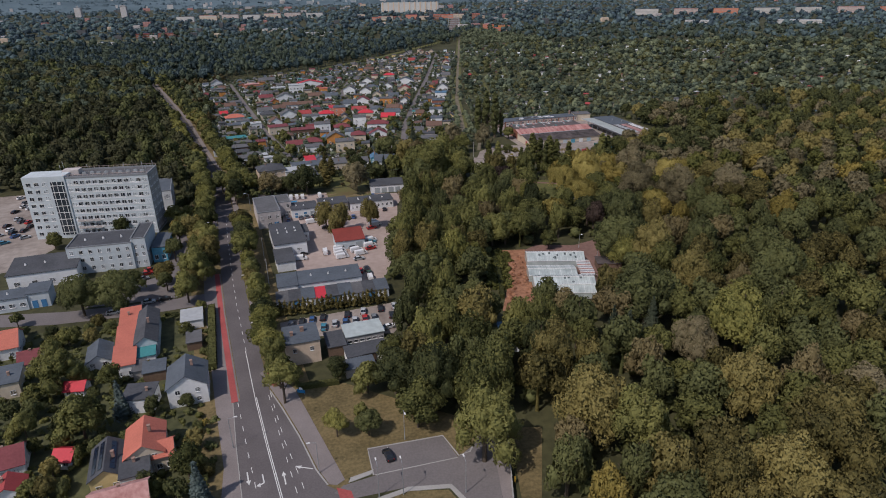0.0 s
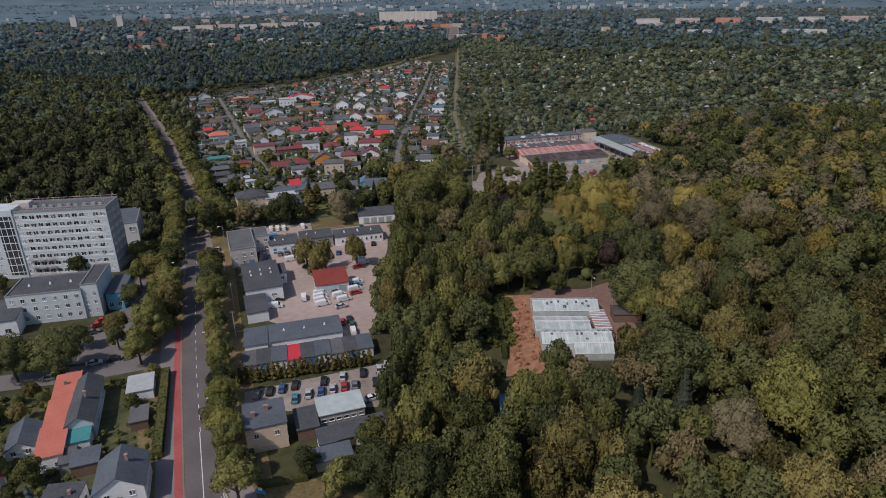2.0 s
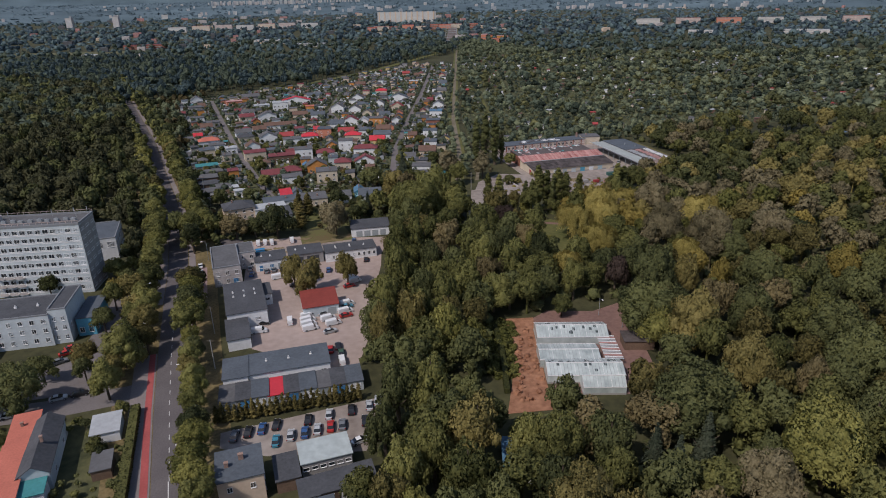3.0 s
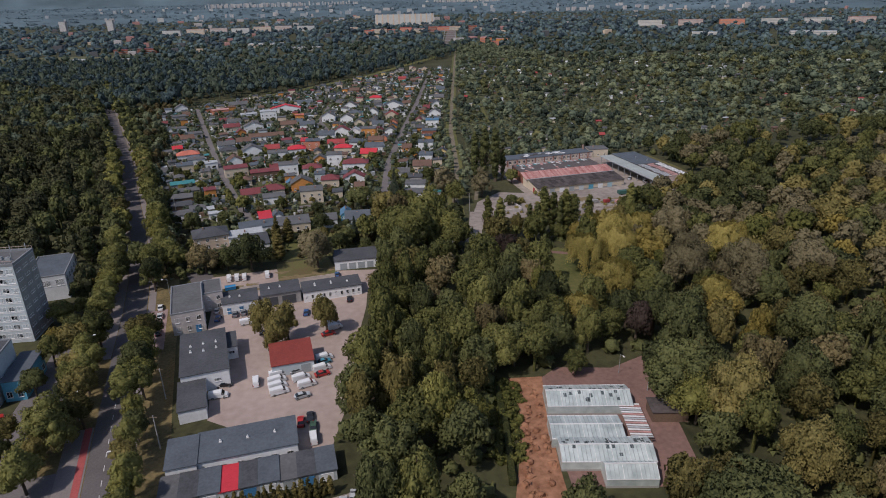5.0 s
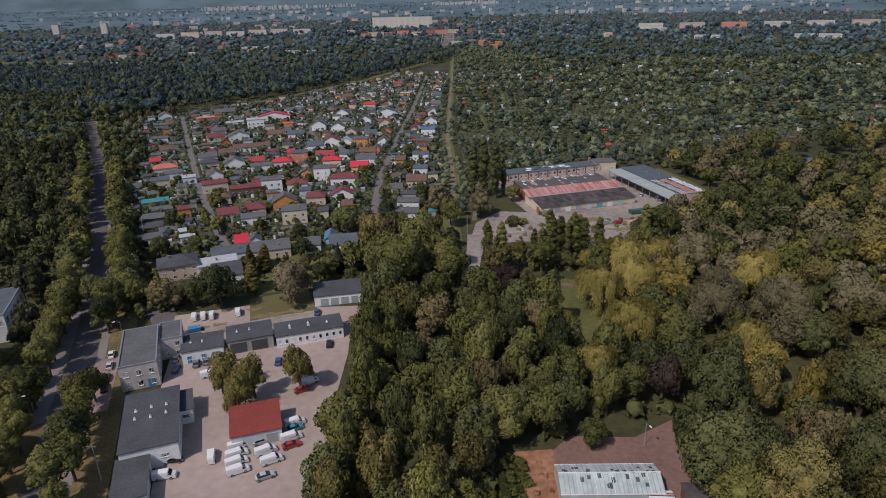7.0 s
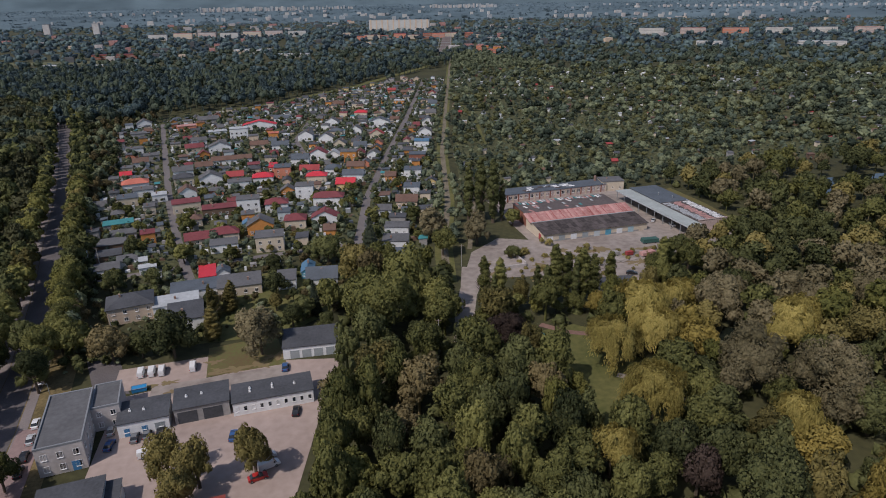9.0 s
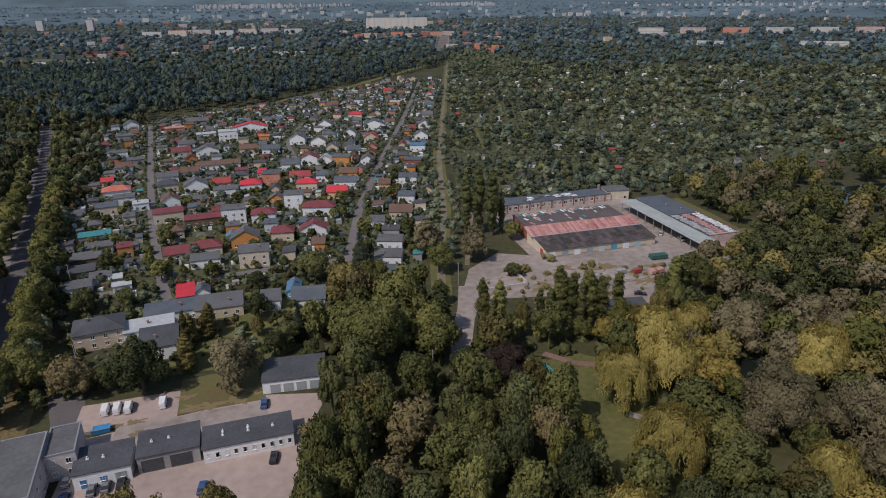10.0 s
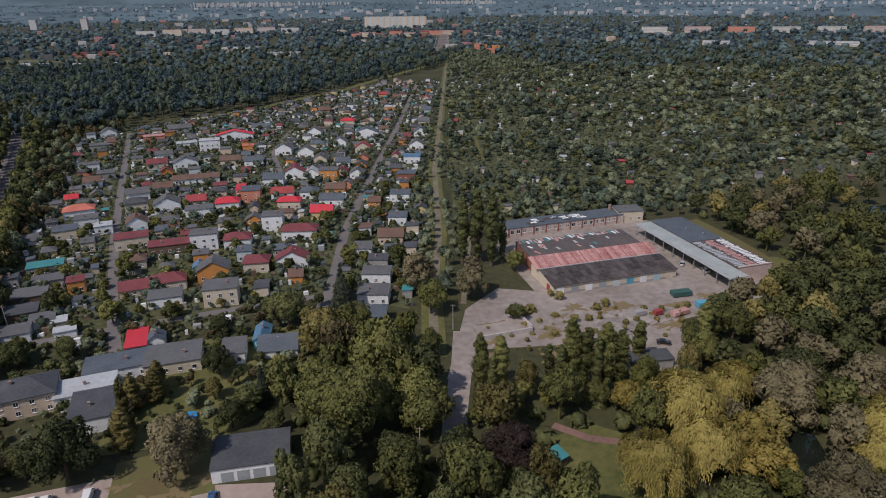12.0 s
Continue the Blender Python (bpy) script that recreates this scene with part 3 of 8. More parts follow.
def crown_mesh(kind, leaf, fine):
    """Crown in unit size: 1 wide to each side; fine 0 to 3."""
    count = (240, 800, 2600, 6000)[fine]
    size = (0.14, 0.085, 0.044, 0.029)[fine]
    if kind == "broad":
        lobes = broad_lobes((9, 14, 20, 26)[fine])
        if leaf is L_SILVER:
            pieces = bushy(lobes, int(count * 1.4), size * 0.8, (14, 40, 110, 200)[fine], 0.9, 0.45)
        else:
            pieces = bushy(lobes, count, size, (10, 36, 90, 170)[fine])
    elif kind == "willow":
        lobes = broad_lobes(12)
        lobes[:, 2] = lobes[:, 2] * 0.8 + 0.05
        p, d = ball_points(lobes, count)
        pieces = [core(lobes, 0.75), leaf_quads(p, unit(d + 0.4 * rng.normal(size=d.shape)), size * 0.9, out=d)]
        # curtains of hanging strands, gathered in tufts with gaps between them
        tufts = 34
        ta, tr = rng.uniform(0, 2 * math.pi, tufts), np.sqrt(rng.uniform(0.12, 1.0, tufts))
        n = count * 2
        k = rng.integers(tufts, size=n)
        spread = 0.085 * rng.normal(size=(n, 2))
        x, y = np.cos(ta[k]) * tr[k] + spread[:, 0], np.sin(ta[k]) * tr[k] + spread[:, 1]
        top = 0.78 * np.sqrt(np.maximum(0.02, 1.15 - tr[k] ** 2)) - 5.0 * (spread ** 2).sum(axis=1)
        drop = rng.uniform(0.0, 1.0, n) * (0.35 + 0.75 * tr[k] ** 1.5) * (0.75 + 0.25 * np.sin(7 * ta[k]))
        p = np.column_stack([x, y, top - drop])
        d = unit(np.column_stack([np.cos(ta[k]) * tr[k] + 2.5 * spread[:, 0], np.sin(ta[k]) * tr[k] + 2.5 * spread[:, 1], np.full(n, 0.35)]) + 0.25 * rng.normal(size=(n, 3)))
        pieces.append(leaf_quads(p, d, size * 0.6, long=2.8, droop=0.15, out=d))
    elif kind in ("poplar", "thuja"):
        n = (16, 30, 46, 60)[fine]
        zz = np.linspace(-0.95, 0.92, n)
        w = (0.78 if kind == "poplar" else 0.9) * np.sqrt(np.clip(1 - (zz if kind == "poplar" else (zz + 1) / 2.0) ** 2, 0.04, 1))
        a = rng.uniform(0, 2 * math.pi, n)
        k = 0.3 if kind == "poplar" else 0.45
        lobes = np.column_stack([np.cos(a) * w * k, np.sin(a) * w * k, zz * 4.2, w * rng.uniform(0.5, 0.75, n)])
        lobes[:, 3] = np.minimum(lobes[:, 3], (4.3 - np.abs(zz * 4.2)) * 0.8 + 0.12)
        p, d = ball_points(lobes, count, top=-1.1)
        pieces = [core(lobes, 0.85), leaf_quads(p, unit(d + 0.4 * rng.normal(size=d.shape)), size * 1.3, long=2.0, droop=0.3, out=d)]
    else:  # conifer: tiers of drooping sprays
        tiers, pieces = 11, []
        for k in range(tiers):
            z, w = -1.0 + 2.0 * k / (tiers - 1), 1.0 * (1 - 0.93 * k / (tiers - 1))
            n = max(6, int(count * 1.3 / tiers * (w + 0.15)))
            a, r = rng.uniform(0, 2 * math.pi, n), w * np.sqrt(rng.uniform(0.08, 1, n)) * (0.85 + 0.15 * rng.uniform(size=n))
            p = np.column_stack([np.cos(a) * r, np.sin(a) * r, 2.2 * (z - 0.16 * r + 0.05 * rng.normal(size=n))])
            d = unit(np.column_stack([np.cos(a) * 0.5, np.sin(a) * 0.5, np.full(n, 1.0)]) + 0.3 * rng.normal(size=(n, 3)))
            pieces.append(leaf_quads(p, d, size * 1.25, long=1.5))
        ring = np.array([(math.cos(q) * 0.72, math.sin(q) * 0.72, -2.1) for q in np.linspace(0, 2 * math.pi, 9)[:-1]] + [(0, 0, 2.1)])
        pieces.insert(0, (ring, np.array([(i, (i + 1) % 8, 8) for i in range(8)]), unit(ring * np.array([1, 1, 0.2]))))
    return joined("crown", pieces, leaf)


def trunk_mesh(limbs):
    b = Build()
    b.tube((0, 0, -0.3), (0.02, 0, 0.5), 0.034, 0.022, 7)
    b.tube((0.02, 0, 0.5), (0.0, 0.01, 0.92), 0.022, 0.006, 6)
    for k in range(limbs):
        a = 2 * math.pi * k / limbs + 0.4
        z = 0.32 + 0.07 * (k % 4)
        b.tube((0.01, 0, z), (0.2 * math.cos(a), 0.2 * math.sin(a), z + 0.22), 0.014, 0.004, 5)
    return b.mesh("trunk", BARK)


TRUNK = trunk_mesh(5)
LEAVES = {"dark": L_DARK, "mid": L_MID, "light": L_LIGHT, "olive": L_OLIVE, "silver": L_SILVER, "brown": L_BROWN, "gold": L_GOLD, "wine": L_WINE,
          "pine": L_PINE, "spruce": L_SPRUCE, "willow": L_WILLOW, "thuja": L_THUJA, "hedge": L_HEDGE}
WORDS = {"dark": "dark green broadleaf tree with a dense rounded crown", "mid": "green broadleaf tree with a full lobed crown",
         "light": "light green broadleaf tree with a full crown", "olive": "olive green broadleaf tree with a loose crown",
         "silver": "silvery grey-green willow with a rounded crown", "brown": "browning broadleaf tree with a thin crown",
         "gold": "yellowing broadleaf tree with a golden crown", "wine": "copper-leaved broadleaf tree with a dark crown"}
CROWNS, TREES = {}, []
tint = random.Random(11)


def tree(kind, x, y, r, h, fine=None, group=""):
    """A tree with trunk, limbs and crown; kind is shape:leaf, r the crown's radius, h the height."""
    shape, _, leaf = kind.partition(":")
    leaf = leaf or {"willow": "willow", "thuja": "thuja", "poplar": "dark", "conifer": "pine"}.get(shape, "mid")
    if fine is None:
        fine = 0 if r < 1.6 else 1 if r < 3.2 else 2 if r < 6.5 else 3
        if math.hypot(x - 60, y - 150) > 230:
            fine = min(fine, 1)
        elif math.hypot(x - 60, y - 150) > 160:
            fine = min(fine, 2)
        if shape in ("poplar", "thuja", "willow"):
            fine = max(fine, 2)
    key = (shape, leaf, fine, tint.randrange(3 if shape == "broad" else 2))
    if key not in CROWNS:
        CROWNS[key] = crown_mesh(shape, LEAVES[leaf], fine)
    words = {"willow": "weeping willow with hanging yellow-green strands", "poplar": "tall narrow columnar dark green poplar", "thuja": "narrow columnar yellow-green thuja tree",
             "conifer": "blue-grey spruce with drooping branches" if leaf == "spruce" else "conical green conifer with drooping branches"}.get(shape) or WORDS[leaf]
    ob = thing({"broad": "broadleaf_tree", "willow": "willow_tree", "poplar": "poplar_tree", "thuja": "thuja_tree", "conifer": "conifer_tree"}[shape] if "garden" not in group and "avenue" not in group else "garden_tree" if "garden" in group else "avenue_tree", at(x, y, tint.uniform(0, 360)),
               words, "tree", group)
    part("trunk", TRUNK, None, ob, at=Matrix.Diagonal((h * 0.9, h * 0.9, h * 0.85, 1)))
    if shape in ("broad", "willow"):
        up = tint.uniform(0.9, 1.12) if group or shape == "willow" else min(2.1, max(0.95, (h - 1.0) / (2 * r)))
        m = Matrix.Translation((0, 0, h - r * up)) @ Matrix.Diagonal((r, r * tint.uniform(0.8, 1.12), r * up, 1))
    else:
        half = 4.2 if shape in ("poplar", "thuja") else 2.2
        m = Matrix.Translation((0, 0, h * 0.53)) @ Matrix.Diagonal((r, r, h * 0.47 / half, 1))
    part("crown", CROWNS[key], None, ob, at=m)
    TREES.append((x, y, r))
    return ob


def mass(name, spots, leaf, label, variants=5, fine=20, lobes=3, category="woods", size=None):
    """Uncountable trees or shrubs as one mesh; spots are rows of x, y, radius, height."""
    kinds = []
    for _ in range(variants):
        heap = broad_lobes(lobes)
        heap[:, 3] *= 1.0 if lobes > 8 else 1.2
        s = 0.95 * (size or (0.34 if fine < 16 else 0.26 if fine < 60 else 0.15 if fine < 300 else 0.1))
        if fine >= 300:
            kinds.append(bushy(heap, fine, s, int(fine ** 0.5 * 2.4)))
            continue
        p, d = ball_points(heap, fine)
        if fine <= 28:
            heap = heap[-1:] * np.array([1, 1, 1, 1.05])
        kinds.append((core(heap, 0.8 if fine > 100 else 0.95), leaf_quads(p, unit(d + 0.55 * rng.normal(size=d.shape) + np.array([0, 0, 0.25])), s, out=d if fine >= 100 else None)))
    tris, quads = [], []
    for x, y, r, h, *z0 in spots:
        z0 = z0[0] if z0 else 0.0
        c, l = kinds[rng.integers(variants)]
        a = rng.uniform(0, 6.28)
        turn = np.array([[math.cos(a), -math.sin(a), 0], [math.sin(a), math.cos(a), 0], [0, 0, 1]])
        up = max(r * 0.9, h * 0.42)
        for (v, f, soft), run in ((c, tris), (l, quads)):
            run.append(((v @ turn.T) * np.array([r, r, up]) + np.array([x, y, z0 + h - up]), f, unit((soft @ turn.T) / np.array([r, r, up]))))
        if fine > 30:
            run = Build().tube((x, y, -0.3), (x, y, h - up), 0.03 * h, 0.015 * h, 3)
            v = np.array(run.v)
            tris.append((v, np.array([(0, 1, 4), (0, 4, 3), (1, 2, 5), (1, 5, 4), (2, 0, 3), (2, 3, 5)]), unit((v - np.array([x, y, 0])) * np.array([1, 1, 0]))))
    ob = new(name, joined(name, tris + quads, leaf))
    return tagged(ob, label, category, kind="stuff")


def seen(x, y, wide=0.0):
    """Whether a far place lies in the sector that the flight faces."""
    return -27 - wide < math.degrees(math.atan2(x - 4, y - 4)) < 57 + wide


def scatter(poly, gap, keep_off, tries=30, seed=1, clear=None):
    """Random spots in a polygon at least gap apart that keep_off does not turn away."""
    rnd = random.Random(seed)
    xs, ys = [p[0] for p in poly], [p[1] for p in poly]
    x0, x1, y0, y1 = min(xs), max(xs), min(ys), max(ys)
    cell, grid, out = gap, {}, []
    for _ in range(int((x1 - x0) * (y1 - y0) / gap / gap * tries / 6)):
        x, y = rnd.uniform(x0, x1), rnd.uniform(y0, y1)
        i, j = int(x // cell), int(y // cell)
        if any((x - a) ** 2 + (y - c) ** 2 < gap * gap for p in range(i - 1, i + 2) for q in range(j - 1, j + 2) for a, c in grid.get((p, q), ())):
            continue
        if not inside(x, y, poly) or keep_off(x, y):
            continue
        grid.setdefault((i, j), []).append((x, y))
        out.append((x, y))
    return out


# ---------------------------------------------------------------- houses
WINDOWS, HOUSES, PLANS = {}, [], []


def window_mesh(w, h, bars=1):
    """A window that looks along -y: white frame and sill, dark panes set back in it, all one skin."""
    key = (w, h, bars)
    if key not in WINDOWS:
        b = Build()
        xs = [-w / 2, -w / 2 + 0.09]
        for k in range(bars):
            x = -w / 2 + w * (k + 1) / (bars + 1)
            xs += [x - 0.04, x + 0.04]
        xs += [w / 2 - 0.09, w / 2]
        zs, n = [-0.05, 0.06, h - 0.09, h], len(xs)
        b.v = [(x, -0.06 if z > 0 else -0.16, z) for z in zs for x in xs] + [(x, 0.04, z) for z in zs for x in xs]
        for r in range(3):
            for k in range(n - 1):
                q = (r * n + k, r * n + k + 1, (r + 1) * n + k + 1, (r + 1) * n + k)
                if r == 1 and k % 2 == 1:
                    m = len(b.v)
                    b.v += [(b.v[i][0], 0.0, b.v[i][2]) for i in q]
                    b.f.append((m, m + 1, m + 2, m + 3))
                    b.m.append(1)
                    for e in range(4):
                        b.f.append((q[e], q[(e + 1) % 4], m + (e + 1) % 4, m + e))
                        b.m.append(0)
                else:
                    b.f.append(q)
                    b.m.append(0)
        t = 4 * n
        rim = [k for k in range(n)] + [r * n + n - 1 for r in range(1, 4)] + [3 * n + k for k in range(n - 2, -1, -1)] + [r * n for r in (2, 1)]
        for p, q in zip(rim, rim[1:] + rim[:1]):
            b.f.append((q, p, p + t, q + t))
            b.m.append(0)
        WINDOWS[key] = b.mesh("window", FRAME_W, GLASS)
    return WINDOWS[key]


def windows_on(ob, half, face, n, z, w=1.2, h=1.3, bars=1, off=0.0, span=None, shift=0.0):
    """A row of n windows on one face (0 front -y, 1 right +x, 2 back, 3 left) of a body of those half sizes."""
    hx, hy = half
    long = (hx if face in (0, 2) else hy) * 2 if span is None else span
    for k in range(n):
        s = shift + long * ((k + 0.5) / n - 0.5)
        x, y, a = {0: (s, -hy - off, 0), 1: (hx + off, s, 90), 2: (-s, hy + off, 180), 3: (-hx - off, -s, -90)}[face]
        part("window", window_mesh(w, h, bars), None, ob, at=pose(x, y, z, 0, 0, a))


def gable(w, d, h, rise, over=0.4, thick=0.16):
    """Walls with gables at both ends of x, and a roof of two slabs with its ridge along x; both stand at z 0."""
    hx, hy = w / 2, d / 2
    walls = Build()
    walls.extrude([(-hy, -0.4), (hy, -0.4), (hy, h), (0, h + rise), (-hy, h)], -hx, hx)
    roof, k = Build(), rise / hy
    for s in (-1, 1):
        e = hy + over
        prof = [(s * e, h - over * k + 0.03), (0, h + rise + 0.03), (0, h + rise + thick + 0.03), (s * e, h - over * k + thick + 0.03)]
        roof.extrude(prof if s < 0 else prof[::-1], -hx - over, hx + over)
    return walls, roof


def hip(w, d, h, rise, over=0.4):
    hx, hy = w / 2, d / 2
    walls = Build().box(-hx, -hy, -0.4, hx, hy, h)
    X, Y, r = hx + over, hy + over, max(0.05, abs(hx - hy))
    top = [(-r, 0), (r, 0)] if hx >= hy else [(0, -r), (0, r)]
    vs = [(-X, -Y, h), (X, -Y, h), (X, Y, h), (-X, Y, h), (-X, -Y, h + 0.18), (X, -Y, h + 0.18), (X, Y, h + 0.18), (-X, Y, h + 0.18)]
    vs += [(*t, h + rise) for t in top]
    fs = [(3, 2, 1, 0), (0, 1, 5, 4), (1, 2, 6, 5), (2, 3, 7, 6), (3, 0, 4, 7)]
    fs += [(4, 5, 9, 8), (5, 6, 9), (6, 7, 8, 9), (7, 4, 8)] if hx >= hy else [(4, 5, 8), (5, 6, 9, 8), (6, 7, 9), (7, 4, 8, 9)]
    return walls, Build().add(vs, fs)


def flat(w, d, h, over=0.25, fall=0.35):
    """A low single-pitch roof with a metal edge."""
    hx, hy = w / 2, d / 2
    walls = Build().extrude([(-hy, -0.4), (hy, -0.4), (hy, h + fall), (-hy, h)], -hx, hx)
    k = fall / d
    prof = [(-hy - over, h - over * k + 0.02), (hy + over, h + fall + over * k + 0.02), (hy + over, h + fall + over * k + 0.24), (-hy - over, h - over * k + 0.24)]
    roof = Build().extrude(prof, -hx - over, hx + over)
    return walls, roof


COLOURS = {"white render": "white", "cream render": "cream", "beige render": "beige", "grey render": "grey", "orange render": "orange", "salmon render": "salmon pink", "yellow render": "yellow",
           "red brick wall": "red brick", "brown boards": "brown boarded", "blue panels": "blue panelled", "pale blue grey render": "pale blue-grey", "pale grey render": "pale grey", "pinkish stained render": "pinkish"}


def house(x, y, w, d, h, bearing, roof, wall, roofing, windows=True, name="house", category="house", chimney=None, turn=None, label=""):
    """A small house: walls, roof, chimney, and windows on the faces that can be seen."""
    rnd = random.Random(round(x * 13 + y * 7))
    shape = "low single-pitch" if roof == "flat" else "hipped" if roof == "hip" else "gabled"
    ob = thing(name, at(x, y, bearing), label or f"{COLOURS[wall.name]} house with a {shape} {roofing.name}", category)
    turned = roof == "gable" and (rnd.random() < 0.45 if turn is None else turn)
    W, D = (d, w) if turned else (w, d)
    walls, top = {"gable": lambda: gable(W, D, h * 0.72, min(3.2, D * 0.32)), "hip": lambda: hip(W, D, h * 0.78, min(2.8, min(W, D) * 0.3)), "flat": lambda: flat(W, D, h)}[roof]()
    tip = pose(0, 0, 0, 0, 0, 90) if turned else Matrix()
    part("wall", walls, wall, ob, at=tip)
    part("roof", top, roofing, ob, at=tip)
    if chimney if chimney is not None else (h > 3.4 and rnd.random() < 0.8):
        b = Build().box(-0.3, -0.3, 0, 0.3, 0.3, 1.5, taper=0.02).box(-0.36, -0.36, 1.4, 0.36, 0.36, 1.52)
        part("chimney", b, CHIMNEY, ob, at=pose(rnd.uniform(-0.25, 0.25) * w, rnd.uniform(-0.1, 0.1) * d, h * (0.98 if roof == "flat" else 1.02)))
    if windows and h > 3:
        eave = h * (0.72 if roof == "gable" else 0.78 if roof == "hip" else 1.0)
        for z in ([0.95, 3.6] if eave > 5.0 else [0.95]):
            if z + 1.3 < eave:
                windows_on(ob, (w / 2, d / 2), 0, max(2, int(w / 3.2)), z)
                windows_on(ob, (w / 2, d / 2), 3 if x > 60 else 1, 2, z)
    HOUSES.append((x, y, 0.62 * math.hypot(w, d)))
    PLANS.append((x, y, w / 2, d / 2, math.cos(radians(bearing)), math.sin(radians(bearing))))
    return ob

# ---------------------------------------------------------------- workshops round the gravel yard


def block(name, x, y, w, d, h, bearing, wall, roofing, label, category="building", fall=0.3, parapet=False, rows=(), doors=(), vents=0):
    """A plain building: walls, low roof or parapet roof, rows of windows (face, number, z, w, h, bars) and doors (face, s, w, h, material)."""
    ob = thing(name, at(x, y, bearing), label, category)
    if parapet:
        hx, hy = w / 2, d / 2
        part("wall", Build().box(-hx, -hy, -0.4, hx, hy, h), wall, ob)
        part("roof", Build().box(-hx + 0.3, -hy + 0.3, h + 0.004, hx - 0.3, hy - 0.3, h + 0.12), roofing, ob)
        rim = Build().box(-hx - 0.05, -hy - 0.05, h, hx + 0.05, -hy + 0.3, h + 0.45).box(-hx - 0.05, hy - 0.3, h, hx + 0.05, hy + 0.05, h + 0.45)
        rim.box(-hx - 0.05, -hy + 0.3, h, -hx + 0.3, hy - 0.3, h + 0.45).box(hx - 0.3, -hy + 0.3, h, hx + 0.05, hy - 0.3, h + 0.45)
        part("parapet", rim, TRIM, ob)
    else:
        walls, top = flat(w, d, h, fall=fall)
        part("wall", walls, wall, ob)
        part("roof", top, roofing, ob)
    for face, n, z, ww, hh, bars in rows:
        windows_on(ob, (w / 2, d / 2), face, n, z, ww, hh, bars)
    for face, s, ww, hh, m in doors:
        b = Build().box(-ww / 2, -0.06, 0.02, ww / 2, 0.04, hh)
        b.box(-ww / 2 - 0.08, -0.1, hh, ww / 2 + 0.08, 0.05, hh + 0.1)
        px, py, a = {0: (s, -d / 2, 0), 1: (w / 2, s, 90), 2: (-s, d / 2, 180), 3: (-w / 2, -s, -90)}[face]
        part("door", b, m, ob, at=pose(px, py, 0, 0, 0, a))
    rnd = random.Random(round(x + 5 * y))
    for k in range(vents):
        b = Build().box(-0.35, -0.35, -0.3, 0.35, 0.35, 0.45, taper=0.05).tube((0, 0, 0.45), (0, 0, 0.9), 0.16, 0.16, 8)
        part("vent", b, FRAME_W, ob, at=pose((-0.28 + 0.28 * (k % 3)) * w, (0.0 + 0.17 * (k // 3)) * d + rnd.uniform(-0.5, 0.5), h + fall * 0.6))
    HOUSES.append((x, y, 0.6 * math.hypot(w, d)))
    return ob


block("workshop", 19.3, 206.0, 21.5, 10.0, 4.0, 0, W_WHITE, R_SLATE, "long white workshop with a dark felt roof", rows=((0, 6, 1.6, 1.5, 0.9, 1), (2, 4, 1.5, 1.4, 0.9, 1)), doors=((1, -1, 2.6, 2.8, DOOR),), vents=3)
block("workshop", 5.2, 205.4, 6.4, 10.0, 4.2, 0, W_WHITE, R_SLATE, "white workshop end with a dark felt roof", rows=((0, 2, 1.6, 1.4, 0.9, 1),))
block("garage", 5.4, 229.0, 6.6, 13.0, 3.6, -4, W_WHITE, R_DARK, "white garage with a dark flat roof", doors=((1, 2, 2.6, 2.4, DOOR),))
block("workshop", 7.6, 247.0, 12.2, 23.0, 5.6, -4, W_WHITE, R_DARK, "white workshop with a dark low roof and vents", rows=((0, 2, 2.4, 1.8, 1.0, 2), (1, 4, 2.4, 1.8, 1.0, 2)), doors=((0, -3, 3.0, 3.0, DOOR),), vents=6)
block("annex", 14.4, 254.5, 3.2, 8.5, 4.0, -4, W_WHITE, R_DARK, "white annex with a dark roof and upper window", rows=((0, 1, 1.8, 1.6, 1.0, 1),))
block("office_building", 0.6, 281.5, 9.6, 22.0, 7.2, -5, W_CONCRETE, R_GREY, "grey rendered two-storey office with a flat roof", parapet=True, rows=((0, 3, 1.0, 1.3, 1.6, 1), (0, 3, 4.2, 1.3, 1.6, 1), (1, 6, 1.0, 1.2, 1.4, 1), (1, 6, 4.2, 1.2, 1.4, 1)), doors=((0, 2.6, 1.6, 2.4, DOOR_BLUE),))
block("office_annex", 7.9, 290.0, 6.2, 11.0, 6.4, -5, W_CONCRETE, R_GREY, "grey office annex with a flat roof", parapet=True, rows=((0, 2, 4.0, 1.2, 1.4, 1), (0, 2, 1.0, 1.2, 1.4, 1)))
block("store", 16.8, 284.5, 11.5, 9.0, 3.8, -2, W_WHITE, R_DARK, "long white store with a dark felt roof", rows=((0, 3, 1.2, 1.2, 1.1, 1),), doors=((0, -3.8, 1.2, 2.2, DOOR_BLUE), (0, 0.2, 1.2, 2.2, DOOR_BLUE), (0, 3.6, 2.2, 2.4, DOOR)), vents=2)
# the two dark door panels stand for shade inside open bays
block("carport", 30.2, 286.0, 13.0, 9.0, 4.2, -2, W_GREY, R_DARK, "open-fronted store with a dark felt roof and dark panels for its shaded bays", doors=((0, -3.5, 4.6, 3.2, R_DARK), (0, 2.5, 4.6, 3.2, R_DARK)), vents=2)
block("store", 47.6, 284.6, 20.0, 8.0, 3.8, -1, W_WHITE, R_DARK, "long white store with small square windows", rows=((0, 10, 1.2, 0.9, 1.4, 0),), vents=5)
block("garage", 60.0, 309.2, 16.6, 11.0, 3.6, 5, W_WHITE, R_DARK, "white garage block with a dark felt roof", doors=((0, -5, 2.6, 2.5, DOOR), (0, -1.6, 2.6, 2.5, DOOR), (0, 1.8, 2.6, 2.5, DOOR), (0, 5.2, 2.4, 2.5, DOOR)))
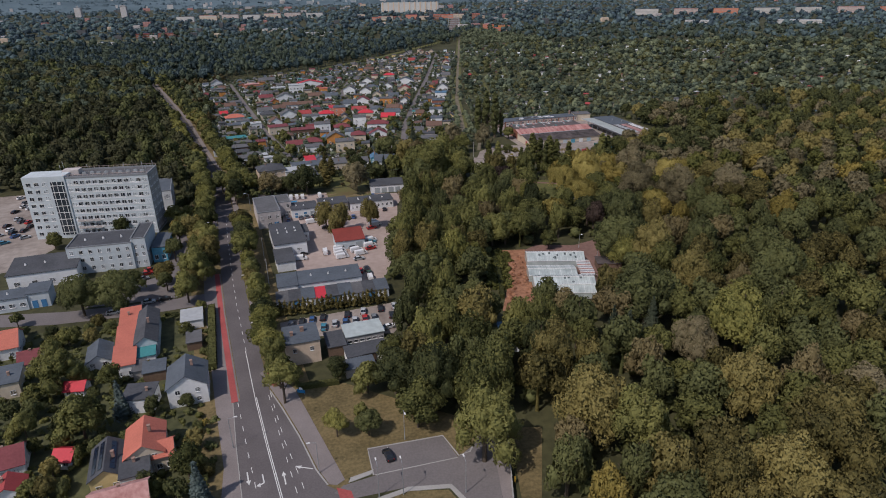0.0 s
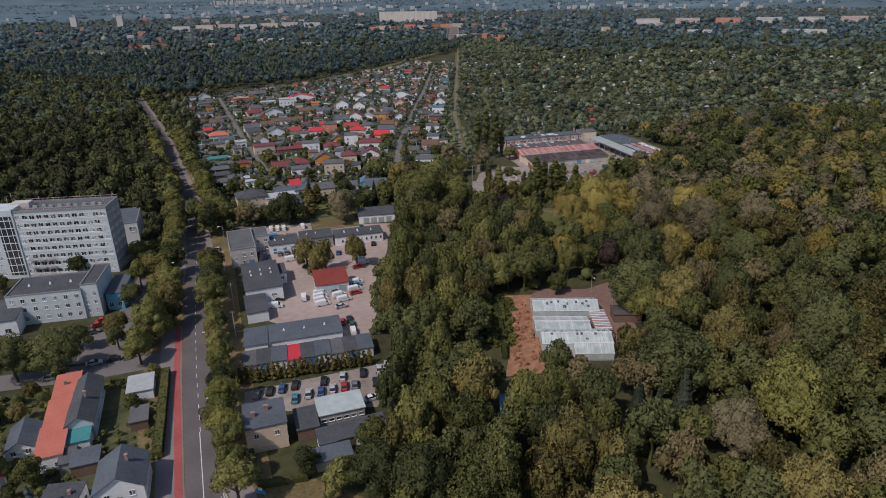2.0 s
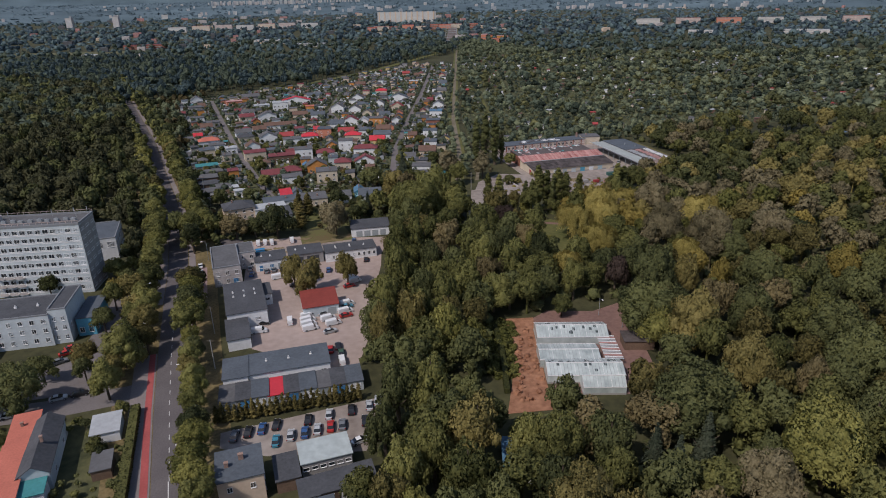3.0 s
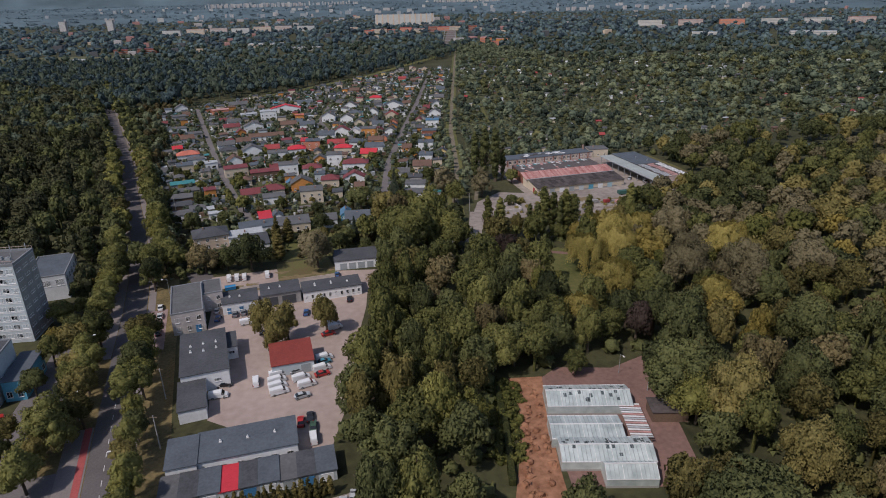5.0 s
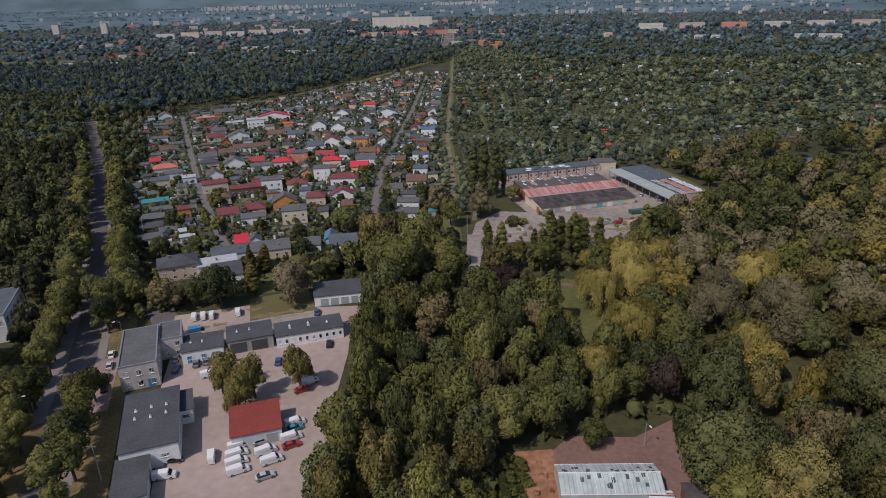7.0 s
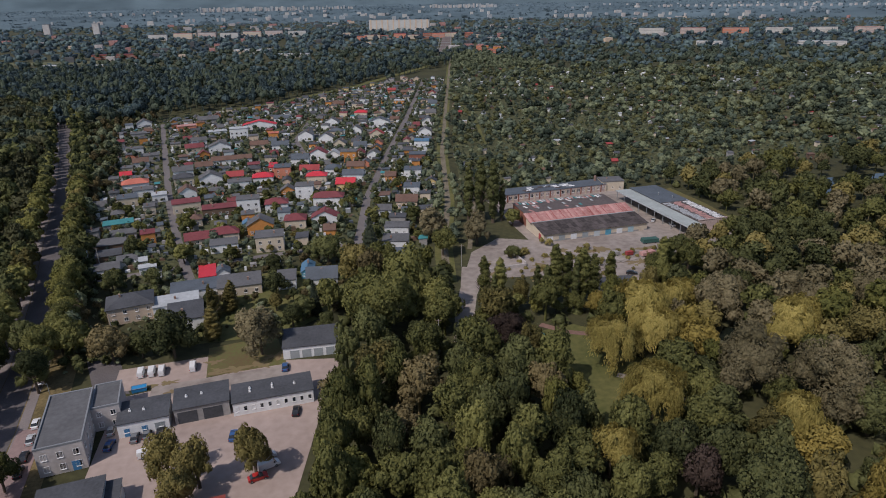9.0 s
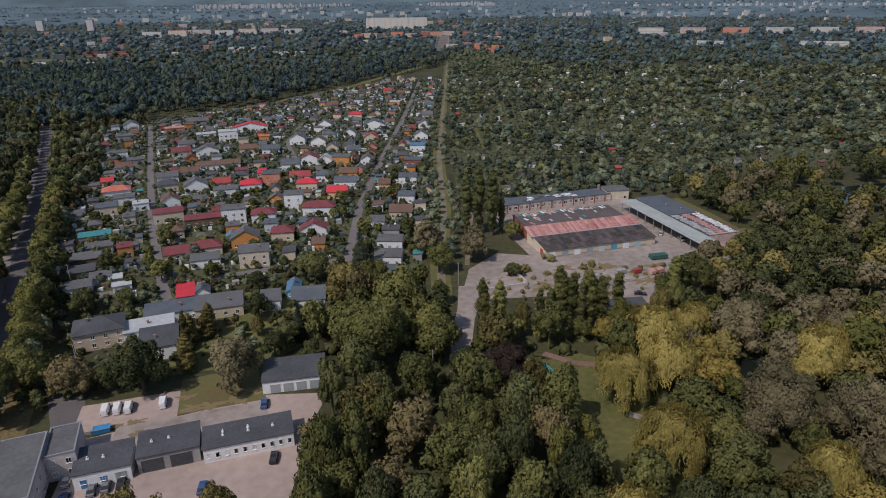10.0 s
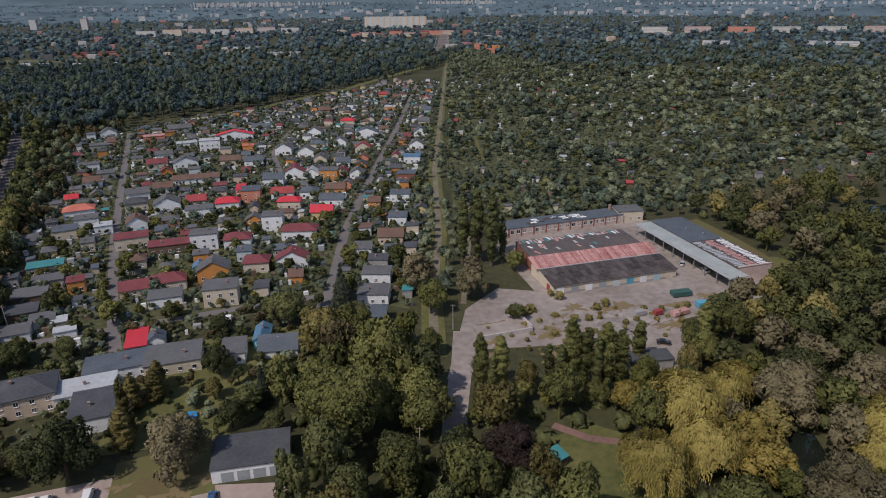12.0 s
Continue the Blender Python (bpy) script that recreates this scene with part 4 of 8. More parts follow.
block("barn", 31.2, 241.2, 11.4, 9.6, 3.6, -1, W_PALE, R_BARN, "pale workshop with a brick red single-pitch roof", fall=1.6, doors=((0, 3.4, 2.6, 2.6, DOOR),))
# row of lock-up garages; one of them has a red roof
for k in range(9):
    red = k == 3
    block("lockup_garage", 3.2 + 4.05 * k, 196.0 - 0.1 * k, 4.0, 7.6, 2.6 + 0.12 * (k % 3), 1, (W_WHITE, W_GREY, W_PALE)[k % 3], R_BRIGHT if red else (R_GREY, R_DARK, R_SLATE)[k % 3],
          "lock-up garage with a bright red roof" if red else "lock-up garage with a grey felt roof", "garage", fall=0.25, doors=((0, 0, 2.6, 2.1, (DOOR, DOOR_BLUE, W_WHITE)[k % 3]),))

# beige house, sheds and the ribbed-roof hall by the car lot
b1 = block("apartment_house", 6.9, 162.6, 9.2, 9.0, 6.8, -3, W_BEIGE, R_SLATE, "beige two-storey house with a slate blue flat roof", "house", fall=0.5, rows=((1, 2, 1.0, 1.1, 1.3, 1), (1, 2, 3.9, 1.1, 1.3, 1), (0, 2, 3.9, 1.1, 1.3, 1)))
part("chimney", Build().box(-0.5, -0.35, 0, 0.5, 0.35, 1.6).box(-0.56, -0.41, 1.5, 0.56, 0.41, 1.62), CHIMNEY, b1, at=pose(0.5, 1.0, 7.1))
part("chimney", Build().box(-0.4, -0.35, 0, 0.4, 0.35, 1.4).box(-0.46, -0.41, 1.3, 0.46, 0.41, 1.42), CHIMNEY, b1, at=pose(-2.5, -0.4, 7.0))
block("hall", 24.7, 166.2, 11.0, 7.0, 3.6, -3, W_GREY, R_POLY, "low hall with a pale ribbed sheet roof", rows=((0, 6, 1.6, 1.4, 0.9, 0),))
block("shed", 16.2, 163.2, 5.0, 8.0, 3.2, -3, W_BROWN, R_DARK, "brown shed with a dark flat roof", "shed")
for k in range(4):
    block("terrace_shed", 20.2 + 4.0 * k, 155.6 + 0.5 * k, 3.9, 5.4, 2.9, -4, W_BROWN if k % 2 else W_WHITE, R_DARK, "low shed with a dark roof and white posts", "shed", doors=((0, 0, 1.6, 2.1, FRAME_W),))
block("shed", 21.0, 149.8, 8.0, 4.4, 2.6, -4, W_GREY, R_SLATE, "low grey garden shed with a felt roof", "shed")

# ---------------------------------------------------------------- hospital


def hospital():
    ob = thing("hospital_tower", at(-60.2, 289.6, 9), "pale eight-storey hospital slab with rows of windows", "building")
    hx, hy, H = 16.6, 6.4, 25.5
    part("wall", Build().box(-hx, -hy, -0.5, hx, hy, H), W_PALE, ob)
    rim = Build().box(-hx - 0.1, -hy - 0.1, H, hx + 0.1, -hy + 0.35, H + 0.8).box(-hx - 0.1, hy - 0.35, H, hx + 0.1, hy + 0.1, H + 0.8)
    rim.box(-hx - 0.1, -hy + 0.35, H, -hx + 0.35, hy - 0.35, H + 0.8).box(hx - 0.35, -hy + 0.35, H, hx + 0.1, hy - 0.35, H + 0.8)
    part("parapet", rim, TRIM, ob)
    part("roof", Build().box(-hx + 0.4, -hy + 0.4, H + 0.004, hx - 0.4, hy - 0.4, H + 0.15), R_GREY, ob)
    part("cladding", Build().box(0, -hy + 0.05, 0.5, 0.03, hy - 0.05, H - 0.2), W_GREY, ob, "dark grey end cladding", at=pose(hx, 0, 0))
    for k in range(8):
        windows_on(ob, (hx, hy), 0, 13, 1.6 + 3.05 * k, 1.9, 1.5, 1, span=32.0, shift=0.4)
        windows_on(ob, (hx, hy), 1, 3, 1.6 + 3.05 * k, 2.6, 0.9, 1)
        part("spandrel", Build().box(-16.2, -0.05, 0, 16.2, 0.05, 0.3), W_WHITE, ob, at=pose(0, -hy, 1.0 + 3.05 * k))
    stair = part("stair_tower", Build().box(-8.2, -4.6, -0.5, 8.2, 4.6, 26.8), W_PALE, ob, "pale stair tower of the hospital", at=pose(-hx - 7.4, -2.2, 0))
    part("glazing", Build().box(-1.6, -0.08, 0.0, 3.6, 0.06, 23.0), GLASS, stair, "tall dark glass strip", at=pose(4.0, -4.6, 1.5))
    for k in range(8):
        part("transom", Build().box(-1.6, -0.14, -0.12, 3.6, -0.08, 0.12), FRAME_W, stair, at=pose(4.0, -4.6, 2.6 + 2.9 * k))
        windows_on(stair, (8.2, 4.6), 0, 3, 1.6 + 3.05 * k, 1.9, 1.5, 1, span=9.4, shift=-3.0)
    for k in range(3):
        part("mullion", Build().box(-0.08, -0.14, 0, 0.08, -0.08, 23), FRAME_W, stair, at=pose(3.2 + 1.8 * k, -4.6, 1.5))
    part("plant_room", Build().box(-3.2, -2.0, 0, 3.2, 2.0, 2.0), W_CONCRETE, ob, "pale roof plant room", at=pose(-hx + 1.0, 1.5, H))
    for s in (-1, 1):
        rail = Build().box(-hx + 0.2, s * (hy - 0.1) - 0.04, 1.5, hx - 0.2, s * (hy - 0.1) + 0.04, 1.6)
        for k in range(18):
            rail.box(-hx + 0.3 + 1.93 * k - 0.04, s * (hy - 0.1) - 0.04, 0.8, -hx + 0.3 + 1.93 * k + 0.04, s * (hy - 0.1) + 0.04, 1.5)
        part("roof_railing", rail, W_PINKISH, ob, "faded pink roof railing", at=pose(0, 0, H))
    for k in range(9):
        part("roof_unit", Build().box(-0.8, -0.5, 0, 0.8, 0.5, 0.9, taper=0.05).tube((0, 0, 0.9), (0, 0, 1.1), 0.3, 0.3, 8), FRAME_G, ob, at=pose(-10 + 2.9 * k, 0.6 * math.sin(k * 2.1) - 1.0, H + 0.15))
    for k in range(7):
        part("aerial", Build().tube((0, 0, 0), (0, 0, 3.4 - 0.3 * (k % 3)), 0.06, 0.04, 6).box(-0.12, -0.2, 2.0, 0.12, -0.06, 3.3), FRAME_G, ob, at=pose((-19, -17.5, -10, 5, 12, 15.6, 16.0)[k], (2, -4, 3, 2, 3, -4, 4)[k], H + (2.0 if k < 2 else 0.15)))
    for r in range(3):
        for k in range(3):
            part("balcony", Build().box(-1.3, -1.1, 0, 1.3, 0, 0.15).box(-1.3, -1.1, 0.15, 1.3, -1.0, 1.1), W_CONCRETE, ob, "pale balcony front", at=pose(-13.0 + 3.2 * k, -hy, 0.9 + 3.05 * r))
    HOUSES.append((-62, 290, 24))
    HOUSES.append((-88, 290, 12))


hospital()
block("hospital_wing", -59.0, 251.0, 22.0, 15.0, 10.2, 3, W_PALE, R_DARK, "pale three-storey hospital wing with a dark flat roof", parapet=True, rows=((0, 7, 1.4, 1.3, 1.5, 1), (0, 7, 4.6, 1.3, 1.5, 1), (0, 7, 7.6, 1.3, 1.5, 1)), vents=3)
block("hospital_wing", -45.6, 252.0, 5.0, 17.0, 11.4, 3, W_PALE, R_DARK, "pale stair block of the hospital wing", parapet=True, rows=((0, 2, 1.4, 1.2, 1.5, 1), (0, 2, 4.6, 1.2, 1.5, 1), (0, 2, 7.6, 1.2, 1.5, 1), (1, 4, 4.6, 1.2, 1.4, 1)))
block("clinic_annex", -39.6, 254.0, 5.2, 15.0, 6.0, 3, W_BLUE, R_SLATE, "blue panelled clinic annex", rows=((0, 2, 1.2, 1.4, 1.8, 1), (1, 4, 1.2, 1.6, 1.8, 1)))
block("clinic", -77.5, 243.0, 22.0, 14.0, 5.6, -3, W_WHITE, R_DARK, "low white clinic with a dark hipped roof", fall=1.2, rows=((0, 4, 1.4, 1.8, 1.6, 1),), vents=2)
block("clinic", -83.5, 221.5, 12.0, 7.0, 4.6, -4, W_PALE, R_SLATE, "low pale blue clinic wing", rows=((0, 4, 1.4, 1.8, 1.4, 1),), vents=2)
block("clinic", -74.5, 223.0, 6.5, 8.0, 5.2, -4, W_PALE, R_SLATE, "pale blue clinic entrance block", doors=((0, -1.2, 1.6, 2.6, DOOR_BLUE), (0, 1.4, 1.6, 2.6, DOOR_BLUE)))
block("pavilion", -48.6, 322.0, 12.4, 22.0, 9.0, -4, W_WHITE, R_SLATE, "white modern pavilion with a slate grey roof", parapet=True, rows=((0, 3, 5.4, 2.6, 2.2, 1), (1, 5, 5.4, 2.6, 2.2, 1), (1, 5, 1.4, 2.6, 2.2, 1)))

# ---------------------------------------------------------------- houses near the junction
house(-22.4, 153.0, 9.4, 10.5, 7.8, -3, "gable", W_WHITE, R_SLATE, turn=True, label="white house with a steep slate blue gabled roof")
house(-36.2, 185.0, 5.8, 20.0, 6.6, -5, "gable", W_PALE, R_DARK, turn=True, label="long pale house with a dark gabled roof")
for k, (yy, hh) in enumerate(((193.5, 4.6), (182.0, 4.3), (170.8, 4.0))):
    house(-42.0 + 0.9 * k, yy, 5.6, 11.0, hh, -6, "flat", W_WHITE, R_ORANGE, chimney=k == 0, label="house wing with an orange-red tiled low roof")
block("lean_to", -35.4, 172.4, 5.2, 4.6, 3.2, -5, W_WHITE, R_TEAL, "lean-to with a turquoise canopy", "shed")
house(-24.6, 192.0, 6.2, 7.5, 2.8, -4, "flat", W_WHITE, R_PALE, name="shed", category="shed", label="pale garden shed with a light flat roof")
house(-23.0, 178.0, 4.0, 6.0, 2.6, -4, "flat", W_BROWN, R_GREY, name="shed", category="shed", label="weathered garden shed with a grey roof")
house(-48.0, 177.0, 6.2, 9.6, 3.4, -7, "gable", W_WHITE, R_SLATE, name="shed", category="shed", turn=True, label="low outbuilding with a slate blue roof")
house(-32.0, 164.2, 5.6, 5.4, 3.0, -4, "flat", W_BROWN, R_SLATE, name="shed", category="shed", label="small shed with a slate blue roof")
house(-36.0, 165.6, 3.0, 5.0, 3.0, -4, "flat", W_GREY, R_GREY, name="shed", category="shed", label="small grey shed with a felt roof")
house(-33.6, 151.2, 7.2, 6.4, 4.0, 8, "flat", W_WHITE, R_DARK, label="low house extension with a dark flat roof")
house(-50.6, 162.0, 4.8, 4.4, 3.2, 10, "gable", W_WHITE, R_BRIGHT, name="garden_house", category="shed", label="garden house with a bright red roof")
house(-29.4, 130.0, 7.8, 10.6, 7.0, -5, "gable", W_CREAM, R_ORANGE, turn=True, label="cream house with a steep orange tiled roof")
house(-25.6, 127.6, 4.0, 6.0, 5.6, -5, "gable", W_CREAM, R_ORANGE, turn=False, chimney=False, label="cream house gable with an orange tiled roof")
solar = house(-36.6, 126.6, 6.4, 11.0, 5.4, -6, "gable", W_YELLOW, R_DARK, turn=True, label="house with a dark roof bearing solar panels")
house(-30.6, 123.0, 5.6, 7.4, 4.4, -6, "flat", W_WHITE, R_DARK, label="low house wing with a dark flat roof")
house(-31.8, 113.2, 10.2, 8.6, 6.2, -7, "gable", W_YELLOW, R_PINK, turn=False, label="yellow house with a faded red sheet roof")
house(-46.6, 133.8, 4.0, 4.6, 3.2, 16, "gable", W_WHITE, R_BRIGHT, name="garden_house", category="shed", label="garden house with a bright red roof")
house(-75.0, 190.5, 7.0, 10.0, 5.2, -8, "gable", W_WHITE, R_ORANGE, label="white house with an orange-red roof")
house(-68.5, 169.0, 7.0, 9.0, 4.4, -8, "flat", W_CREAM, R_SLATE, label="cream house with a slate blue roof")
house(-66.0, 180.0, 5.0, 7.0, 4.0, -8, "gable", W_CREAM, R_WINE, label="small house with a wine red roof")
house(-58.0, 135.6, 6.0, 8.0, 4.4, -10, "gable", W_WHITE, R_WINE, label="white house with a wine red roof and solar panels")
house(-55.4, 125.6, 6.0, 5.0, 3.6, -10, "gable", W_WHITE, R_RED, label="small house with a red tiled roof")
panel = Build().box(-0.5, -0.85, 0, 0.5, 0.85, 0.05).mesh("solar_panel", PANEL)
tilt = math.degrees(math.atan2(6.4 * 0.32, 3.2))
for k in range(3):
    for j in range(5):
        s = -1 if k < 2 else 1
        u = (0.9, 2.3, 1.4)[k]
        part("solar_panel", panel, None, solar, at=pose(s * u, -3.8 + 1.85 * j, 5.4 * 0.72 + (3.2 - u) * 0.64 + 0.3, 0, s * tilt, 0))

# ---------------------------------------------------------------- nursery greenhouses


def greenhouse(x, y, w, d, h, rise, bearing, label):
    """Glasshouse: glass walls and two roof slopes on steel ribs with glazing bars."""
    ob = thing("greenhouse", at(x, y, bearing), label, "greenhouse")
    hx, hy = w / 2, d / 2
    walls = Build()
    for s in (-1, 1):
        walls.box(-hx, s * hy - 0.04, 0.5, hx, s * hy + 0.04, h)
        walls.add([(s * hx, -hy, 0.5), (s * hx, hy, 0.5), (s * hx, hy, h), (s * hx, 0, h + rise), (s * hx, -hy, h)], [(0, 1, 2, 3, 4) if s > 0 else (4, 3, 2, 1, 0)])
    part("glass_wall", walls, GH_GLASS, ob)
    part("plinth", Build().box(-hx - 0.06, -hy - 0.06, -0.3, hx + 0.06, hy + 0.06, 0.5), KERB, ob)
    for s in (-1, 1):
        part("glass_roof", Build().extrude([(s * (hy + 0.1), h), (0, h + rise), (0, h + rise + 0.05), (s * (hy + 0.1), h + 0.05)][::1 if s < 0 else -1], -hx, hx), GH_GLASS, ob)
        n = int(w / 0.9)
        for k in range(n + 1):
            xx = -hx + w * k / n
            part("glazing_bar", Build().extrude([(s * (hy + 0.12), h + 0.05), (0, h + rise + 0.05), (0, h + rise + 0.14), (s * (hy + 0.12), h + 0.14)][::1 if s < 0 else -1], xx - 0.04, xx + 0.04), FRAME_G if k % 4 else FRAME_W, ob)
    part("ridge", Build().box(-hx - 0.1, -0.12, h + rise, hx + 0.1, 0.12, h + rise + 0.2), FRAME_W, ob)
    for s in (-1, 1):
        part("gutter", Build().box(-hx - 0.1, s * hy - 0.14, h - 0.08, hx + 0.1, s * hy + 0.14, h + 0.1), FRAME_W, ob)
    HOUSES.append((x, y, 0.55 * math.hypot(w, d)))
    return ob


gh = greenhouse(101.6, 199.2, 21.0, 8.8, 2.6, 1.6, 17, "long greenhouse with whitewashed glass and steel bars")
greenhouse(95.4, 188.2, 16.8, 8.4, 2.5, 0.8, 17, "greenhouse with whitewashed glass, joined to the next")
gh3 = greenhouse(95.9, 179.9, 20.6, 8.2, 2.5, 1.3, 17, "greenhouse with stained whitewashed glass")
greenhouse(97.6, 172.6, 11.0, 5.6, 2.3, 1.7, 17, "small dark-framed gabled greenhouse")
rnd = random.Random(77)
for ob, w, slope, z0 in ((gh, 21.0, 1.6 / 4.5, 4.2), (gh3, 20.6, 1.3 / 4.2, 3.8)):
    for k in range(26):
        u, side = rnd.choice((0.5, 0.9, 1.4, 2.6)) + rnd.uniform(-0.15, 0.15), rnd.choice((1, 1, -1))
        part("bare_pane", Build().box(-0.38, -rnd.uniform(0.3, 0.75), 0, 0.38, rnd.uniform(0.3, 0.6), 0.03), GH_BARE, ob, "clear dark pane", at=pose(rnd.uniform(-0.47, 0.47) * w, side * u, z0 - u * slope + 0.06, -side * math.degrees(math.atan(slope)), 0, 0))
lath = thing("lath_house", at(107.7, 187.2, 17), "slatted shade roof beside the greenhouses", "shed")
for k in range(16):
    part("slat", Build().box(-2.6, -0.26, 2.5, 2.6, 0.26, 2.56), FRAME_W if k % 2 else R_FADED if k % 4 else R_PALE, lath, at=pose(0, -6.2 + 0.82 * k, 0, 0, 3, 0))
for sx in (-2.4, 2.4):
    for sy in (-6, 0, 6):
        part("post", Build().box(-0.06, -0.06, 0, 0.06, 0.06, 2.55), WOOD, lath, at=pose(sx, sy, 0))
block("hut", 118.0, 189.0, 8.6, 5.4, 2.8, 17, W_BROWN, R_RUST, "dark timber hut with a brown roof", "shed")
block("pump_house", 65.4, 154.0, 5.6, 8.0, 2.6, 17, W_BLUE, R_BLUE, "blue shed with a blue sheet roof among trees", "shed")
block("shed", 66.0, 147.4, 6.2, 2.6, 2.2, 17, W_WHITE, R_PALE, "low pale lean-to beside the blue shed", "shed", doors=((0, -1.6, 1.0, 1.9, DOOR), (0, 1.4, 1.0, 1.9, DOOR)))
block("pavilion_roof", 122.8, 287.2, 9.4, 3.4, 2.6, -18, W_BROWN, R_TEAL, "park shelter with a turquoise roof", "shelter", fall=0.6)

# ---------------------------------------------------------------- works halls


def works_hall():
    ob = thing("works_hall", at(187.8, 375.5, 0), "long works hall with faded red and dark sheet roofs", "building")
    w, rnd = 50.0, random.Random(4)
    part("wall", Build().extrude([(-8.6, -0.4), (10.4, -0.4), (10.4, 6.7), (3.2, 4.9), (-8.6, 3.3)], -w / 2, w / 2), W_CREAM, ob)
    part("plinth", Build().box(-w / 2, -0.06, -0.3, w / 2, 0.0, 0.7), W_GREY, ob, "stained grey wall foot", at=pose(0, -8.6, 0))
    for k in range(25):
        x0 = -w / 2 - 0.4 + (w + 0.8) * k / 25
        x1 = x0 + (w + 0.8) / 25 - 0.05
        j = 0.04 * (k % 2)
        for y0, y1 in ((-9.1, -4.9), (-5.1, -1.0), (-1.2, 3.1)):
            z0, z1 = 3.42 + (y0 + 8.6) * 0.136 + j, 3.42 + (y1 + 8.6) * 0.136 + j
            part("roof_sheet", Build().extrude([(y0, z0), (y1, z1 - 0.05), (y1, z1 + 0.06), (y0, z0 + 0.12)], x0, x1), R_RUST, ob, "dark rusty roof sheet")
    part("ridge_flashing", Build().box(-w / 2 - 0.5, 2.9, 5.05, w / 2 + 0.4, 3.2, 5.3), R_PALE, ob)
    for k in range(34):
        x0 = -w / 2 - 1.4 + (w + 1.6) * k / 34
        j = rnd.uniform(0, 0.06)
        part("roof_sheet", Build().extrude([(3.25, 5.0 + j), (10.9, 6.9 + j), (10.9, 7.05 + j), (3.25, 5.15 + j)], x0, x0 + (w + 1.6) / 34 - 0.06), R_PINK if k % 7 else R_FADED, ob, "faded red roof sheet")
    for k in range(14):
        part("seam", Build().extrude([(3.2, 5.12), (10.95, 7.04), (10.95, 7.16), (3.2, 5.24)], -0.07, 0.07), R_RED, ob, "red roof seam", at=pose(-w / 2 - 1 + (w + 1) * (k + 0.5) / 14 + rnd.uniform(-0.8, 0.8), 0, 0.04))
    for k in range(9):
        s = -w / 2 + w * (k + 0.5) / 9
        m = (W_WHITE, DOOR, W_WHITE, DOOR, W_PALE, W_BLUE, W_WHITE, DOOR_PALE, W_CREAM)[k]
        part("door", Build().box(-1.4, -0.08, 0.02, 1.4, 0.05, 2.5).box(-0.03, -0.12, 0.02, 0.03, -0.08, 2.5), m, ob, at=pose(s, -8.6, 0))
    part("door", Build().box(-1.2, -0.08, 0.02, 1.2, 0.05, 2.6), R_RED, ob, "red sheet door", at=pose(-w / 2, -4.5, 0, 0, 0, -90))
    back = thing("works_hall", at(187.5, 395.2, 0), "works hall with a dark patched roof", "building")
    walls, top = flat(47.5, 17.2, 5.6, fall=0.5)
    part("wall", walls, W_BRICK, back)
    part("roof", top, R_RUST, back)
    for k in range(44):
        x, y = (rnd.uniform(-22, 14), rnd.uniform(-6.5, 6.5)) if k < 16 else (-22.5 + 1.6 * (k - 16), 7.2 + rnd.uniform(-0.9, 0.7))
        part("roof_patch", Build().box(-0.5, -rnd.uniform(0.8, 1.9), 0, 0.5, 1.4, 0.1), (FRAME_W, R_PALE, R_FADED, R_PALE, R_PINK, R_TEAL)[k % 6], back, at=pose(x, y, 5.86 + (y + 8.6) * 0.5 / 17.2, math.degrees(0.5 / 17.2), 0, rnd.choice((0, 8, 20)) + rnd.uniform(-8, 8)))
    far = thing("works_office", at(196.0, 429.5, -2), "long low works building with brick piers and windows", "building")
    walls, top = flat(60, 9.0, 4.0, fall=0.4)
    part("wall", walls, W_PINKISH, far)
    part("roof", top, R_SLATE, far)
    windows_on(far, (30, 4.5), 0, 20, 1.5, 1.7, 1.6, 1)
    for k in range(21):
        part("pier", Build().box(-0.3, -0.15, 0, 0.3, 0.02, 3.9), W_BRICK if k % 2 else W_CREAM, far, at=pose(-30 + 60 * k / 20, -4.5, 0))
    for k in range(30):
        part("roof_patch", Build().box(-1.4, -0.7, 0, 1.4, 0.7, 0.1), (R_PALE, FRAME_W, R_RUST)[k % 3], far, at=pose(rnd.uniform(-16, 12), rnd.uniform(-3.2, 3.4), 4.46, math.degrees(0.4 / 9.0), 0, rnd.uniform(-8, 8)))
    part("chimney", Build().box(-0.5, -0.5, 0, 0.5, 0.5, 3), CHIMNEY, far, at=pose(27, 2, 4.2))
    hall = thing("loading_hall", at(238.6, 384.0, 0), "loading hall with a pale canopy and patched roof", "building")
    part("wall", Build().box(-7.4, -27, -0.4, 7.4, 27, 5.3), W_CONCRETE, hall)
    part("roof", Build().box(-7.7, 0.1, 5.3, 7.7, 27.4, 5.6), R_SLATE, hall, "slate grey felt roof")
    part("roof", Build().box(-7.7, -27.4, 5.3, 7.7, 0.0, 5.5), R_RUST, hall, "dark stripped roof under loose sheets")
    part("canopy", Build().extrude([(-33.5, 4.9), (27, 4.9), (27, 5.1), (-33.5, 5.1)], -15.6, -7.75), R_CANOPY, hall, "long pale green-grey sheet canopy")
    part("fascia", Build().box(-15.8, -33.6, 4.6, -15.6, 27, 5.12), R_PALE, hall)
    for k in range(10):
        part("post", Build().box(-0.12, -0.12, 0, 0.12, 0.12, 4.9), FRAME_G, hall, at=pose(-15.2, -32.5 + 6.5 * k, 0))
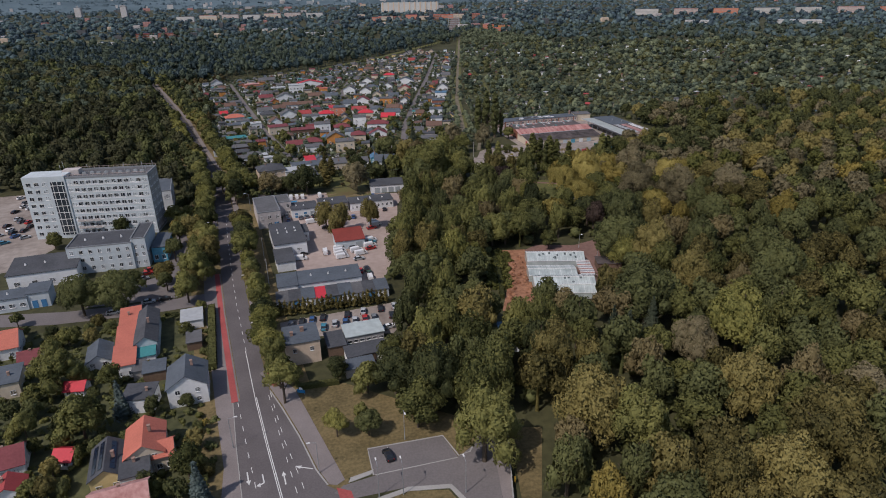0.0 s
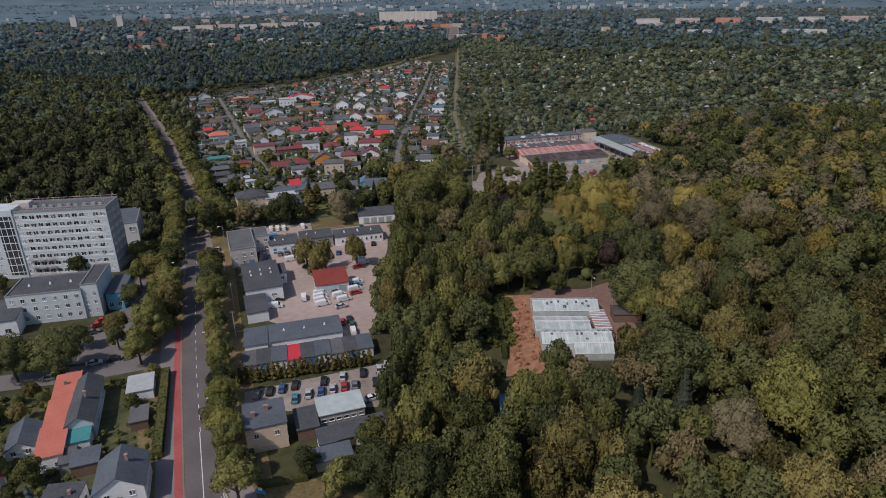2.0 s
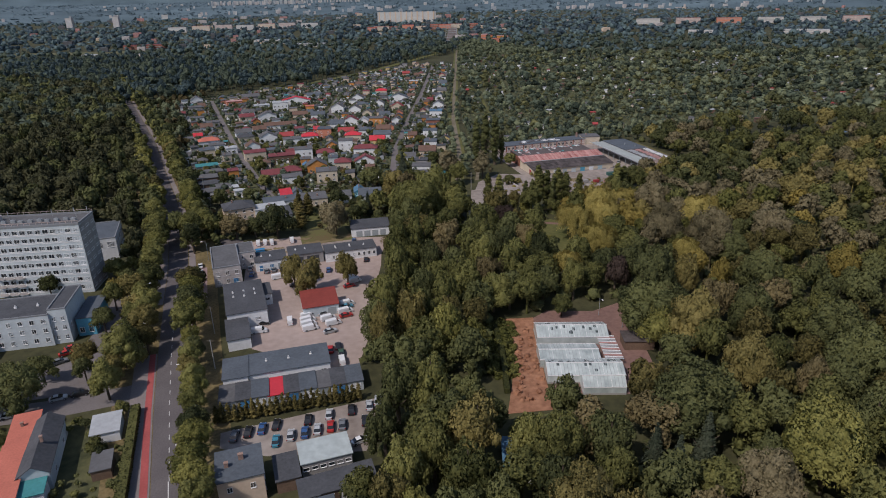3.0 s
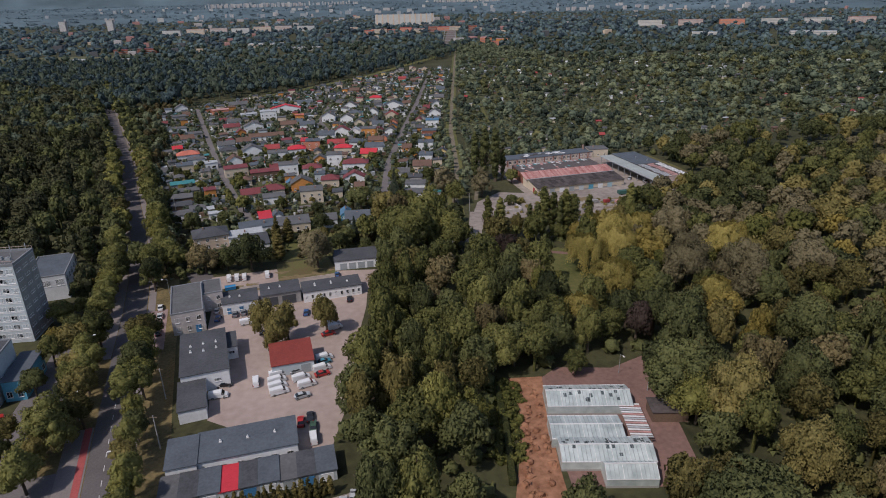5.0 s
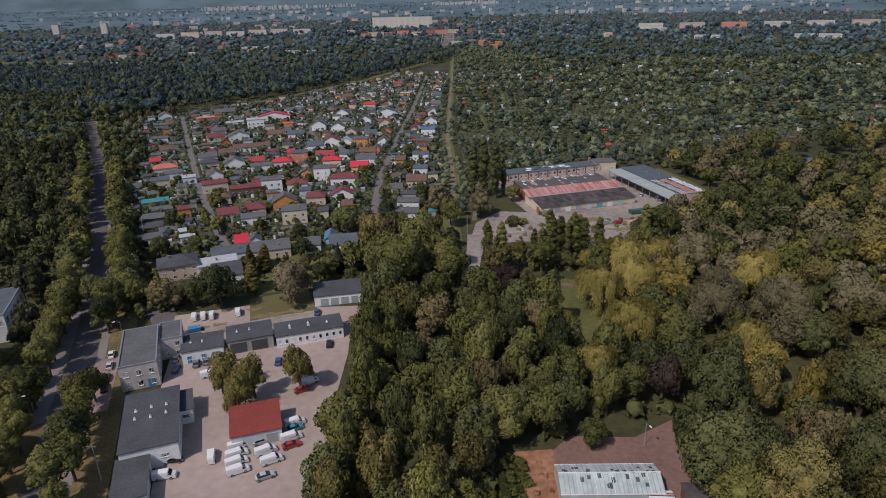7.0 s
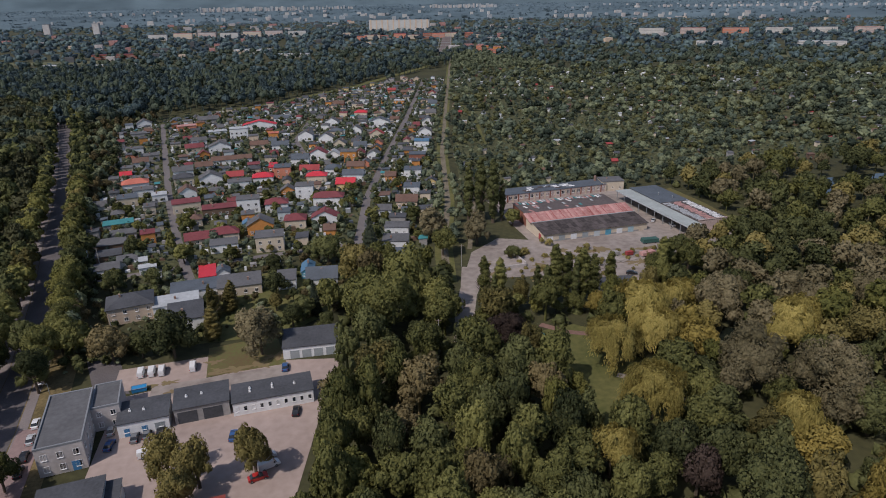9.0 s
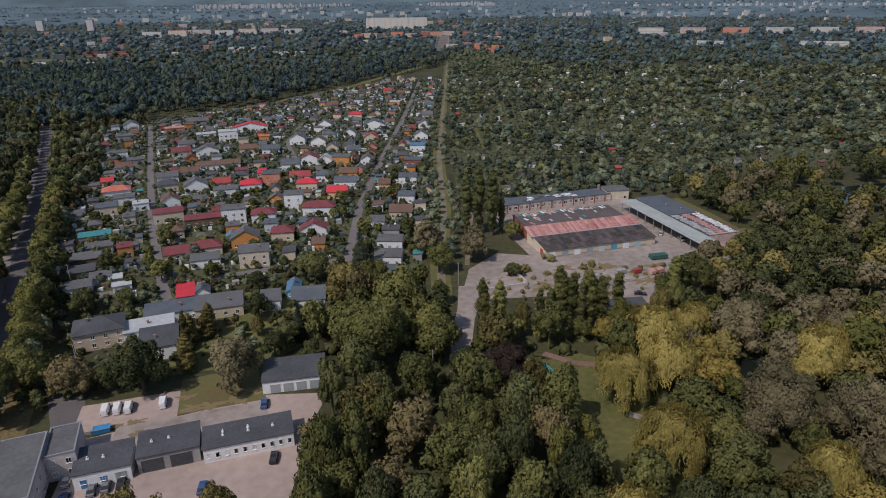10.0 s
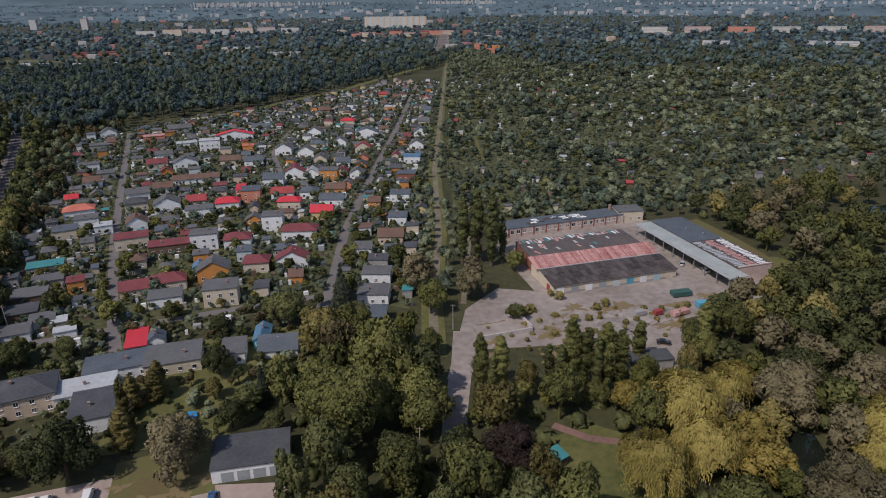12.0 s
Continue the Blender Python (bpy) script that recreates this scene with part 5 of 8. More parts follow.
    for k in range(66):
        part("roof_sheet", Build().box(-1.9, -0.36, 0, 1.9, 0.36, 0.08), (R_PALE, R_FADED, FRAME_W)[(k * 7) % 3], hall, at=pose(-5.2 + 5.0 * (k % 3) + rnd.uniform(-0.6, 0.6), -26.2 + 1.18 * (k // 3) + rnd.uniform(-0.1, 0.1), 5.52, 0, 0, rnd.uniform(-3, 3)))
    part("end_wall", Build().box(-7.4, -0.35, 0, 7.4, 0, 5.9), W_PINKISH, hall, "pale rendered end wall", at=pose(0, -27.0, 0))
    for k in range(3):
        part("roof_vent", Build().tube((0, 0, 0), (0, 0, 1.0), 0.22, 0.22, 8).tube((0, 0, 1.0), (0, 0, 1.2), 0.4, 0.1, 8), FRAME_G, hall, at=pose(-1 + 3 * k, 12 - 7 * k, 5.58))
    for p in ((178, 372, 14), (189, 374, 14), (203, 374, 14), (176, 396, 14), (190, 396, 14), (204, 396, 14), (176, 426, 14), (194, 426, 14), (212, 426, 14), (233, 362, 14), (233, 380, 14), (233, 398, 14), (233, 412, 14)):
        HOUSES.append(p)


works_hall()
house(231, 430, 12, 8, 5, 9, "flat", W_CREAM, R_GREY, name="works_shed", category="building", label="works shed with a grey flat roof")
block("flat_store", 168.6, 317.8, 13.0, 5.0, 2.8, 8, W_GREY, R_DARK, "low store with a dark flat roof", "shed")

# ---------------------------------------------------------------- village houses
house(-15.0, 445.3, 12.5, 6.0, 3.2, -8, "flat", W_GREY, R_TEAL)
house(-10.7, 430.7, 10.4, 6.0, 3, -8, "flat", W_GREY, R_GREY)
house(-13.4, 418.7, 10.9, 8.0, 3, -8, "flat", W_BROWN, R_GREY)
house(-12.1, 404.8, 9.4, 7.0, 3, -8, "flat", W_BROWN, R_DARK)
house(-4.0, 396.5, 7.3, 6.0, 3, -8, "flat", W_WHITE, R_GREY)
house(-10.1, 389.5, 8.8, 7.0, 3, -8, "flat", W_WHITE, R_GREY)
house(1.4, 393.9, 4.5, 4.0, 2.6, -8, "flat", W_BEIGE, R_PALE)
house(4.6, 386.7, 6.2, 3.0, 2.4, -8, "flat", W_WHITE, R_PALE)
house(21.1, 414.1, 9.7, 7.0, 4, -5, "gable", W_CREAM, R_WINE)
house(32.7, 415.9, 11.5, 8.0, 4.5, -1, "hip", W_CREAM, R_WINE)
house(32.6, 401.9, 10.9, 7.0, 3.5, -1, "flat", W_WHITE, R_GREY)
house(48.0, 419.3, 11.3, 7.7, 6.5, 3, "gable", W_ORANGE, R_GREY)
house(51.3, 397.3, 11.3, 8.0, 6.5, 4, "flat", W_CREAM, R_GREY)
house(42.4, 426.0, 4.5, 5.2, 4.3, 1, "gable", W_WHITE, R_BLUE)
house(63.7, 422.5, 9.5, 7.7, 5.4, 8, "hip", W_CREAM, R_WINE)
house(77.2, 422.3, 12.2, 6.9, 5.4, 11, "gable", W_WHITE, R_WINE)
house(27.4, 372.8, 5.8, 11.0, 3, -3, "flat", W_GREY, R_BRIGHT)
house(32.7, 372.2, 5.1, 5.0, 4, -1, "gable", W_WHITE, R_SLATE)
house(24.2, 358.9, 16.5, 9.0, 3.6, -4, "flat", W_WHITE, R_SLATE)
house(39.1, 358.9, 15.0, 11.0, 3.6, 0, "flat", W_CREAM, R_GREY)
house(55.7, 357.9, 6.6, 9.0, 3.6, 5, "flat", W_WHITE, R_GREY)
house(68.6, 357.9, 11.1, 9.0, 3.6, 9, "gable", W_WHITE, R_SLATE)
house(64.0, 365.1, 4.5, 9.0, 4, 8, "gable", W_BLUE, R_BLUE)
house(4.5, 348.9, 14.0, 11.0, 7.2, -8, "hip", W_BEIGE, R_DARK)
house(18.7, 347.5, 14.3, 8.0, 4.2, -5, "flat", W_WHITE, R_PALE)
house(22.5, 337.8, 10.8, 13.0, 4.2, -4, "flat", W_WHITE, R_DARK)
house(106.1, 398.1, 10.5, 7.0, 4, 18, "flat", W_WHITE, R_GREY)
house(102.0, 382.2, 10.6, 8.0, 4, 18, "flat", W_WHITE, R_GREY)
house(98.0, 365.9, 9.8, 9.0, 4, 17, "flat", W_BRICK, R_SLATE)
house(109.0, 409.7, 7.5, 5.2, 4.3, 18, "flat", W_GREY, R_DARK)
house(-38.9, 718.0, 11.4, 6.9, 5.4, -8, "gable", W_WHITE, R_GREY)
house(12.0, 718.7, 16.8, 7.7, 5.4, -7, "gable", W_GREY, R_GREY)
house(-36.5, 668.8, 11.1, 6.9, 4.3, -8, "flat", W_GREY, R_GREY)
house(-31.4, 611.0, 11.2, 6.0, 4.3, -8, "flat", W_WHITE, R_GREY)
house(-21.9, 570.4, 9.0, 6.9, 5.4, -8, "gable", W_WHITE, R_BROWN)
house(-3.2, 688.8, 14.2, 6.0, 4.3, -8, "flat", W_SALMON, R_PINK)
house(8.1, 603.7, 11.9, 6.9, 5.4, -8, "gable", W_CREAM, R_WINE)
house(9.4, 629.4, 10.5, 6.0, 4.9, -8, "gable", W_WHITE, R_GREY)
house(21.4, 658.6, 13.6, 6.0, 3.8, -5, "flat", W_WHITE, R_PALE)
house(24.7, 601.1, 14.7, 6.9, 5.4, -4, "gable", W_WHITE, R_GREY)
house(37.6, 643.7, 13.2, 6.9, 7.6, -0, "flat", W_WHITE, R_PALE)
house(53.7, 676.5, 26.2, 7.7, 5.4, 5, "gable", W_WHITE, R_BRIGHT)
house(62.8, 632.5, 7.3, 4.3, 4.3, 7, "flat", W_ORANGE, R_ORANGE)
house(73.4, 701.7, 14.3, 6.9, 5.4, 10, "gable", W_WHITE, R_SLATE)
house(85.7, 616.9, 10.8, 7.7, 6.5, 14, "gable", W_WHITE, R_GREY)
house(51.6, 598.0, 12.1, 6.9, 5.4, 4, "gable", W_BEIGE, R_BROWN)
house(33.5, 561.7, 24.5, 6.0, 4.3, -1, "gable", W_WHITE, R_BROWN)
house(5.7, 538.0, 11.3, 6.9, 5.4, -8, "gable", W_WHITE, R_GREY)
house(17.3, 545.3, 9.8, 6.9, 5.4, -6, "gable", W_WHITE, R_BROWN)
house(-26.2, 540.5, 6.1, 5.2, 4.3, -8, "gable", W_CREAM, R_BRIGHT)
house(-17.3, 514.7, 13.5, 7.7, 5.4, -8, "hip", W_WHITE, R_ORANGE)
house(12.1, 486.9, 8.8, 7.7, 5.9, -7, "gable", W_WHITE, R_BROWN)
house(7.5, 518.8, 10.7, 7.7, 5.4, -8, "hip", W_CREAM, R_DARK)
house(22.8, 511.3, 12.2, 7.7, 6.5, -4, "gable", W_WHITE, R_GREY)
house(36.0, 517.6, 9.3, 6.9, 4.3, -0, "gable", W_CREAM, R_RED)
house(38.7, 495.9, 12.4, 6.9, 4.9, 0, "flat", W_WHITE, R_GREY)
house(51.5, 505.1, 11.2, 7.7, 5.4, 4, "hip", W_WHITE, R_BRIGHT)
house(58.0, 523.7, 4.5, 10.3, 5.4, 6, "flat", W_SALMON, R_BRIGHT)
house(63.1, 515.2, 9.4, 7.7, 6.5, 7, "flat", W_SALMON, R_SLATE)
house(75.7, 542.2, 10.8, 7.7, 6.5, 11, "gable", W_WHITE, R_SLATE)
house(79.0, 516.3, 11.3, 6.9, 4.9, 12, "gable", W_WHITE, R_RED)
house(81.2, 497.2, 11.2, 6.9, 5.4, 13, "hip", W_CREAM, R_BRIGHT)
house(92.4, 512.8, 9.0, 7.7, 4.9, 16, "hip", W_WHITE, R_SLATE)
house(102.2, 496.9, 12.0, 6.9, 4.9, 18, "gable", W_WHITE, R_SLATE)
house(71.9, 468.3, 9.2, 6.9, 7.0, 10, "flat", W_WHITE, R_GREY)
house(95.1, 477.4, 10.2, 7.7, 5.4, 17, "gable", W_YELLOW, R_BRIGHT)
house(106.5, 514.1, 10.3, 6.9, 5.4, 18, "gable", W_ORANGE, R_BROWN)
house(106.5, 542.1, 10.4, 6.9, 6.5, 18, "flat", W_ORANGE, R_GREY)
house(13.2, 464.3, 13.2, 7.7, 4.9, -7, "flat", W_CREAM, R_WINE)
house(29.4, 452.6, 16.0, 6.9, 4.1, -2, "flat", W_BROWN, R_WINE)
house(43.1, 453.2, 10.8, 6.9, 7.0, 2, "flat", W_WHITE, R_GREY)
house(56.5, 450.8, 10.9, 7.7, 5.4, 5, "hip", W_WHITE, R_WINE)
house(82.6, 453.3, 15.0, 7.7, 5.4, 13, "hip", W_WHITE, R_WINE)
house(119.5, 435.2, 10.6, 7.7, 5.4, 18, "gable", W_BEIGE, R_BROWN)
house(106.3, 426.9, 6.6, 6.0, 4.3, 18, "gable", W_WHITE, R_GREY)
house(148.0, 651.2, 16.7, 7.7, 6.5, 18, "gable", W_WHITE, R_SLATE)
house(137.0, 605.6, 10.1, 6.0, 5.4, 18, "gable", W_CREAM, R_RED)
house(141.4, 702.8, 11.3, 6.9, 5.4, 18, "hip", W_CREAM, R_BRIGHT)
house(130.1, 765.2, 10.6, 6.9, 5.4, 18, "gable", W_BRICK, R_BROWN)
house(186.9, 750.9, 9.7, 6.0, 5.4, 18, "flat", W_ORANGE, R_PALE)
house(198.8, 839.6, 8.8, 6.0, 5.4, 18, "gable", W_SALMON, R_RED)
house(148.7, 529.1, 10.4, 6.9, 4.3, 18, "flat", W_BRICK, R_SLATE)
house(136.6, 492.3, 10.0, 7.7, 4.3, 18, "flat", W_WHITE, R_SLATE)
house(127.5, 457.5, 8.4, 7.7, 4.3, 18, "flat", W_WHITE, R_SLATE)
house(161.7, 567.7, 10.2, 7.7, 4.3, 18, "flat", W_WHITE, R_BLUE)
house(174.0, 604.4, 9.6, 7.7, 4.9, 18, "gable", W_WHITE, R_GREY)
house(187.5, 645.2, 9.7, 7.7, 4.9, 18, "gable", W_WHITE, R_SLATE)
house(200.6, 684.5, 8.7, 7.7, 4.9, 18, "gable", W_CREAM, R_GREY)
house(216.7, 736.8, 8.6, 7.7, 4.9, 18, "gable", W_WHITE, R_SLATE)
house(234.2, 801.3, 7.4, 6.9, 4.9, 18, "gable", W_CREAM, R_RED)
house(111.6, 669.4, 10.5, 6.9, 5.4, 18, "gable", W_WHITE, R_GREY)
house(99.5, 606.2, 10.6, 6.9, 5.4, 18, "gable", W_WHITE, R_GREY)
house(106.1, 582.4, 8.8, 6.9, 5.4, 18, "gable", W_CREAM, R_GREY)
house(118.6, 570.4, 8.6, 6.9, 5.4, 18, "gable", W_WHITE, R_SLATE)
house(65.8, 591.6, 11.4, 6.9, 5.4, 8, "gable", W_WHITE, R_SLATE)
house(88.3, 554.9, 11.9, 6.9, 5.4, 15, "gable", W_WHITE, R_WINE)
house(108.9, 624.7, 10.4, 6.9, 5.4, 18, "hip", W_CREAM, R_SLATE)
house(125.0, 628.7, 9.0, 6.9, 5.4, 18, "gable", W_WHITE, R_GREY)
house(122.7, 542.5, 8.1, 6.9, 4.9, 18, "gable", W_WHITE, R_GREY)
house(-17.5, 585.5, 9.4, 6.9, 4.3, -8, "flat", W_GREY, R_GREY)
house(-11.5, 500.8, 10.0, 6.9, 3.8, -8, "flat", W_WHITE, R_GREY)
house(-16.9, 485.1, 9.5, 7.7, 4.3, -8, "flat", W_CREAM, R_SLATE)
house(-1.9, 487.0, 7.3, 5.2, 3.8, -8, "flat", W_WHITE, R_PALE)
house(97.7, 551.0, 8.1, 6.0, 4.9, 17, "gable", W_WHITE, R_PALE)


# ---------------------------------------------------------------- trees that stand out


def park_tree(kind, x, y, r, h):
    """A tree of the tall park wood: grown by some metres and set back along the line of sight so that its top keeps its place."""
    tall = 0.5 * h + (16.0 if x < 78 and y > 185 else 13.0)
    if tall <= h:
        return tree(kind, x, y, r, h)
    ey = min(185.0, max(4.0, y - 140.0))
    ex = 4.5 + 0.357 * (ey - 3.75)
    s = (97.5 - tall) / (97.5 - h)
    nx, ny = ex + (x - ex) * s, ey + (y - ey) * s
    if inside(nx, ny, [(64, 164), (69, 190), (79, 214), (86, 224), (128, 220), (126, 162)]):
        return tree(kind, x, max(y, 221.5) if y > 205 else y, r, max(h, 16.5))
    return tree(kind, nx, ny, r * s, tall)


tree("broad:brown", 3.7, 318.1, 6.4, 14.1)
tree("broad:dark", 20.9, 315.4, 7.8, 17.2)
tree("broad:silver", 45.3, 309.6, 7.9, 17.4)
tree("broad:olive", 50.8, 337.0, 3.2, 7.6)
tree("broad:dark", 56.9, 343.0, 2.3, 6.0)
tree("conifer:pine", 63.2, 331.2, 3.2, 11.6)
tree("broad:dark", 58.7, 327.1, 4.6, 10.3)
tree("broad:dark", 68.8, 339.3, 3.0, 7.2)
tree("broad:dark", 65.7, 318.2, 3.3, 7.7)
tree("broad:dark", 51.6, 371.0, 3.8, 8.6)
tree("broad:dark", 51.7, 349.1, 4.6, 10.2)
tree("broad:dark", -4.7, 369.0, 4.8, 10.7)
tree("broad:dark", 8.9, 369.6, 4.2, 9.6)
tree("broad:mid", 17.5, 391.0, 4.7, 10.4)
tree("broad:mid", 35.6, 387.5, 3.6, 8.3)
tree("broad:dark", 72.5, 370.2, 7.3, 16.0)
tree("conifer:pine", 90.0, 375.0, 5.2, 18.0)
tree("broad:dark", -22.4, 409.1, 6.4, 14.1)
tree("broad:dark", -3.4, 405.3, 4.0, 9.2)
tree("broad:olive", 81.1, 352.5, 7.9, 17.3)
tree("broad:mid", 81.5, 306.3, 11.8, 26.0)
tree("broad:mid", 75.1, 319.8, 6.1, 13.4)
tree("broad:silver", 84.4, 274.0, 3.6, 8.3)
park_tree("broad:mid", 71.6, 278.2, 7.1, 15.5)
park_tree("broad:mid", 80.3, 282.1, 6.2, 13.6)
tree("willow", 139.6, 273.1, 8.0, 16.5)
tree("willow", 154.7, 276.1, 7.6, 16.5)
tree("willow", 158.3, 288.4, 8.4, 18.6)
tree("willow", 172.0, 292.4, 6.4, 14.1)
tree("willow", 136.4, 248.1, 8.4, 17.0)
tree("broad:gold", 164.5, 268.3, 6.3, 13.9)
tree("willow", 194.3, 267.0, 7.2, 15.7)
tree("broad:silver", 167.0, 251.9, 9.9, 21.8)
tree("broad:silver", 184.6, 285.6, 8.7, 19.1)
tree("broad:silver", 211.9, 276.3, 7.2, 15.7)
tree("broad:dark", 155.4, 254.9, 5.3, 11.6)
park_tree("broad:light", 117.8, 263.9, 4.5, 10.0)
tree("broad:light", 123.3, 262.0, 3.2, 8.6)
tree("broad:dark", 103.1, 292.3, 6.2, 13.5)
tree("broad:wine", 114.3, 288.2, 6.5, 14.3)
park_tree("broad:mid", 99.9, 271.9, 7.2, 15.7)
park_tree("broad:dark", 110.6, 272.3, 5.5, 12.2)
park_tree("broad:dark", 98.9, 264.5, 5.7, 12.5)
tree("broad:gold", 150.9, 300.7, 4.3, 9.8)
tree("broad:mid", -8.5, 324.2, 6.9, 15.1)
tree("broad:dark", -19.9, 328.5, 6.6, 14.5)
tree("broad:dark", -13.3, 310.1, 5.2, 11.4)
tree("thuja", 31.8, 326.4, 2.1, 17.7)
tree("thuja", 36.2, 341.0, 2.9, 10.3)
tree("broad:mid", 92.3, 321.6, 11.5, 25.4)
tree("broad:mid", 100.2, 311.6, 8.2, 18.0)
tree("broad:mid", 90.7, 354.6, 7.1, 15.7)
park_tree("broad:mid", 64.2, 277.5, 6.5, 14.2)
park_tree("broad:mid", 59.3, 253.5, 6.0, 13.2)
park_tree("broad:mid", 61.4, 266.4, 5.5, 12.0)
park_tree("broad:mid", 51.0, 237.2, 4.9, 10.8)
park_tree("broad:olive", 57.9, 222.9, 5.5, 12.2)
park_tree("broad:olive", 47.6, 221.5, 4.7, 10.3)
park_tree("broad:dark", 73.4, 261.1, 6.1, 13.3)
park_tree("broad:dark", 65.9, 241.8, 5.1, 11.3)
park_tree("broad:mid", 80.2, 244.9, 5.3, 11.7)
park_tree("broad:mid", 72.1, 234.9, 5.0, 11.0)
park_tree("broad:olive", 70.0, 217.4, 5.2, 11.5)
park_tree("broad:mid", 92.5, 255.4, 5.7, 12.6)
park_tree("broad:brown", 90.8, 241.7, 5.9, 13.0)
park_tree("broad:mid", 85.4, 221.3, 7.5, 16.5)
park_tree("broad:mid", 100.3, 227.6, 6.6, 14.6)
park_tree("broad:dark", 90.7, 215.6, 5.3, 11.8)
park_tree("broad:dark", 102.7, 218.6, 5.8, 12.8)
tree("broad:mid", 105.0, 211.9, 3.8, 8.8)
park_tree("broad:dark", 115.5, 252.8, 6.5, 14.3)
park_tree("broad:dark", 106.0, 263.5, 6.4, 14.1)
park_tree("broad:mid", 100.1, 246.8, 5.5, 12.2)
tree("broad:gold", 166.0, 275.2, 7.3, 16.0)
tree("broad:silver", 180.3, 237.7, 10.4, 23.0)
tree("broad:silver", 210.7, 286.1, 7.5, 16.6)
tree("broad:silver", 208.7, 238.7, 8.6, 18.8)
tree("willow", 204.0, 272.3, 6.3, 13.9)
tree("willow", 163.4, 230.5, 6.2, 13.7)
tree("broad:olive", 212.6, 258.2, 7.5, 16.5)
tree("broad:mid", 150.7, 248.1, 5.7, 12.5)
park_tree("broad:dark", 131.0, 229.7, 5.9, 13.0)
tree("broad:brown", 136.4, 228.6, 3.9, 8.8)
park_tree("broad:dark", 137.8, 212.8, 9.9, 21.8)
park_tree("broad:dark", 123.0, 200.5, 6.3, 14.0)
tree("broad:dark", 181.0, 227.3, 7.2, 15.8)
park_tree("broad:olive", 158.9, 221.1, 5.6, 12.3)
park_tree("broad:gold", 169.9, 217.5, 5.6, 12.2)
park_tree("broad:brown", 154.6, 200.5, 6.5, 14.2)
park_tree("broad:dark", 176.0, 207.1, 8.3, 18.3)
park_tree("broad:olive", 134.3, 186.3, 8.3, 18.3)
park_tree("broad:dark", 158.3, 189.5, 7.3, 16.0)
park_tree("broad:dark", 139.7, 201.2, 6.3, 13.9)
park_tree("broad:wine", 129.4, 219.7, 4.2, 9.5)
park_tree("broad:mid", 113.9, 214.8, 4.5, 10.0)
tree("broad:silver", 235.6, 275.0, 8.2, 18.1)
tree("broad:olive", 249.1, 273.3, 9.1, 20.1)
park_tree("broad:dark", 144.6, 234.4, 5.9, 12.9)
tree("poplar:dark", 141.6, 403.6, 3.7, 27.9)
tree("poplar:dark", 146.7, 402.0, 4.2, 31.3)
tree("poplar:dark", 151.3, 397.6, 4.2, 31.0)
tree("poplar:dark", 156.1, 398.9, 2.5, 20.0)
park_tree("broad:mid", 76.1, 154.6, 7.3, 16.1)
park_tree("broad:mid", 72.3, 161.4, 5.3, 11.6)
park_tree("broad:dark", 87.5, 152.2, 6.6, 14.6)
park_tree("broad:olive", 60.3, 164.8, 6.8, 15.0)
park_tree("broad:mid", 54.4, 153.4, 6.1, 13.3)
park_tree("broad:dark", 107.8, 150.5, 10.3, 22.7)
tree("conifer:pine", 102.9, 139.1, 4.1, 14.6)
tree("conifer:pine", 93.2, 135.2, 3.9, 14.0)
tree("conifer:pine", 92.5, 141.9, 3.4, 12.3)
park_tree("broad:olive", 70.8, 136.0, 7.3, 16.0)
park_tree("broad:olive", 81.6, 135.0, 5.0, 10.9)
tree("broad:silver", 105.8, 124.1, 8.0, 17.7)
park_tree("broad:light", 123.6, 128.5, 10.6, 23.3)
park_tree("broad:dark", 160.0, 153.5, 9.5, 20.8)
park_tree("broad:dark", 149.6, 141.5, 6.6, 14.6)
park_tree("broad:brown", 153.2, 161.2, 4.5, 10.0)
park_tree("broad:light", 122.7, 184.0, 6.7, 14.8)
park_tree("broad:dark", 123.2, 192.3, 9.3, 20.5)
park_tree("broad:gold", 214.9, 208.3, 6.4, 14.1)
tree("broad:gold", 201.3, 200.4, 3.8, 8.8)
park_tree("broad:dark", 170.9, 172.2, 8.1, 17.7)
park_tree("broad:olive", 135.7, 165.6, 7.4, 16.3)
park_tree("broad:dark", 45.8, 188.3, 6.2, 13.6)
park_tree("broad:mid", 55.0, 188.6, 6.0, 13.1)
park_tree("broad:light", 66.3, 211.0, 6.1, 13.4)
park_tree("broad:dark", 40.0, 174.2, 5.1, 11.3)
park_tree("broad:mid", 49.2, 161.8, 5.6, 12.3)
park_tree("broad:mid", 41.8, 158.0, 5.6, 12.4)
park_tree("broad:dark", 51.7, 145.0, 5.0, 11.1)
tree("broad:mid", 30.6, 150.4, 4.6, 10.2)
park_tree("broad:light", 41.9, 148.5, 4.6, 10.2)
park_tree("broad:mid", 50.5, 127.6, 9.1, 20.1)
park_tree("broad:mid", 44.1, 113.5, 7.6, 16.7)
park_tree("broad:dark", 38.1, 134.8, 7.4, 16.2)
tree("broad:dark", 28.4, 136.8, 6.5, 14.4)
tree("broad:mid", 30.6, 122.4, 6.0, 13.3)
park_tree("broad:olive", 68.3, 109.4, 9.4, 20.8)
park_tree("broad:mid", 77.2, 102.6, 8.0, 17.6)
park_tree("broad:dark", 71.6, 144.2, 6.3, 13.8)
park_tree("broad:olive", 108.5, 106.4, 8.1, 17.8)
park_tree("broad:olive", 110.0, 85.3, 9.9, 21.7)
park_tree("broad:brown", 127.1, 108.2, 6.7, 14.8)
park_tree("broad:gold", 61.4, 88.9, 5.6, 12.3)
park_tree("broad:olive", 76.7, 89.1, 6.9, 15.1)
park_tree("broad:olive", 93.6, 78.0, 8.7, 19.1)
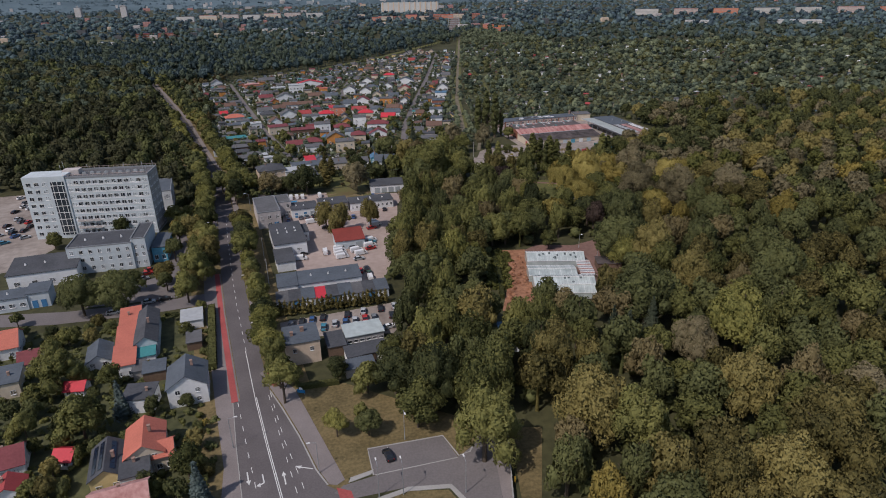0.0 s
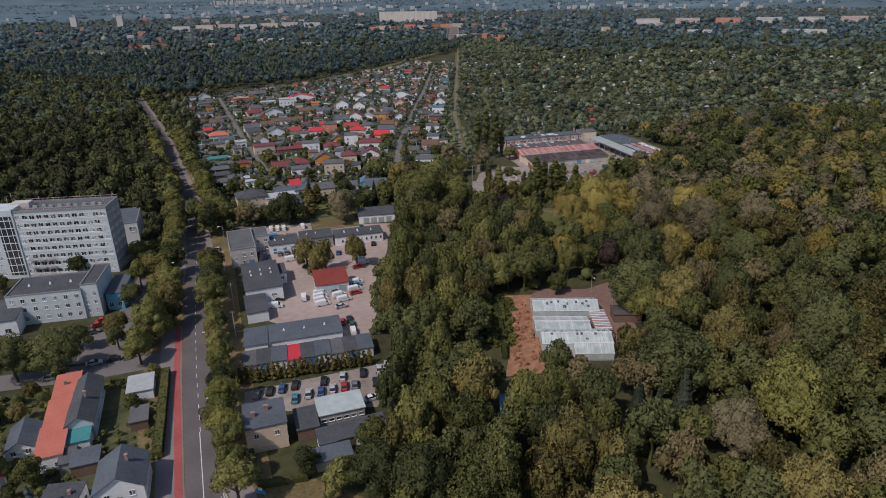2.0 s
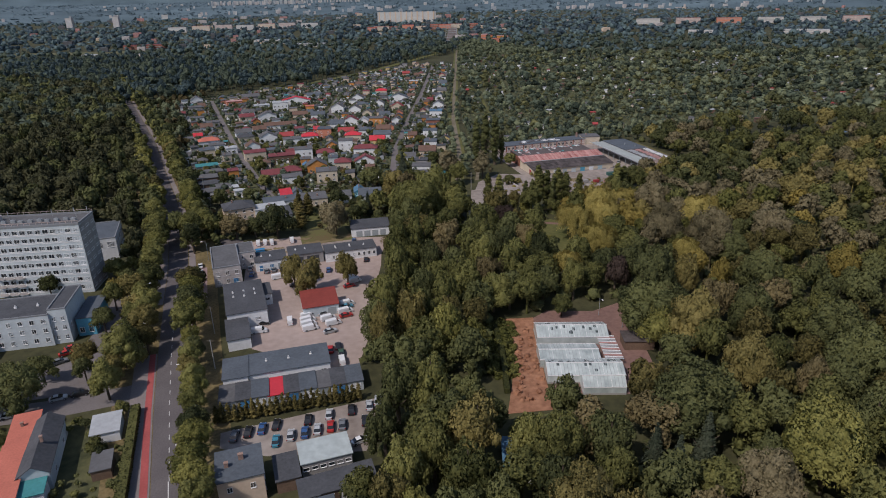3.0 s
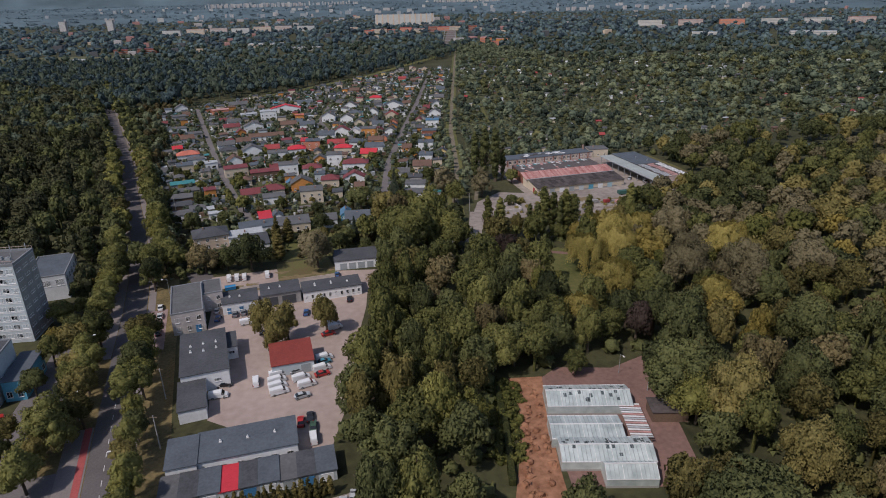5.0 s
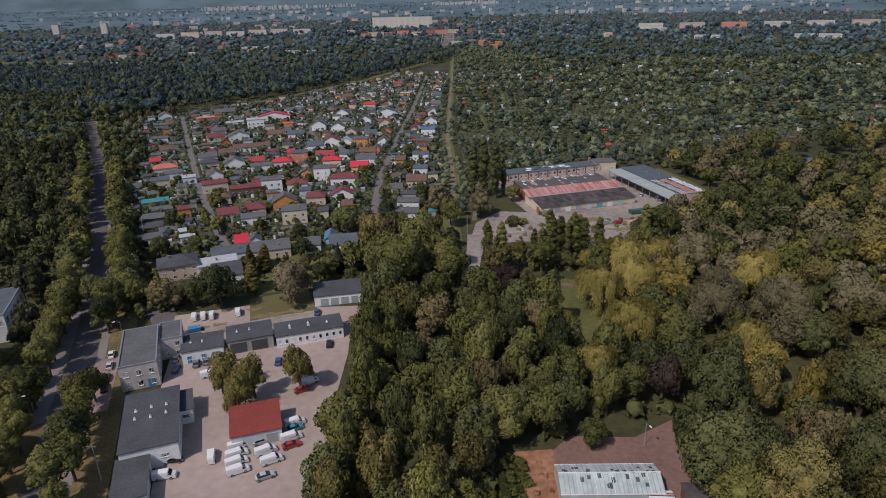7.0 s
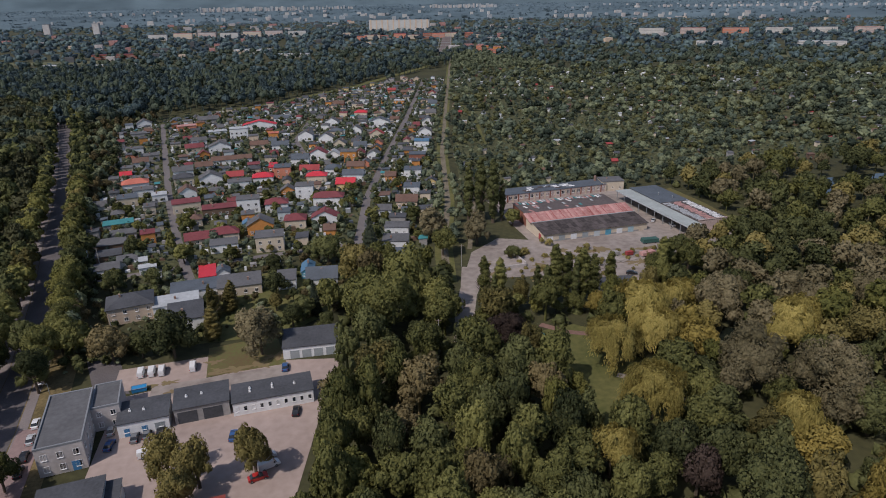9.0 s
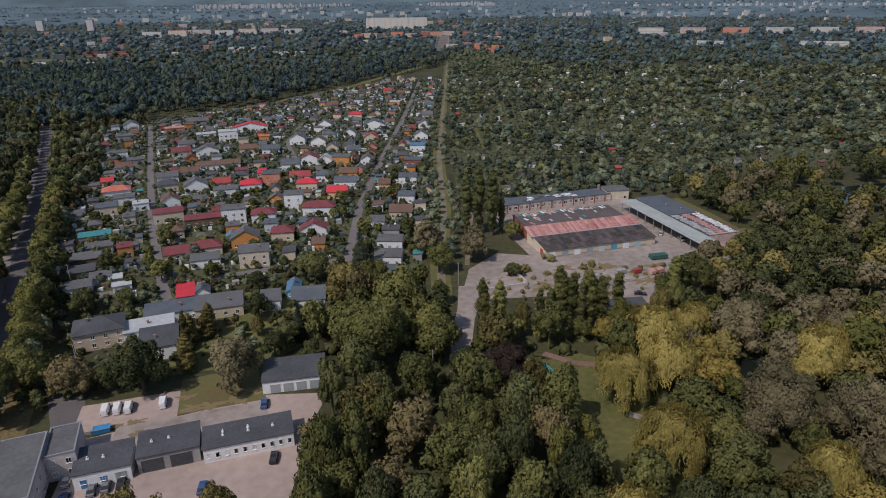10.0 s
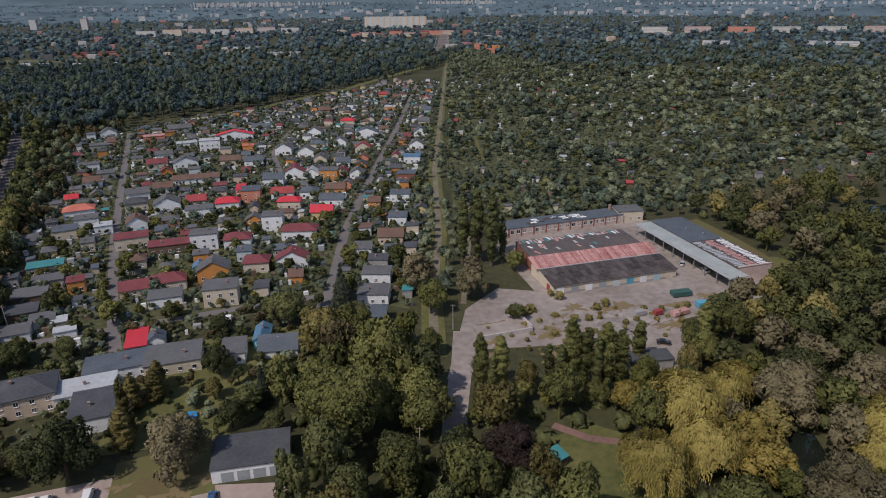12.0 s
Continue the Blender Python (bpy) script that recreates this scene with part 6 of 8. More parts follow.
tree("broad:silver", 130.3, 95.2, 7.8, 17.2)
park_tree("broad:dark", 58.5, 100.3, 5.5, 12.1)
park_tree("broad:olive", 83.5, 81.0, 7.6, 16.8)
tree("broad:mid", 21.5, 139.4, 4.9, 10.7)
park_tree("broad:dark", 70.0, 92.7, 5.8, 12.8)
tree("broad:light", 11.8, 124.8, 3.5, 8.2)
tree("broad:dark", 18.9, 123.0, 3.5, 8.2)
tree("broad:mid", 18.3, 129.3, 2.2, 5.6)
tree("broad:mid", -55.7, 165.5, 6.7, 14.8)
tree("broad:mid", -42.1, 160.7, 3.8, 8.7)
tree("broad:mid", -44.5, 140.6, 6.4, 14.2)
tree("broad:mid", -20.2, 120.7, 4.1, 9.2)
tree("broad:olive", -19.3, 129.4, 2.8, 6.8)
tree("conifer:spruce", -37.5, 147.8, 2.7, 10.3)
tree("conifer:spruce", -17.2, 111.8, 2.9, 10.9)
tree("broad:gold", -17.5, 136.6, 1.2, 3.8)
tree("broad:dark", 14.9, 147.4, 3.6, 8.3)
tree("broad:mid", -59.5, 159.3, 3.1, 7.4)
tree("broad:mid", -58.2, 145.8, 3.4, 8.0)
tree("broad:dark", -62.8, 153.3, 3.0, 7.2)
tree("broad:olive", -48.3, 129.0, 2.6, 6.5)
tree("broad:mid", -51.0, 123.1, 2.5, 6.3)
tree("broad:dark", -22.0, 113.9, 3.0, 7.1)
tree("broad:dark", -30.3, 146.2, 2.5, 6.2)
tree("broad:dark", -58.4, 207.6, 7.1, 15.7)
tree("broad:dark", -48.1, 208.3, 7.3, 16.0)
tree("broad:dark", -45.5, 220.8, 4.6, 10.3)
tree("broad:mid", -59.2, 282.0, 3.8, 8.8)
tree("broad:mid", -82.9, 273.5, 3.6, 8.4)
tree("broad:mid", -25.1, 222.3, 7.1, 15.6)
tree("broad:mid", -26.9, 207.0, 5.9, 13.1)
tree("broad:olive", -29.5, 265.7, 6.0, 13.2)
tree("broad:olive", -26.4, 250.6, 5.3, 11.6)
tree("broad:mid", -58.3, 187.6, 3.3, 7.7)
tree("broad:dark", -76.7, 205.4, 2.4, 6.1)
tree("broad:mid", -26.9, 317.8, 6.0, 13.2)
tree("broad:dark", -35.2, 341.9, 5.8, 12.8)
tree("poplar:dark", -38.0, 332.2, 3.4, 18.4)
tree("broad:olive", -33.8, 166.9, 1.5, 4.4)
tree("broad:olive", 24.6, 261.1, 4.4, 14.7)
tree("broad:olive", 31.0, 256.3, 4.5, 14.9)
tree("broad:olive", 27.5, 249.0, 4.2, 14.1)
tree("broad:olive", 42.6, 256.5, 4.7, 15.5)
tree("thuja", 31.4, 322.3, 3.0, 12.5)
tree("broad:mid", -6.7, 330.9, 4.3, 9.7)
tree("broad:dark", 11.7, 318.1, 4.6, 10.3)
tree("broad:dark", -36.4, 305.2, 4.5, 10.1)
tree("broad:mid", -38.3, 289.3, 4.6, 10.2)
tree("broad:gold", -36.5, 272.5, 3.6, 8.3)
tree("broad:mid", -24.4, 268.0, 3.9, 8.9)
tree("thuja", 31.2, 338.5, 2.6, 10.8)
tree("thuja", 36.4, 345.5, 2.4, 10.2)
tree("broad:dark", 55.3, 323.3, 4.4, 9.9)
tree("broad:mid", 76.0, 332.0, 5.4, 11.8)
tree("broad:dark", 90.9, 296.7, 5.5, 12.0)
tree("broad:mid", 110.9, 340.8, 4.6, 10.2)
tree("broad:silver", 118.5, 387.1, 7.3, 16.0)
tree("broad:silver", 135.2, 373.6, 7.4, 16.3)
tree("broad:mid", 118.1, 366.6, 6.0, 13.1)
tree("broad:dark", 93.0, 386.2, 5.1, 11.2)
tree("broad:mid", 116.4, 410.2, 4.4, 9.9)
tree("broad:mid", 158.3, 390.8, 4.3, 9.7)
tree("broad:mid", 67.7, 343.9, 3.1, 7.5)
tree("broad:mid", -4.4, 375.1, 4.0, 9.0)
tree("broad:dark", 142.8, 353.6, 3.3, 7.7)
tree("broad:mid", 200.6, 321.8, 6.8, 14.9)
tree("broad:dark", 200.5, 296.0, 6.6, 14.4)
tree("willow", 116.3, 233.2, 6.2, 14.0)
tree("willow", 188.9, 262.0, 6.4, 14.2)
tree("willow", 178.6, 296.0, 5.8, 12.8)
tree("poplar:dark", 193.3, 324.8, 3.7, 13.1)
tree("broad:olive", 164.8, 298.9, 5.2, 11.4)
tree("broad:mid", 184.2, 318.3, 5.9, 12.9)


# poplars and shrubs in front of the works yard
for x, y, r, h in ((118.1, 318.3, 3.0, 19.0), (123.2, 316.8, 3.2, 18.4), (120.8, 316.0, 1.7, 13.5), (141.6, 313.4, 3.8, 22.0), (145.2, 312.0, 3.4, 19.5), (150.4, 310.8, 4.2, 20.5), (154.0, 309.6, 3.4, 18.5), (136.0, 315.0, 2.3, 14.5),
                   (166.4, 319.6, 2.8, 14.0), (186.0, 317.6, 3.4, 18.0), (190.4, 319.4, 3.2, 15.5), (137.6, 311.6, 2.2, 16.0), (147.4, 309.8, 2.4, 17.5)):
    tree("poplar:mid" if r > 2.5 else "poplar:dark", x, y, r, h)
for leaf, x, y, r, h in (("olive", 130.4, 315.4, 3.6, 11.5), ("mid", 127.6, 311.8, 3.0, 8.0), ("light", 133.4, 308.4, 3.2, 7.6), ("dark", 117.0, 311.2, 3.4, 8.4), ("mid", 144.6, 304.8, 3.6, 8.6), ("brown", 152.0, 303.4, 2.2, 4.6), ("light", 158.4, 305.4, 4.2, 12.0),
                         ("dark", 160.4, 300.4, 3.0, 6.4), ("mid", 163.4, 310.6, 3.6, 9.6), ("olive", 174.6, 308.0, 4.6, 13.0), ("mid", 181.8, 311.8, 5.0, 14.0), ("mid", 138.8, 306.2, 2.6, 6.0), ("dark", 123.4, 308.2, 3.6, 9.0), ("mid", 113.4, 306.6, 3.0, 7.4), ("dark", 170.6, 303.4, 3.8, 9.5)):
    tree("broad:" + leaf, x, y, r, h)

# ---------------------------------------------------------------- further village houses, filled in between the lanes
VILLAGE = [(-24, 398), (20, 378), (86, 398), (112, 372), (133, 430), (160, 545), (222, 742), (280, 930), (240, 960), (160, 880), (66, 790), (0, 760), (-56, 706), (-36, 560)]
LANES = (LANE_R, LANE_L, LANE_B, LANE_M)
rnd = random.Random(21)


def off_houses(x, y, gap=0.0):
    return any((x - a) ** 2 + (y - b) ** 2 < (r + gap) ** 2 for a, b, r in HOUSES)


def in_house(x, y, gap=0.0):
    return any(abs((x - a) * cs - (y - b) * sn) < hx + gap and abs((x - a) * sn + (y - b) * cs) < hy + gap for a, b, hx, hy, cs, sn in PLANS if abs(x - a) + abs(y - b) < 40)


WALLS = (W_WHITE, W_WHITE, W_CREAM, W_CREAM, W_BEIGE, W_GREY, W_GREY, W_BEIGE, W_YELLOW, W_SALMON, W_ORANGE, W_PALE)
ROOFS = (R_GREY, R_GREY, R_DARK, R_SLATE, R_SLATE, R_WINE, R_BROWN, R_BROWN, R_GREY, R_DARK, R_DARK, R_WINE, R_DARK, R_GREY)
for x, y in scatter(VILLAGE, 13.0, lambda x, y: off_houses(x, y, 5.0) or any(near_line(x, y, l, 7.5) for l in LANES), seed=5):
    k = min(1, max(0, (x - 10) / 90))
    house(x, y, rnd.uniform(4.4, 7.6), rnd.uniform(4.2, 6.0), rnd.uniform(2.6, 4.8), -8 + 26 * k + rnd.choice((0, 0, 90)), rnd.choice(("gable", "gable", "hip", "flat", "flat")), rnd.choice(WALLS), rnd.choice(ROOFS),
          windows=math.hypot(x - 60, y - 185) < 330)

# sheds and garages in the gardens
for x, y in scatter(VILLAGE, 7.0, lambda x, y: off_houses(x, y, 1.2) or any(near_line(x, y, l, 4) for l in LANES) or rnd.random() < 0.45, seed=6)[:190]:
    k = min(1, max(0, (x - 10) / 90))
    house(x, y, rnd.uniform(2.4, 4.5), rnd.uniform(2.2, 3.8), rnd.uniform(2.0, 2.8), -8 + 26 * k + rnd.choice((0, 90)), "flat", rnd.choice((W_WHITE, W_GREY, W_BROWN, W_CREAM)), rnd.choice((R_GREY, R_DARK, R_PALE, R_SLATE, R_TEAL)), windows=False, name="garden_shed", category="shed", chimney=False)

# ---------------------------------------------------------------- avenue trees
for side, start, gap in ((7.4, 138, 6.4), (-7.6, 226, 8.0)):
    a = ribbon_poly(MAIN, side * 0.86, side)[0]
    todo = 0.0
    for (x0, y0), (x1, y1) in zip(a, a[1:]):
        n = math.hypot(x1 - x0, y1 - y0)
        s = todo
        while s < n:
            x, y = x0 + (x1 - x0) * s / n + rnd.uniform(-0.8, 0.8) + (3.5 if side > 0 and y0 + (y1 - y0) * s / n > 325 else 0), y0 + (y1 - y0) * s / n
            if start < y < 520 and rnd.random() < 0.95 and not (side > 0 and 268 < y < 306):
                r = (rnd.uniform(3.6, 4.7) if y < 230 else rnd.uniform(4.2, 5.6)) if y < 330 else rnd.uniform(4.6, 6.2)
                tree("broad:" + rnd.choice(("mid", "mid", "dark", "olive", "mid", "light") if side > 0 or y > 320 else ("olive", "mid", "light", "mid")), x, y, r, r * 2.0 + rnd.uniform(2.5, 5.0), group="avenue trees")
            s += gap * rnd.uniform(0.85, 1.2)
        todo = s - n
for leaf, k in ((L_MID, 0), (L_DARK, 1)):
    far_row = [(x + rnd.uniform(-1, 1), y) for off in (7.5, -7.5, 12.5) for p, q in zip(ribbon_poly(MAIN[11:], off, 0)[0], ribbon_poly(MAIN[11:], off, 0)[0][1:])
               for x, y in (((p[0] + (q[0] - p[0]) * t / 14), (p[1] + (q[1] - p[1]) * t / 14)) for t in range(14)) if y > 515]
    mass("avenue_trees", [(x, y, rnd.uniform(4.2, 5.8), rnd.uniform(11, 16)) for i, (x, y) in enumerate(far_row) if i % 2 == k], leaf, "far avenue trees along the road", fine=60, lobes=5)

# ---------------------------------------------------------------- park wood
PARK = [(17, 148), (33, 160), (45, 176), (47, 190), (40, 199), (48, 222), (54, 246), (61, 271), (66, 286), (72, 304), (68, 318), (66, 332), (80, 346), (108, 352), (103, 312), (101, 298), (110, 296), (120, 318), (140, 336), (160, 322),
        (176, 306), (186, 316), (204, 332), (228, 340), (246, 346), (259, 354), (264, 390), (266, 428), (330, 440), (470, 420), (540, 300), (470, 60), (330, -20), (200, -30), (60, 40), (47, 84), (57, 113), (52, 124), (46, 121), (30, 135)]
BARE = ([(44, 80), (54, 80), (62, 116), (52, 121), (46, 116)], [(64, 164), (70, 190), (80, 212), (86, 220), (94, 218), (90, 190), (80, 164)], [(84, 218), (97, 217), (130, 218), (124, 198), (123, 182), (117, 172), (104, 164), (84, 164), (68, 168), (80, 200)], [(120, 258), (121, 282), (128, 299), (142, 299), (148, 290), (148, 266), (142, 244), (134, 232), (124, 240)],
        [(171, 259), (173, 269), (177, 278), (185, 284), (190, 280), (186, 269), (181, 261), (177, 256)], [(106, 304), (104, 312), (122, 340), (186, 340), (182, 316), (168, 311), (140, 307)], [(304, 398), (326, 383), (360, 380), (402, 388), (427, 400), (380, 412), (336, 412)], [(258, 376), (268, 352), (272, 312), (262, 312), (256, 340)])
WORK_LANE = [(105, 300), (109.2, 312), (118.6, 335)]


def no_tree(x, y):
    return any(inside(x, y, p) for p in BARE) or near_line(x, y, WORK_LANE, 5.5) or off_houses(x, y, 1.5) or any((x - a) ** 2 + (y - b) ** 2 < (0.64 * (r + 4)) ** 2 for a, b, r in TREES)


groves = {}
for x, y in scatter(PARK, 8.6, no_tree, seed=9):
    kinds = ("dark", "dark", "dark", "mid", "mid", "mid", "mid", "olive", "light", "brown") if y > 175 else ("dark", "dark", "dark", "mid", "mid", "olive", "olive", "brown")
    if x > 150 and 210 < y < 350:
        kinds = ("silver", "silver", "olive", "mid", "dark", "light", "gold")
    if y > 300 and x > 150:
        kinds = ("dark", "dark", "mid", "dark", "mid", "silver", "olive")
    if not -70 < math.degrees(math.atan2(x - 4, y - 4)) < 60 or y < 20:
        continue
    r = rnd.uniform(4.2, 7.0)
    close = math.hypot(x - 60, y - 150) < 170
    groves.setdefault((rnd.choice(kinds), close), []).append((x, y, r, 0.8 * r + rnd.uniform(9.5, 15.0) if x < 150 or y < 210 else r * 1.9 + rnd.uniform(2, 6)))
for (leaf, close), spots in groves.items():
    mass("park_trees", spots, LEAVES[leaf], "dense park wood of %s broadleaf trees" % {"dark": "dark green", "mid": "green", "olive": "olive green", "light": "light green", "brown": "browning", "silver": "silvery", "gold": "yellowing"}[leaf],
         fine=1900 if close else 560, lobes=16 if close else 12, size=0.056 if close else 0.095)
low = scatter(PARK, 6.5, lambda x, y: any(inside(x, y, p) for p in BARE) or near_line(x, y, WORK_LANE, 4) or off_houses(x, y, 1.0) or y < 20 or not seen(x, y), seed=12)
mass("undergrowth", [(x, y, rnd.uniform(2.6, 4.2), rnd.uniform(3.5, 7.0)) for x, y in low if x < 330], L_DARK, "dense dark undergrowth between park trees", category="undergrowth")

# ---------------------------------------------------------------- woods left of the avenue
WOODS = [(-30, 300), (-36, 380), (-52, 440), (-70, 534), (-98, 656), (-132, 815), (-300, 1000), (-800, 900), (-700, 430), (-300, 330), (-130, 300), (-112, 372), (-100, 362), (-92, 318), (-60, 316)]
spots = scatter(WOODS, 7.6, lambda x, y: off_houses(x, y, 1.0) or not seen(x, y, 2) or inside(x, y, [(-140, 365), (-106, 365), (-90, 300), (-140, 240)]), seed=14)
spots.sort(key=lambda p: math.hypot(p[0] + 10, p[1] - 200))
for k, leaf in enumerate((L_WOOD, L_WOOD, L_DARK, L_WOOD, L_DARK)):
    mass("woodland", [(x, y, rnd.uniform(4.2, 7.2), rnd.uniform(11, 20)) for x, y in spots[:420][k::5]], leaf, "dense deciduous wood beside the avenue", fine=330, lobes=9, size=0.125)
for k, leaf in enumerate((L_WOOD, L_GARDEN_DARK_HAZED, L_WOOD, L_DARK, L_GARDEN_DARK_HAZED)):
    mass("woodland", [(x, y, rnd.choice((4.4, 5.6, 7.0, 8.6)) * rnd.uniform(0.9, 1.1), rnd.uniform(13, 20)) for x, y in spots[420:][k::5]], leaf, "dense dark green deciduous wood", fine=70, lobes=4, size=0.21)
BELT = [(-130, 830), (-300, 990), (-330, 1230), (-150, 1240), (60, 1010), (300, 1200), (395, 1290), (430, 1290), (340, 1110), (240, 985), (160, 905), (66, 815), (-10, 780), (-56, 728), (-110, 740)]
belt = scatter(BELT, 8.5, lambda x, y: near_line(x, y, [(20, 772), (66, 806), (164, 905), (303, 1094), (372, 1230)], 8), seed=15)
for leaf, k in ((L_GARDEN_DARK_HAZED, 0), (L_FAR_HAZE, 1)):
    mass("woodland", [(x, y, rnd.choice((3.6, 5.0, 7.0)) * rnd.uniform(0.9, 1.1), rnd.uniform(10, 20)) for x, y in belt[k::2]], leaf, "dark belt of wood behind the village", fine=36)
# scrub between the avenue and the village
SCRUB = [(-9, 335), (-12, 384), (-24, 402), (-36, 560), (-56, 706), (-30, 740), (-60, 760), (-84, 690), (-72, 656), (-46, 534), (-28, 434), (-18, 382), (-10, 330)]
scrub = scatter(SCRUB, 5.2, lambda x, y: off_houses(x, y, 0.5) or near_line(x, y, MAIN, 11.5), seed=18)
for k, leaf in enumerate((L_DARK, L_GARDEN_HAZED, L_BROWN)):
    mass("roadside_wood", [(x, y, rnd.uniform(2.6, 4.6), rnd.uniform(6, 12)) for x, y in scrub[k::3]], leaf, "roadside trees behind the village gardens", fine=150, lobes=6, size=0.16)
# trees between the avenue and the hospital
CLINIC = [(-40, 214), (-27, 214), (-22, 232), (-26, 300), (-33, 318), (-36, 262), (-34, 236)]
for x, y in scatter(CLINIC, 6.2, lambda x, y: near_line(x, y, MAIN, 9) or near_line(x, y, [(-32, 214), (-31, 290)], 2.6), seed=16):
    r = rnd.uniform(2.8, 4.4)
    tree("broad:" + rnd.choice(("mid", "dark", "olive", "gold")), x, y, r, r * 2 + rnd.uniform(1, 4), group="hospital trees")

# ---------------------------------------------------------------- gardens of the village and the junction houses
GARDENS = [(-24, 392), (20, 372), (86, 392), (112, 372), (133, 430), (160, 545), (222, 742), (290, 950), (160, 890), (66, 795), (0, 765), (-60, 716), (-44, 560)]
green = scatter(GARDENS, 3.3, lambda x, y: in_house(x, y, 0.3) or any(near_line(x, y, l, 2.4) for l in LANES), seed=17)
rnd.shuffle(green)
green.sort(key=lambda p: p[1] > 520)
for x, y in green[:110]:
    r = rnd.uniform(1.5, 3.4)
    tree(rnd.choice(("broad:mid", "broad:dark", "broad:light", "broad:olive", "conifer:pine", "thuja")) if r < 2.2 else "broad:mid", x, y, r, r * rnd.uniform(1.9, 2.6), fine=1, group="village garden trees")
for k, leaf in enumerate((L_GARDEN_DARK_HAZED, L_GARDEN_HAZED, L_GARDEN_DARK_HAZED, L_DARK)):
    spots = [(x, y, s, s * rnd.uniform(1.3, 2.2) + 0.4) for x, y in green[110 + k::4] for s in (rnd.choice((0.7, 1.0, 1.3, 1.8, 2.7)) * rnd.uniform(0.85, 1.2),)]
    mass("garden_shrubs", spots, leaf, "shrubs and small fruit trees in gardens", category="shrubs", fine=26, lobes=2, size=0.26)
# sheds, tanks, tables and stacks too small to tell apart
odds = [Build() for _ in range(5)]
for x, y in green[110::2]:
    x, y, s = x + rnd.uniform(1, 2), y + rnd.uniform(-2, 0), rnd.uniform(0.4, 1.3)
    if not in_house(x, y, 0.8) and not any(near_line(x, y, l, 3.2) for l in LANES):
        odds[rnd.randrange(5)].box(x - s, y - s * 0.7, -0.1, x + s, y + s * 0.7, rnd.uniform(0.5, 2.2), taper=0.05)
for b, m in zip(odds, (W_WHITE, W_GREY, W_BROWN, R_PALE, R_SLATE)):
    tagged(part("garden_clutter", b, m), "tables, tanks and stacks in village gardens", "clutter", kind="stuff")
JUNCTION = [(-100, 200), (-22, 200), (-16, 150), (-16, 100), (-90, 90), (-110, 150)]
near = scatter(JUNCTION, 2.6, lambda x, y: in_house(x, y, 0.6) or off_houses(x, y, -3) or x > -18 and y > 140 or near_line(x, y, [(-44, 112), (-42, 124), (-41, 132)], 2.5), seed=19)
for x, y in near[:112]:
    r = rnd.uniform(1.5, 3.1)
    tree("broad:" + rnd.choice(("mid", "dark", "dark", "olive")), x, y, r, r * rnd.uniform(1.7, 2.4), fine=2 if r > 2 else 1, group="garden trees")
for k, leaf in enumerate((L_DARK, L_MID)):
    mass("garden_shrubs", [(x, y, rnd.uniform(0.8, 2.0), rnd.uniform(0.8, 3.2)) for x, y in near[112 + k::2]], leaf, "shrubs in the gardens by the junction", category="shrubs", fine=80, lobes=4, size=0.15)
slab("garden_lawn", [(-100, 200), (-22, 200), (-16, 150), (-14, 100), (-90, 86), (-110, 150)], 0.02, ALLOT_SOIL, "garden grass between houses", "grass")
slab("village_ground", GARDENS, 0.025, ALLOT_SOIL, "garden plots with dry grass", "grass")
slab("orchard_grass", [(24, 322), (52, 320), (68, 330), (82, 372), (20, 370), (26, 340)], 0.03, LAWN, "orchard lawn behind the garages", "grass")

# shrubs round the houses and the orchard behind the garages
SHRUBBERY = [(-12, 312), (6, 316), (30, 320), (52, 321), (70, 330), (86, 372), (84, 389), (-16, 384), (-14, 340)]
wild = scatter(SHRUBBERY, 3.2, lambda x, y: in_house(x, y, 0.7) or inside(x, y, [(36, 324), (50, 323), (62, 346), (60, 360), (34, 352)]) and rnd.random() < 0.8 or near_line(x, y, MAIN, 9) or near_line(x, y, LANE_B, 2.6) or near_line(x, y, LANE_L, 2.6), seed=20)
for k, leaf in enumerate((L_DARK, L_GARDEN_HAZED, L_DARK, L_BROWN)):
    spots = [(x, y, s, s * rnd.uniform(1.3, 2.4) + 0.3) for x, y in wild[k::4] for s in (rnd.choice((0.7, 1.1, 1.6, 2.3)) * rnd.uniform(0.85, 1.25),)]
    mass("garden_shrubs", spots, leaf, "shrubs and hedges round the garden houses", category="shrubs", fine=90, lobes=5, size=0.15)

# ---------------------------------------------------------------- allotments right of the track
ALLOT = [(150, 436), (178, 545), (236, 730), (330, 1014), (420, 1000), (760, 900), (1050, 720), (900, 480), (560, 380), (470, 430), (330, 452), (270, 445), (150, 425)]
plots = scatter(ALLOT, 17.0, lambda x, y: off_houses(x, y, 4), seed=23)
sheds = sorted(plots, key=lambda p: math.hypot(p[0] - 150, p[1] - 350))
HUT = (W_WHITE, W_CREAM, W_CREAM, W_BROWN, W_GREY, W_BROWN)
TOP = (R_PALE, R_GREY, R_DARK, R_BROWN, R_GREY, R_RED, R_PALE, R_BROWN, R_GREY)
for x, y in sheds[:300]:
    if rnd.random() < 0.72:
        w, d = rnd.uniform(2.6, 4.4), rnd.uniform(2.2, 3.6)
        house(x, y, w, d, rnd.uniform(2.2, 3.1), 17 + rnd.choice((0, 90)) + rnd.uniform(-6, 6), rnd.choice(("gable", "flat", "flat")), rnd.choice(HUT), rnd.choice(TOP), windows=False, name="allotment_hut", category="shed", chimney=False)
far_huts = [Build() for _ in range(4)]
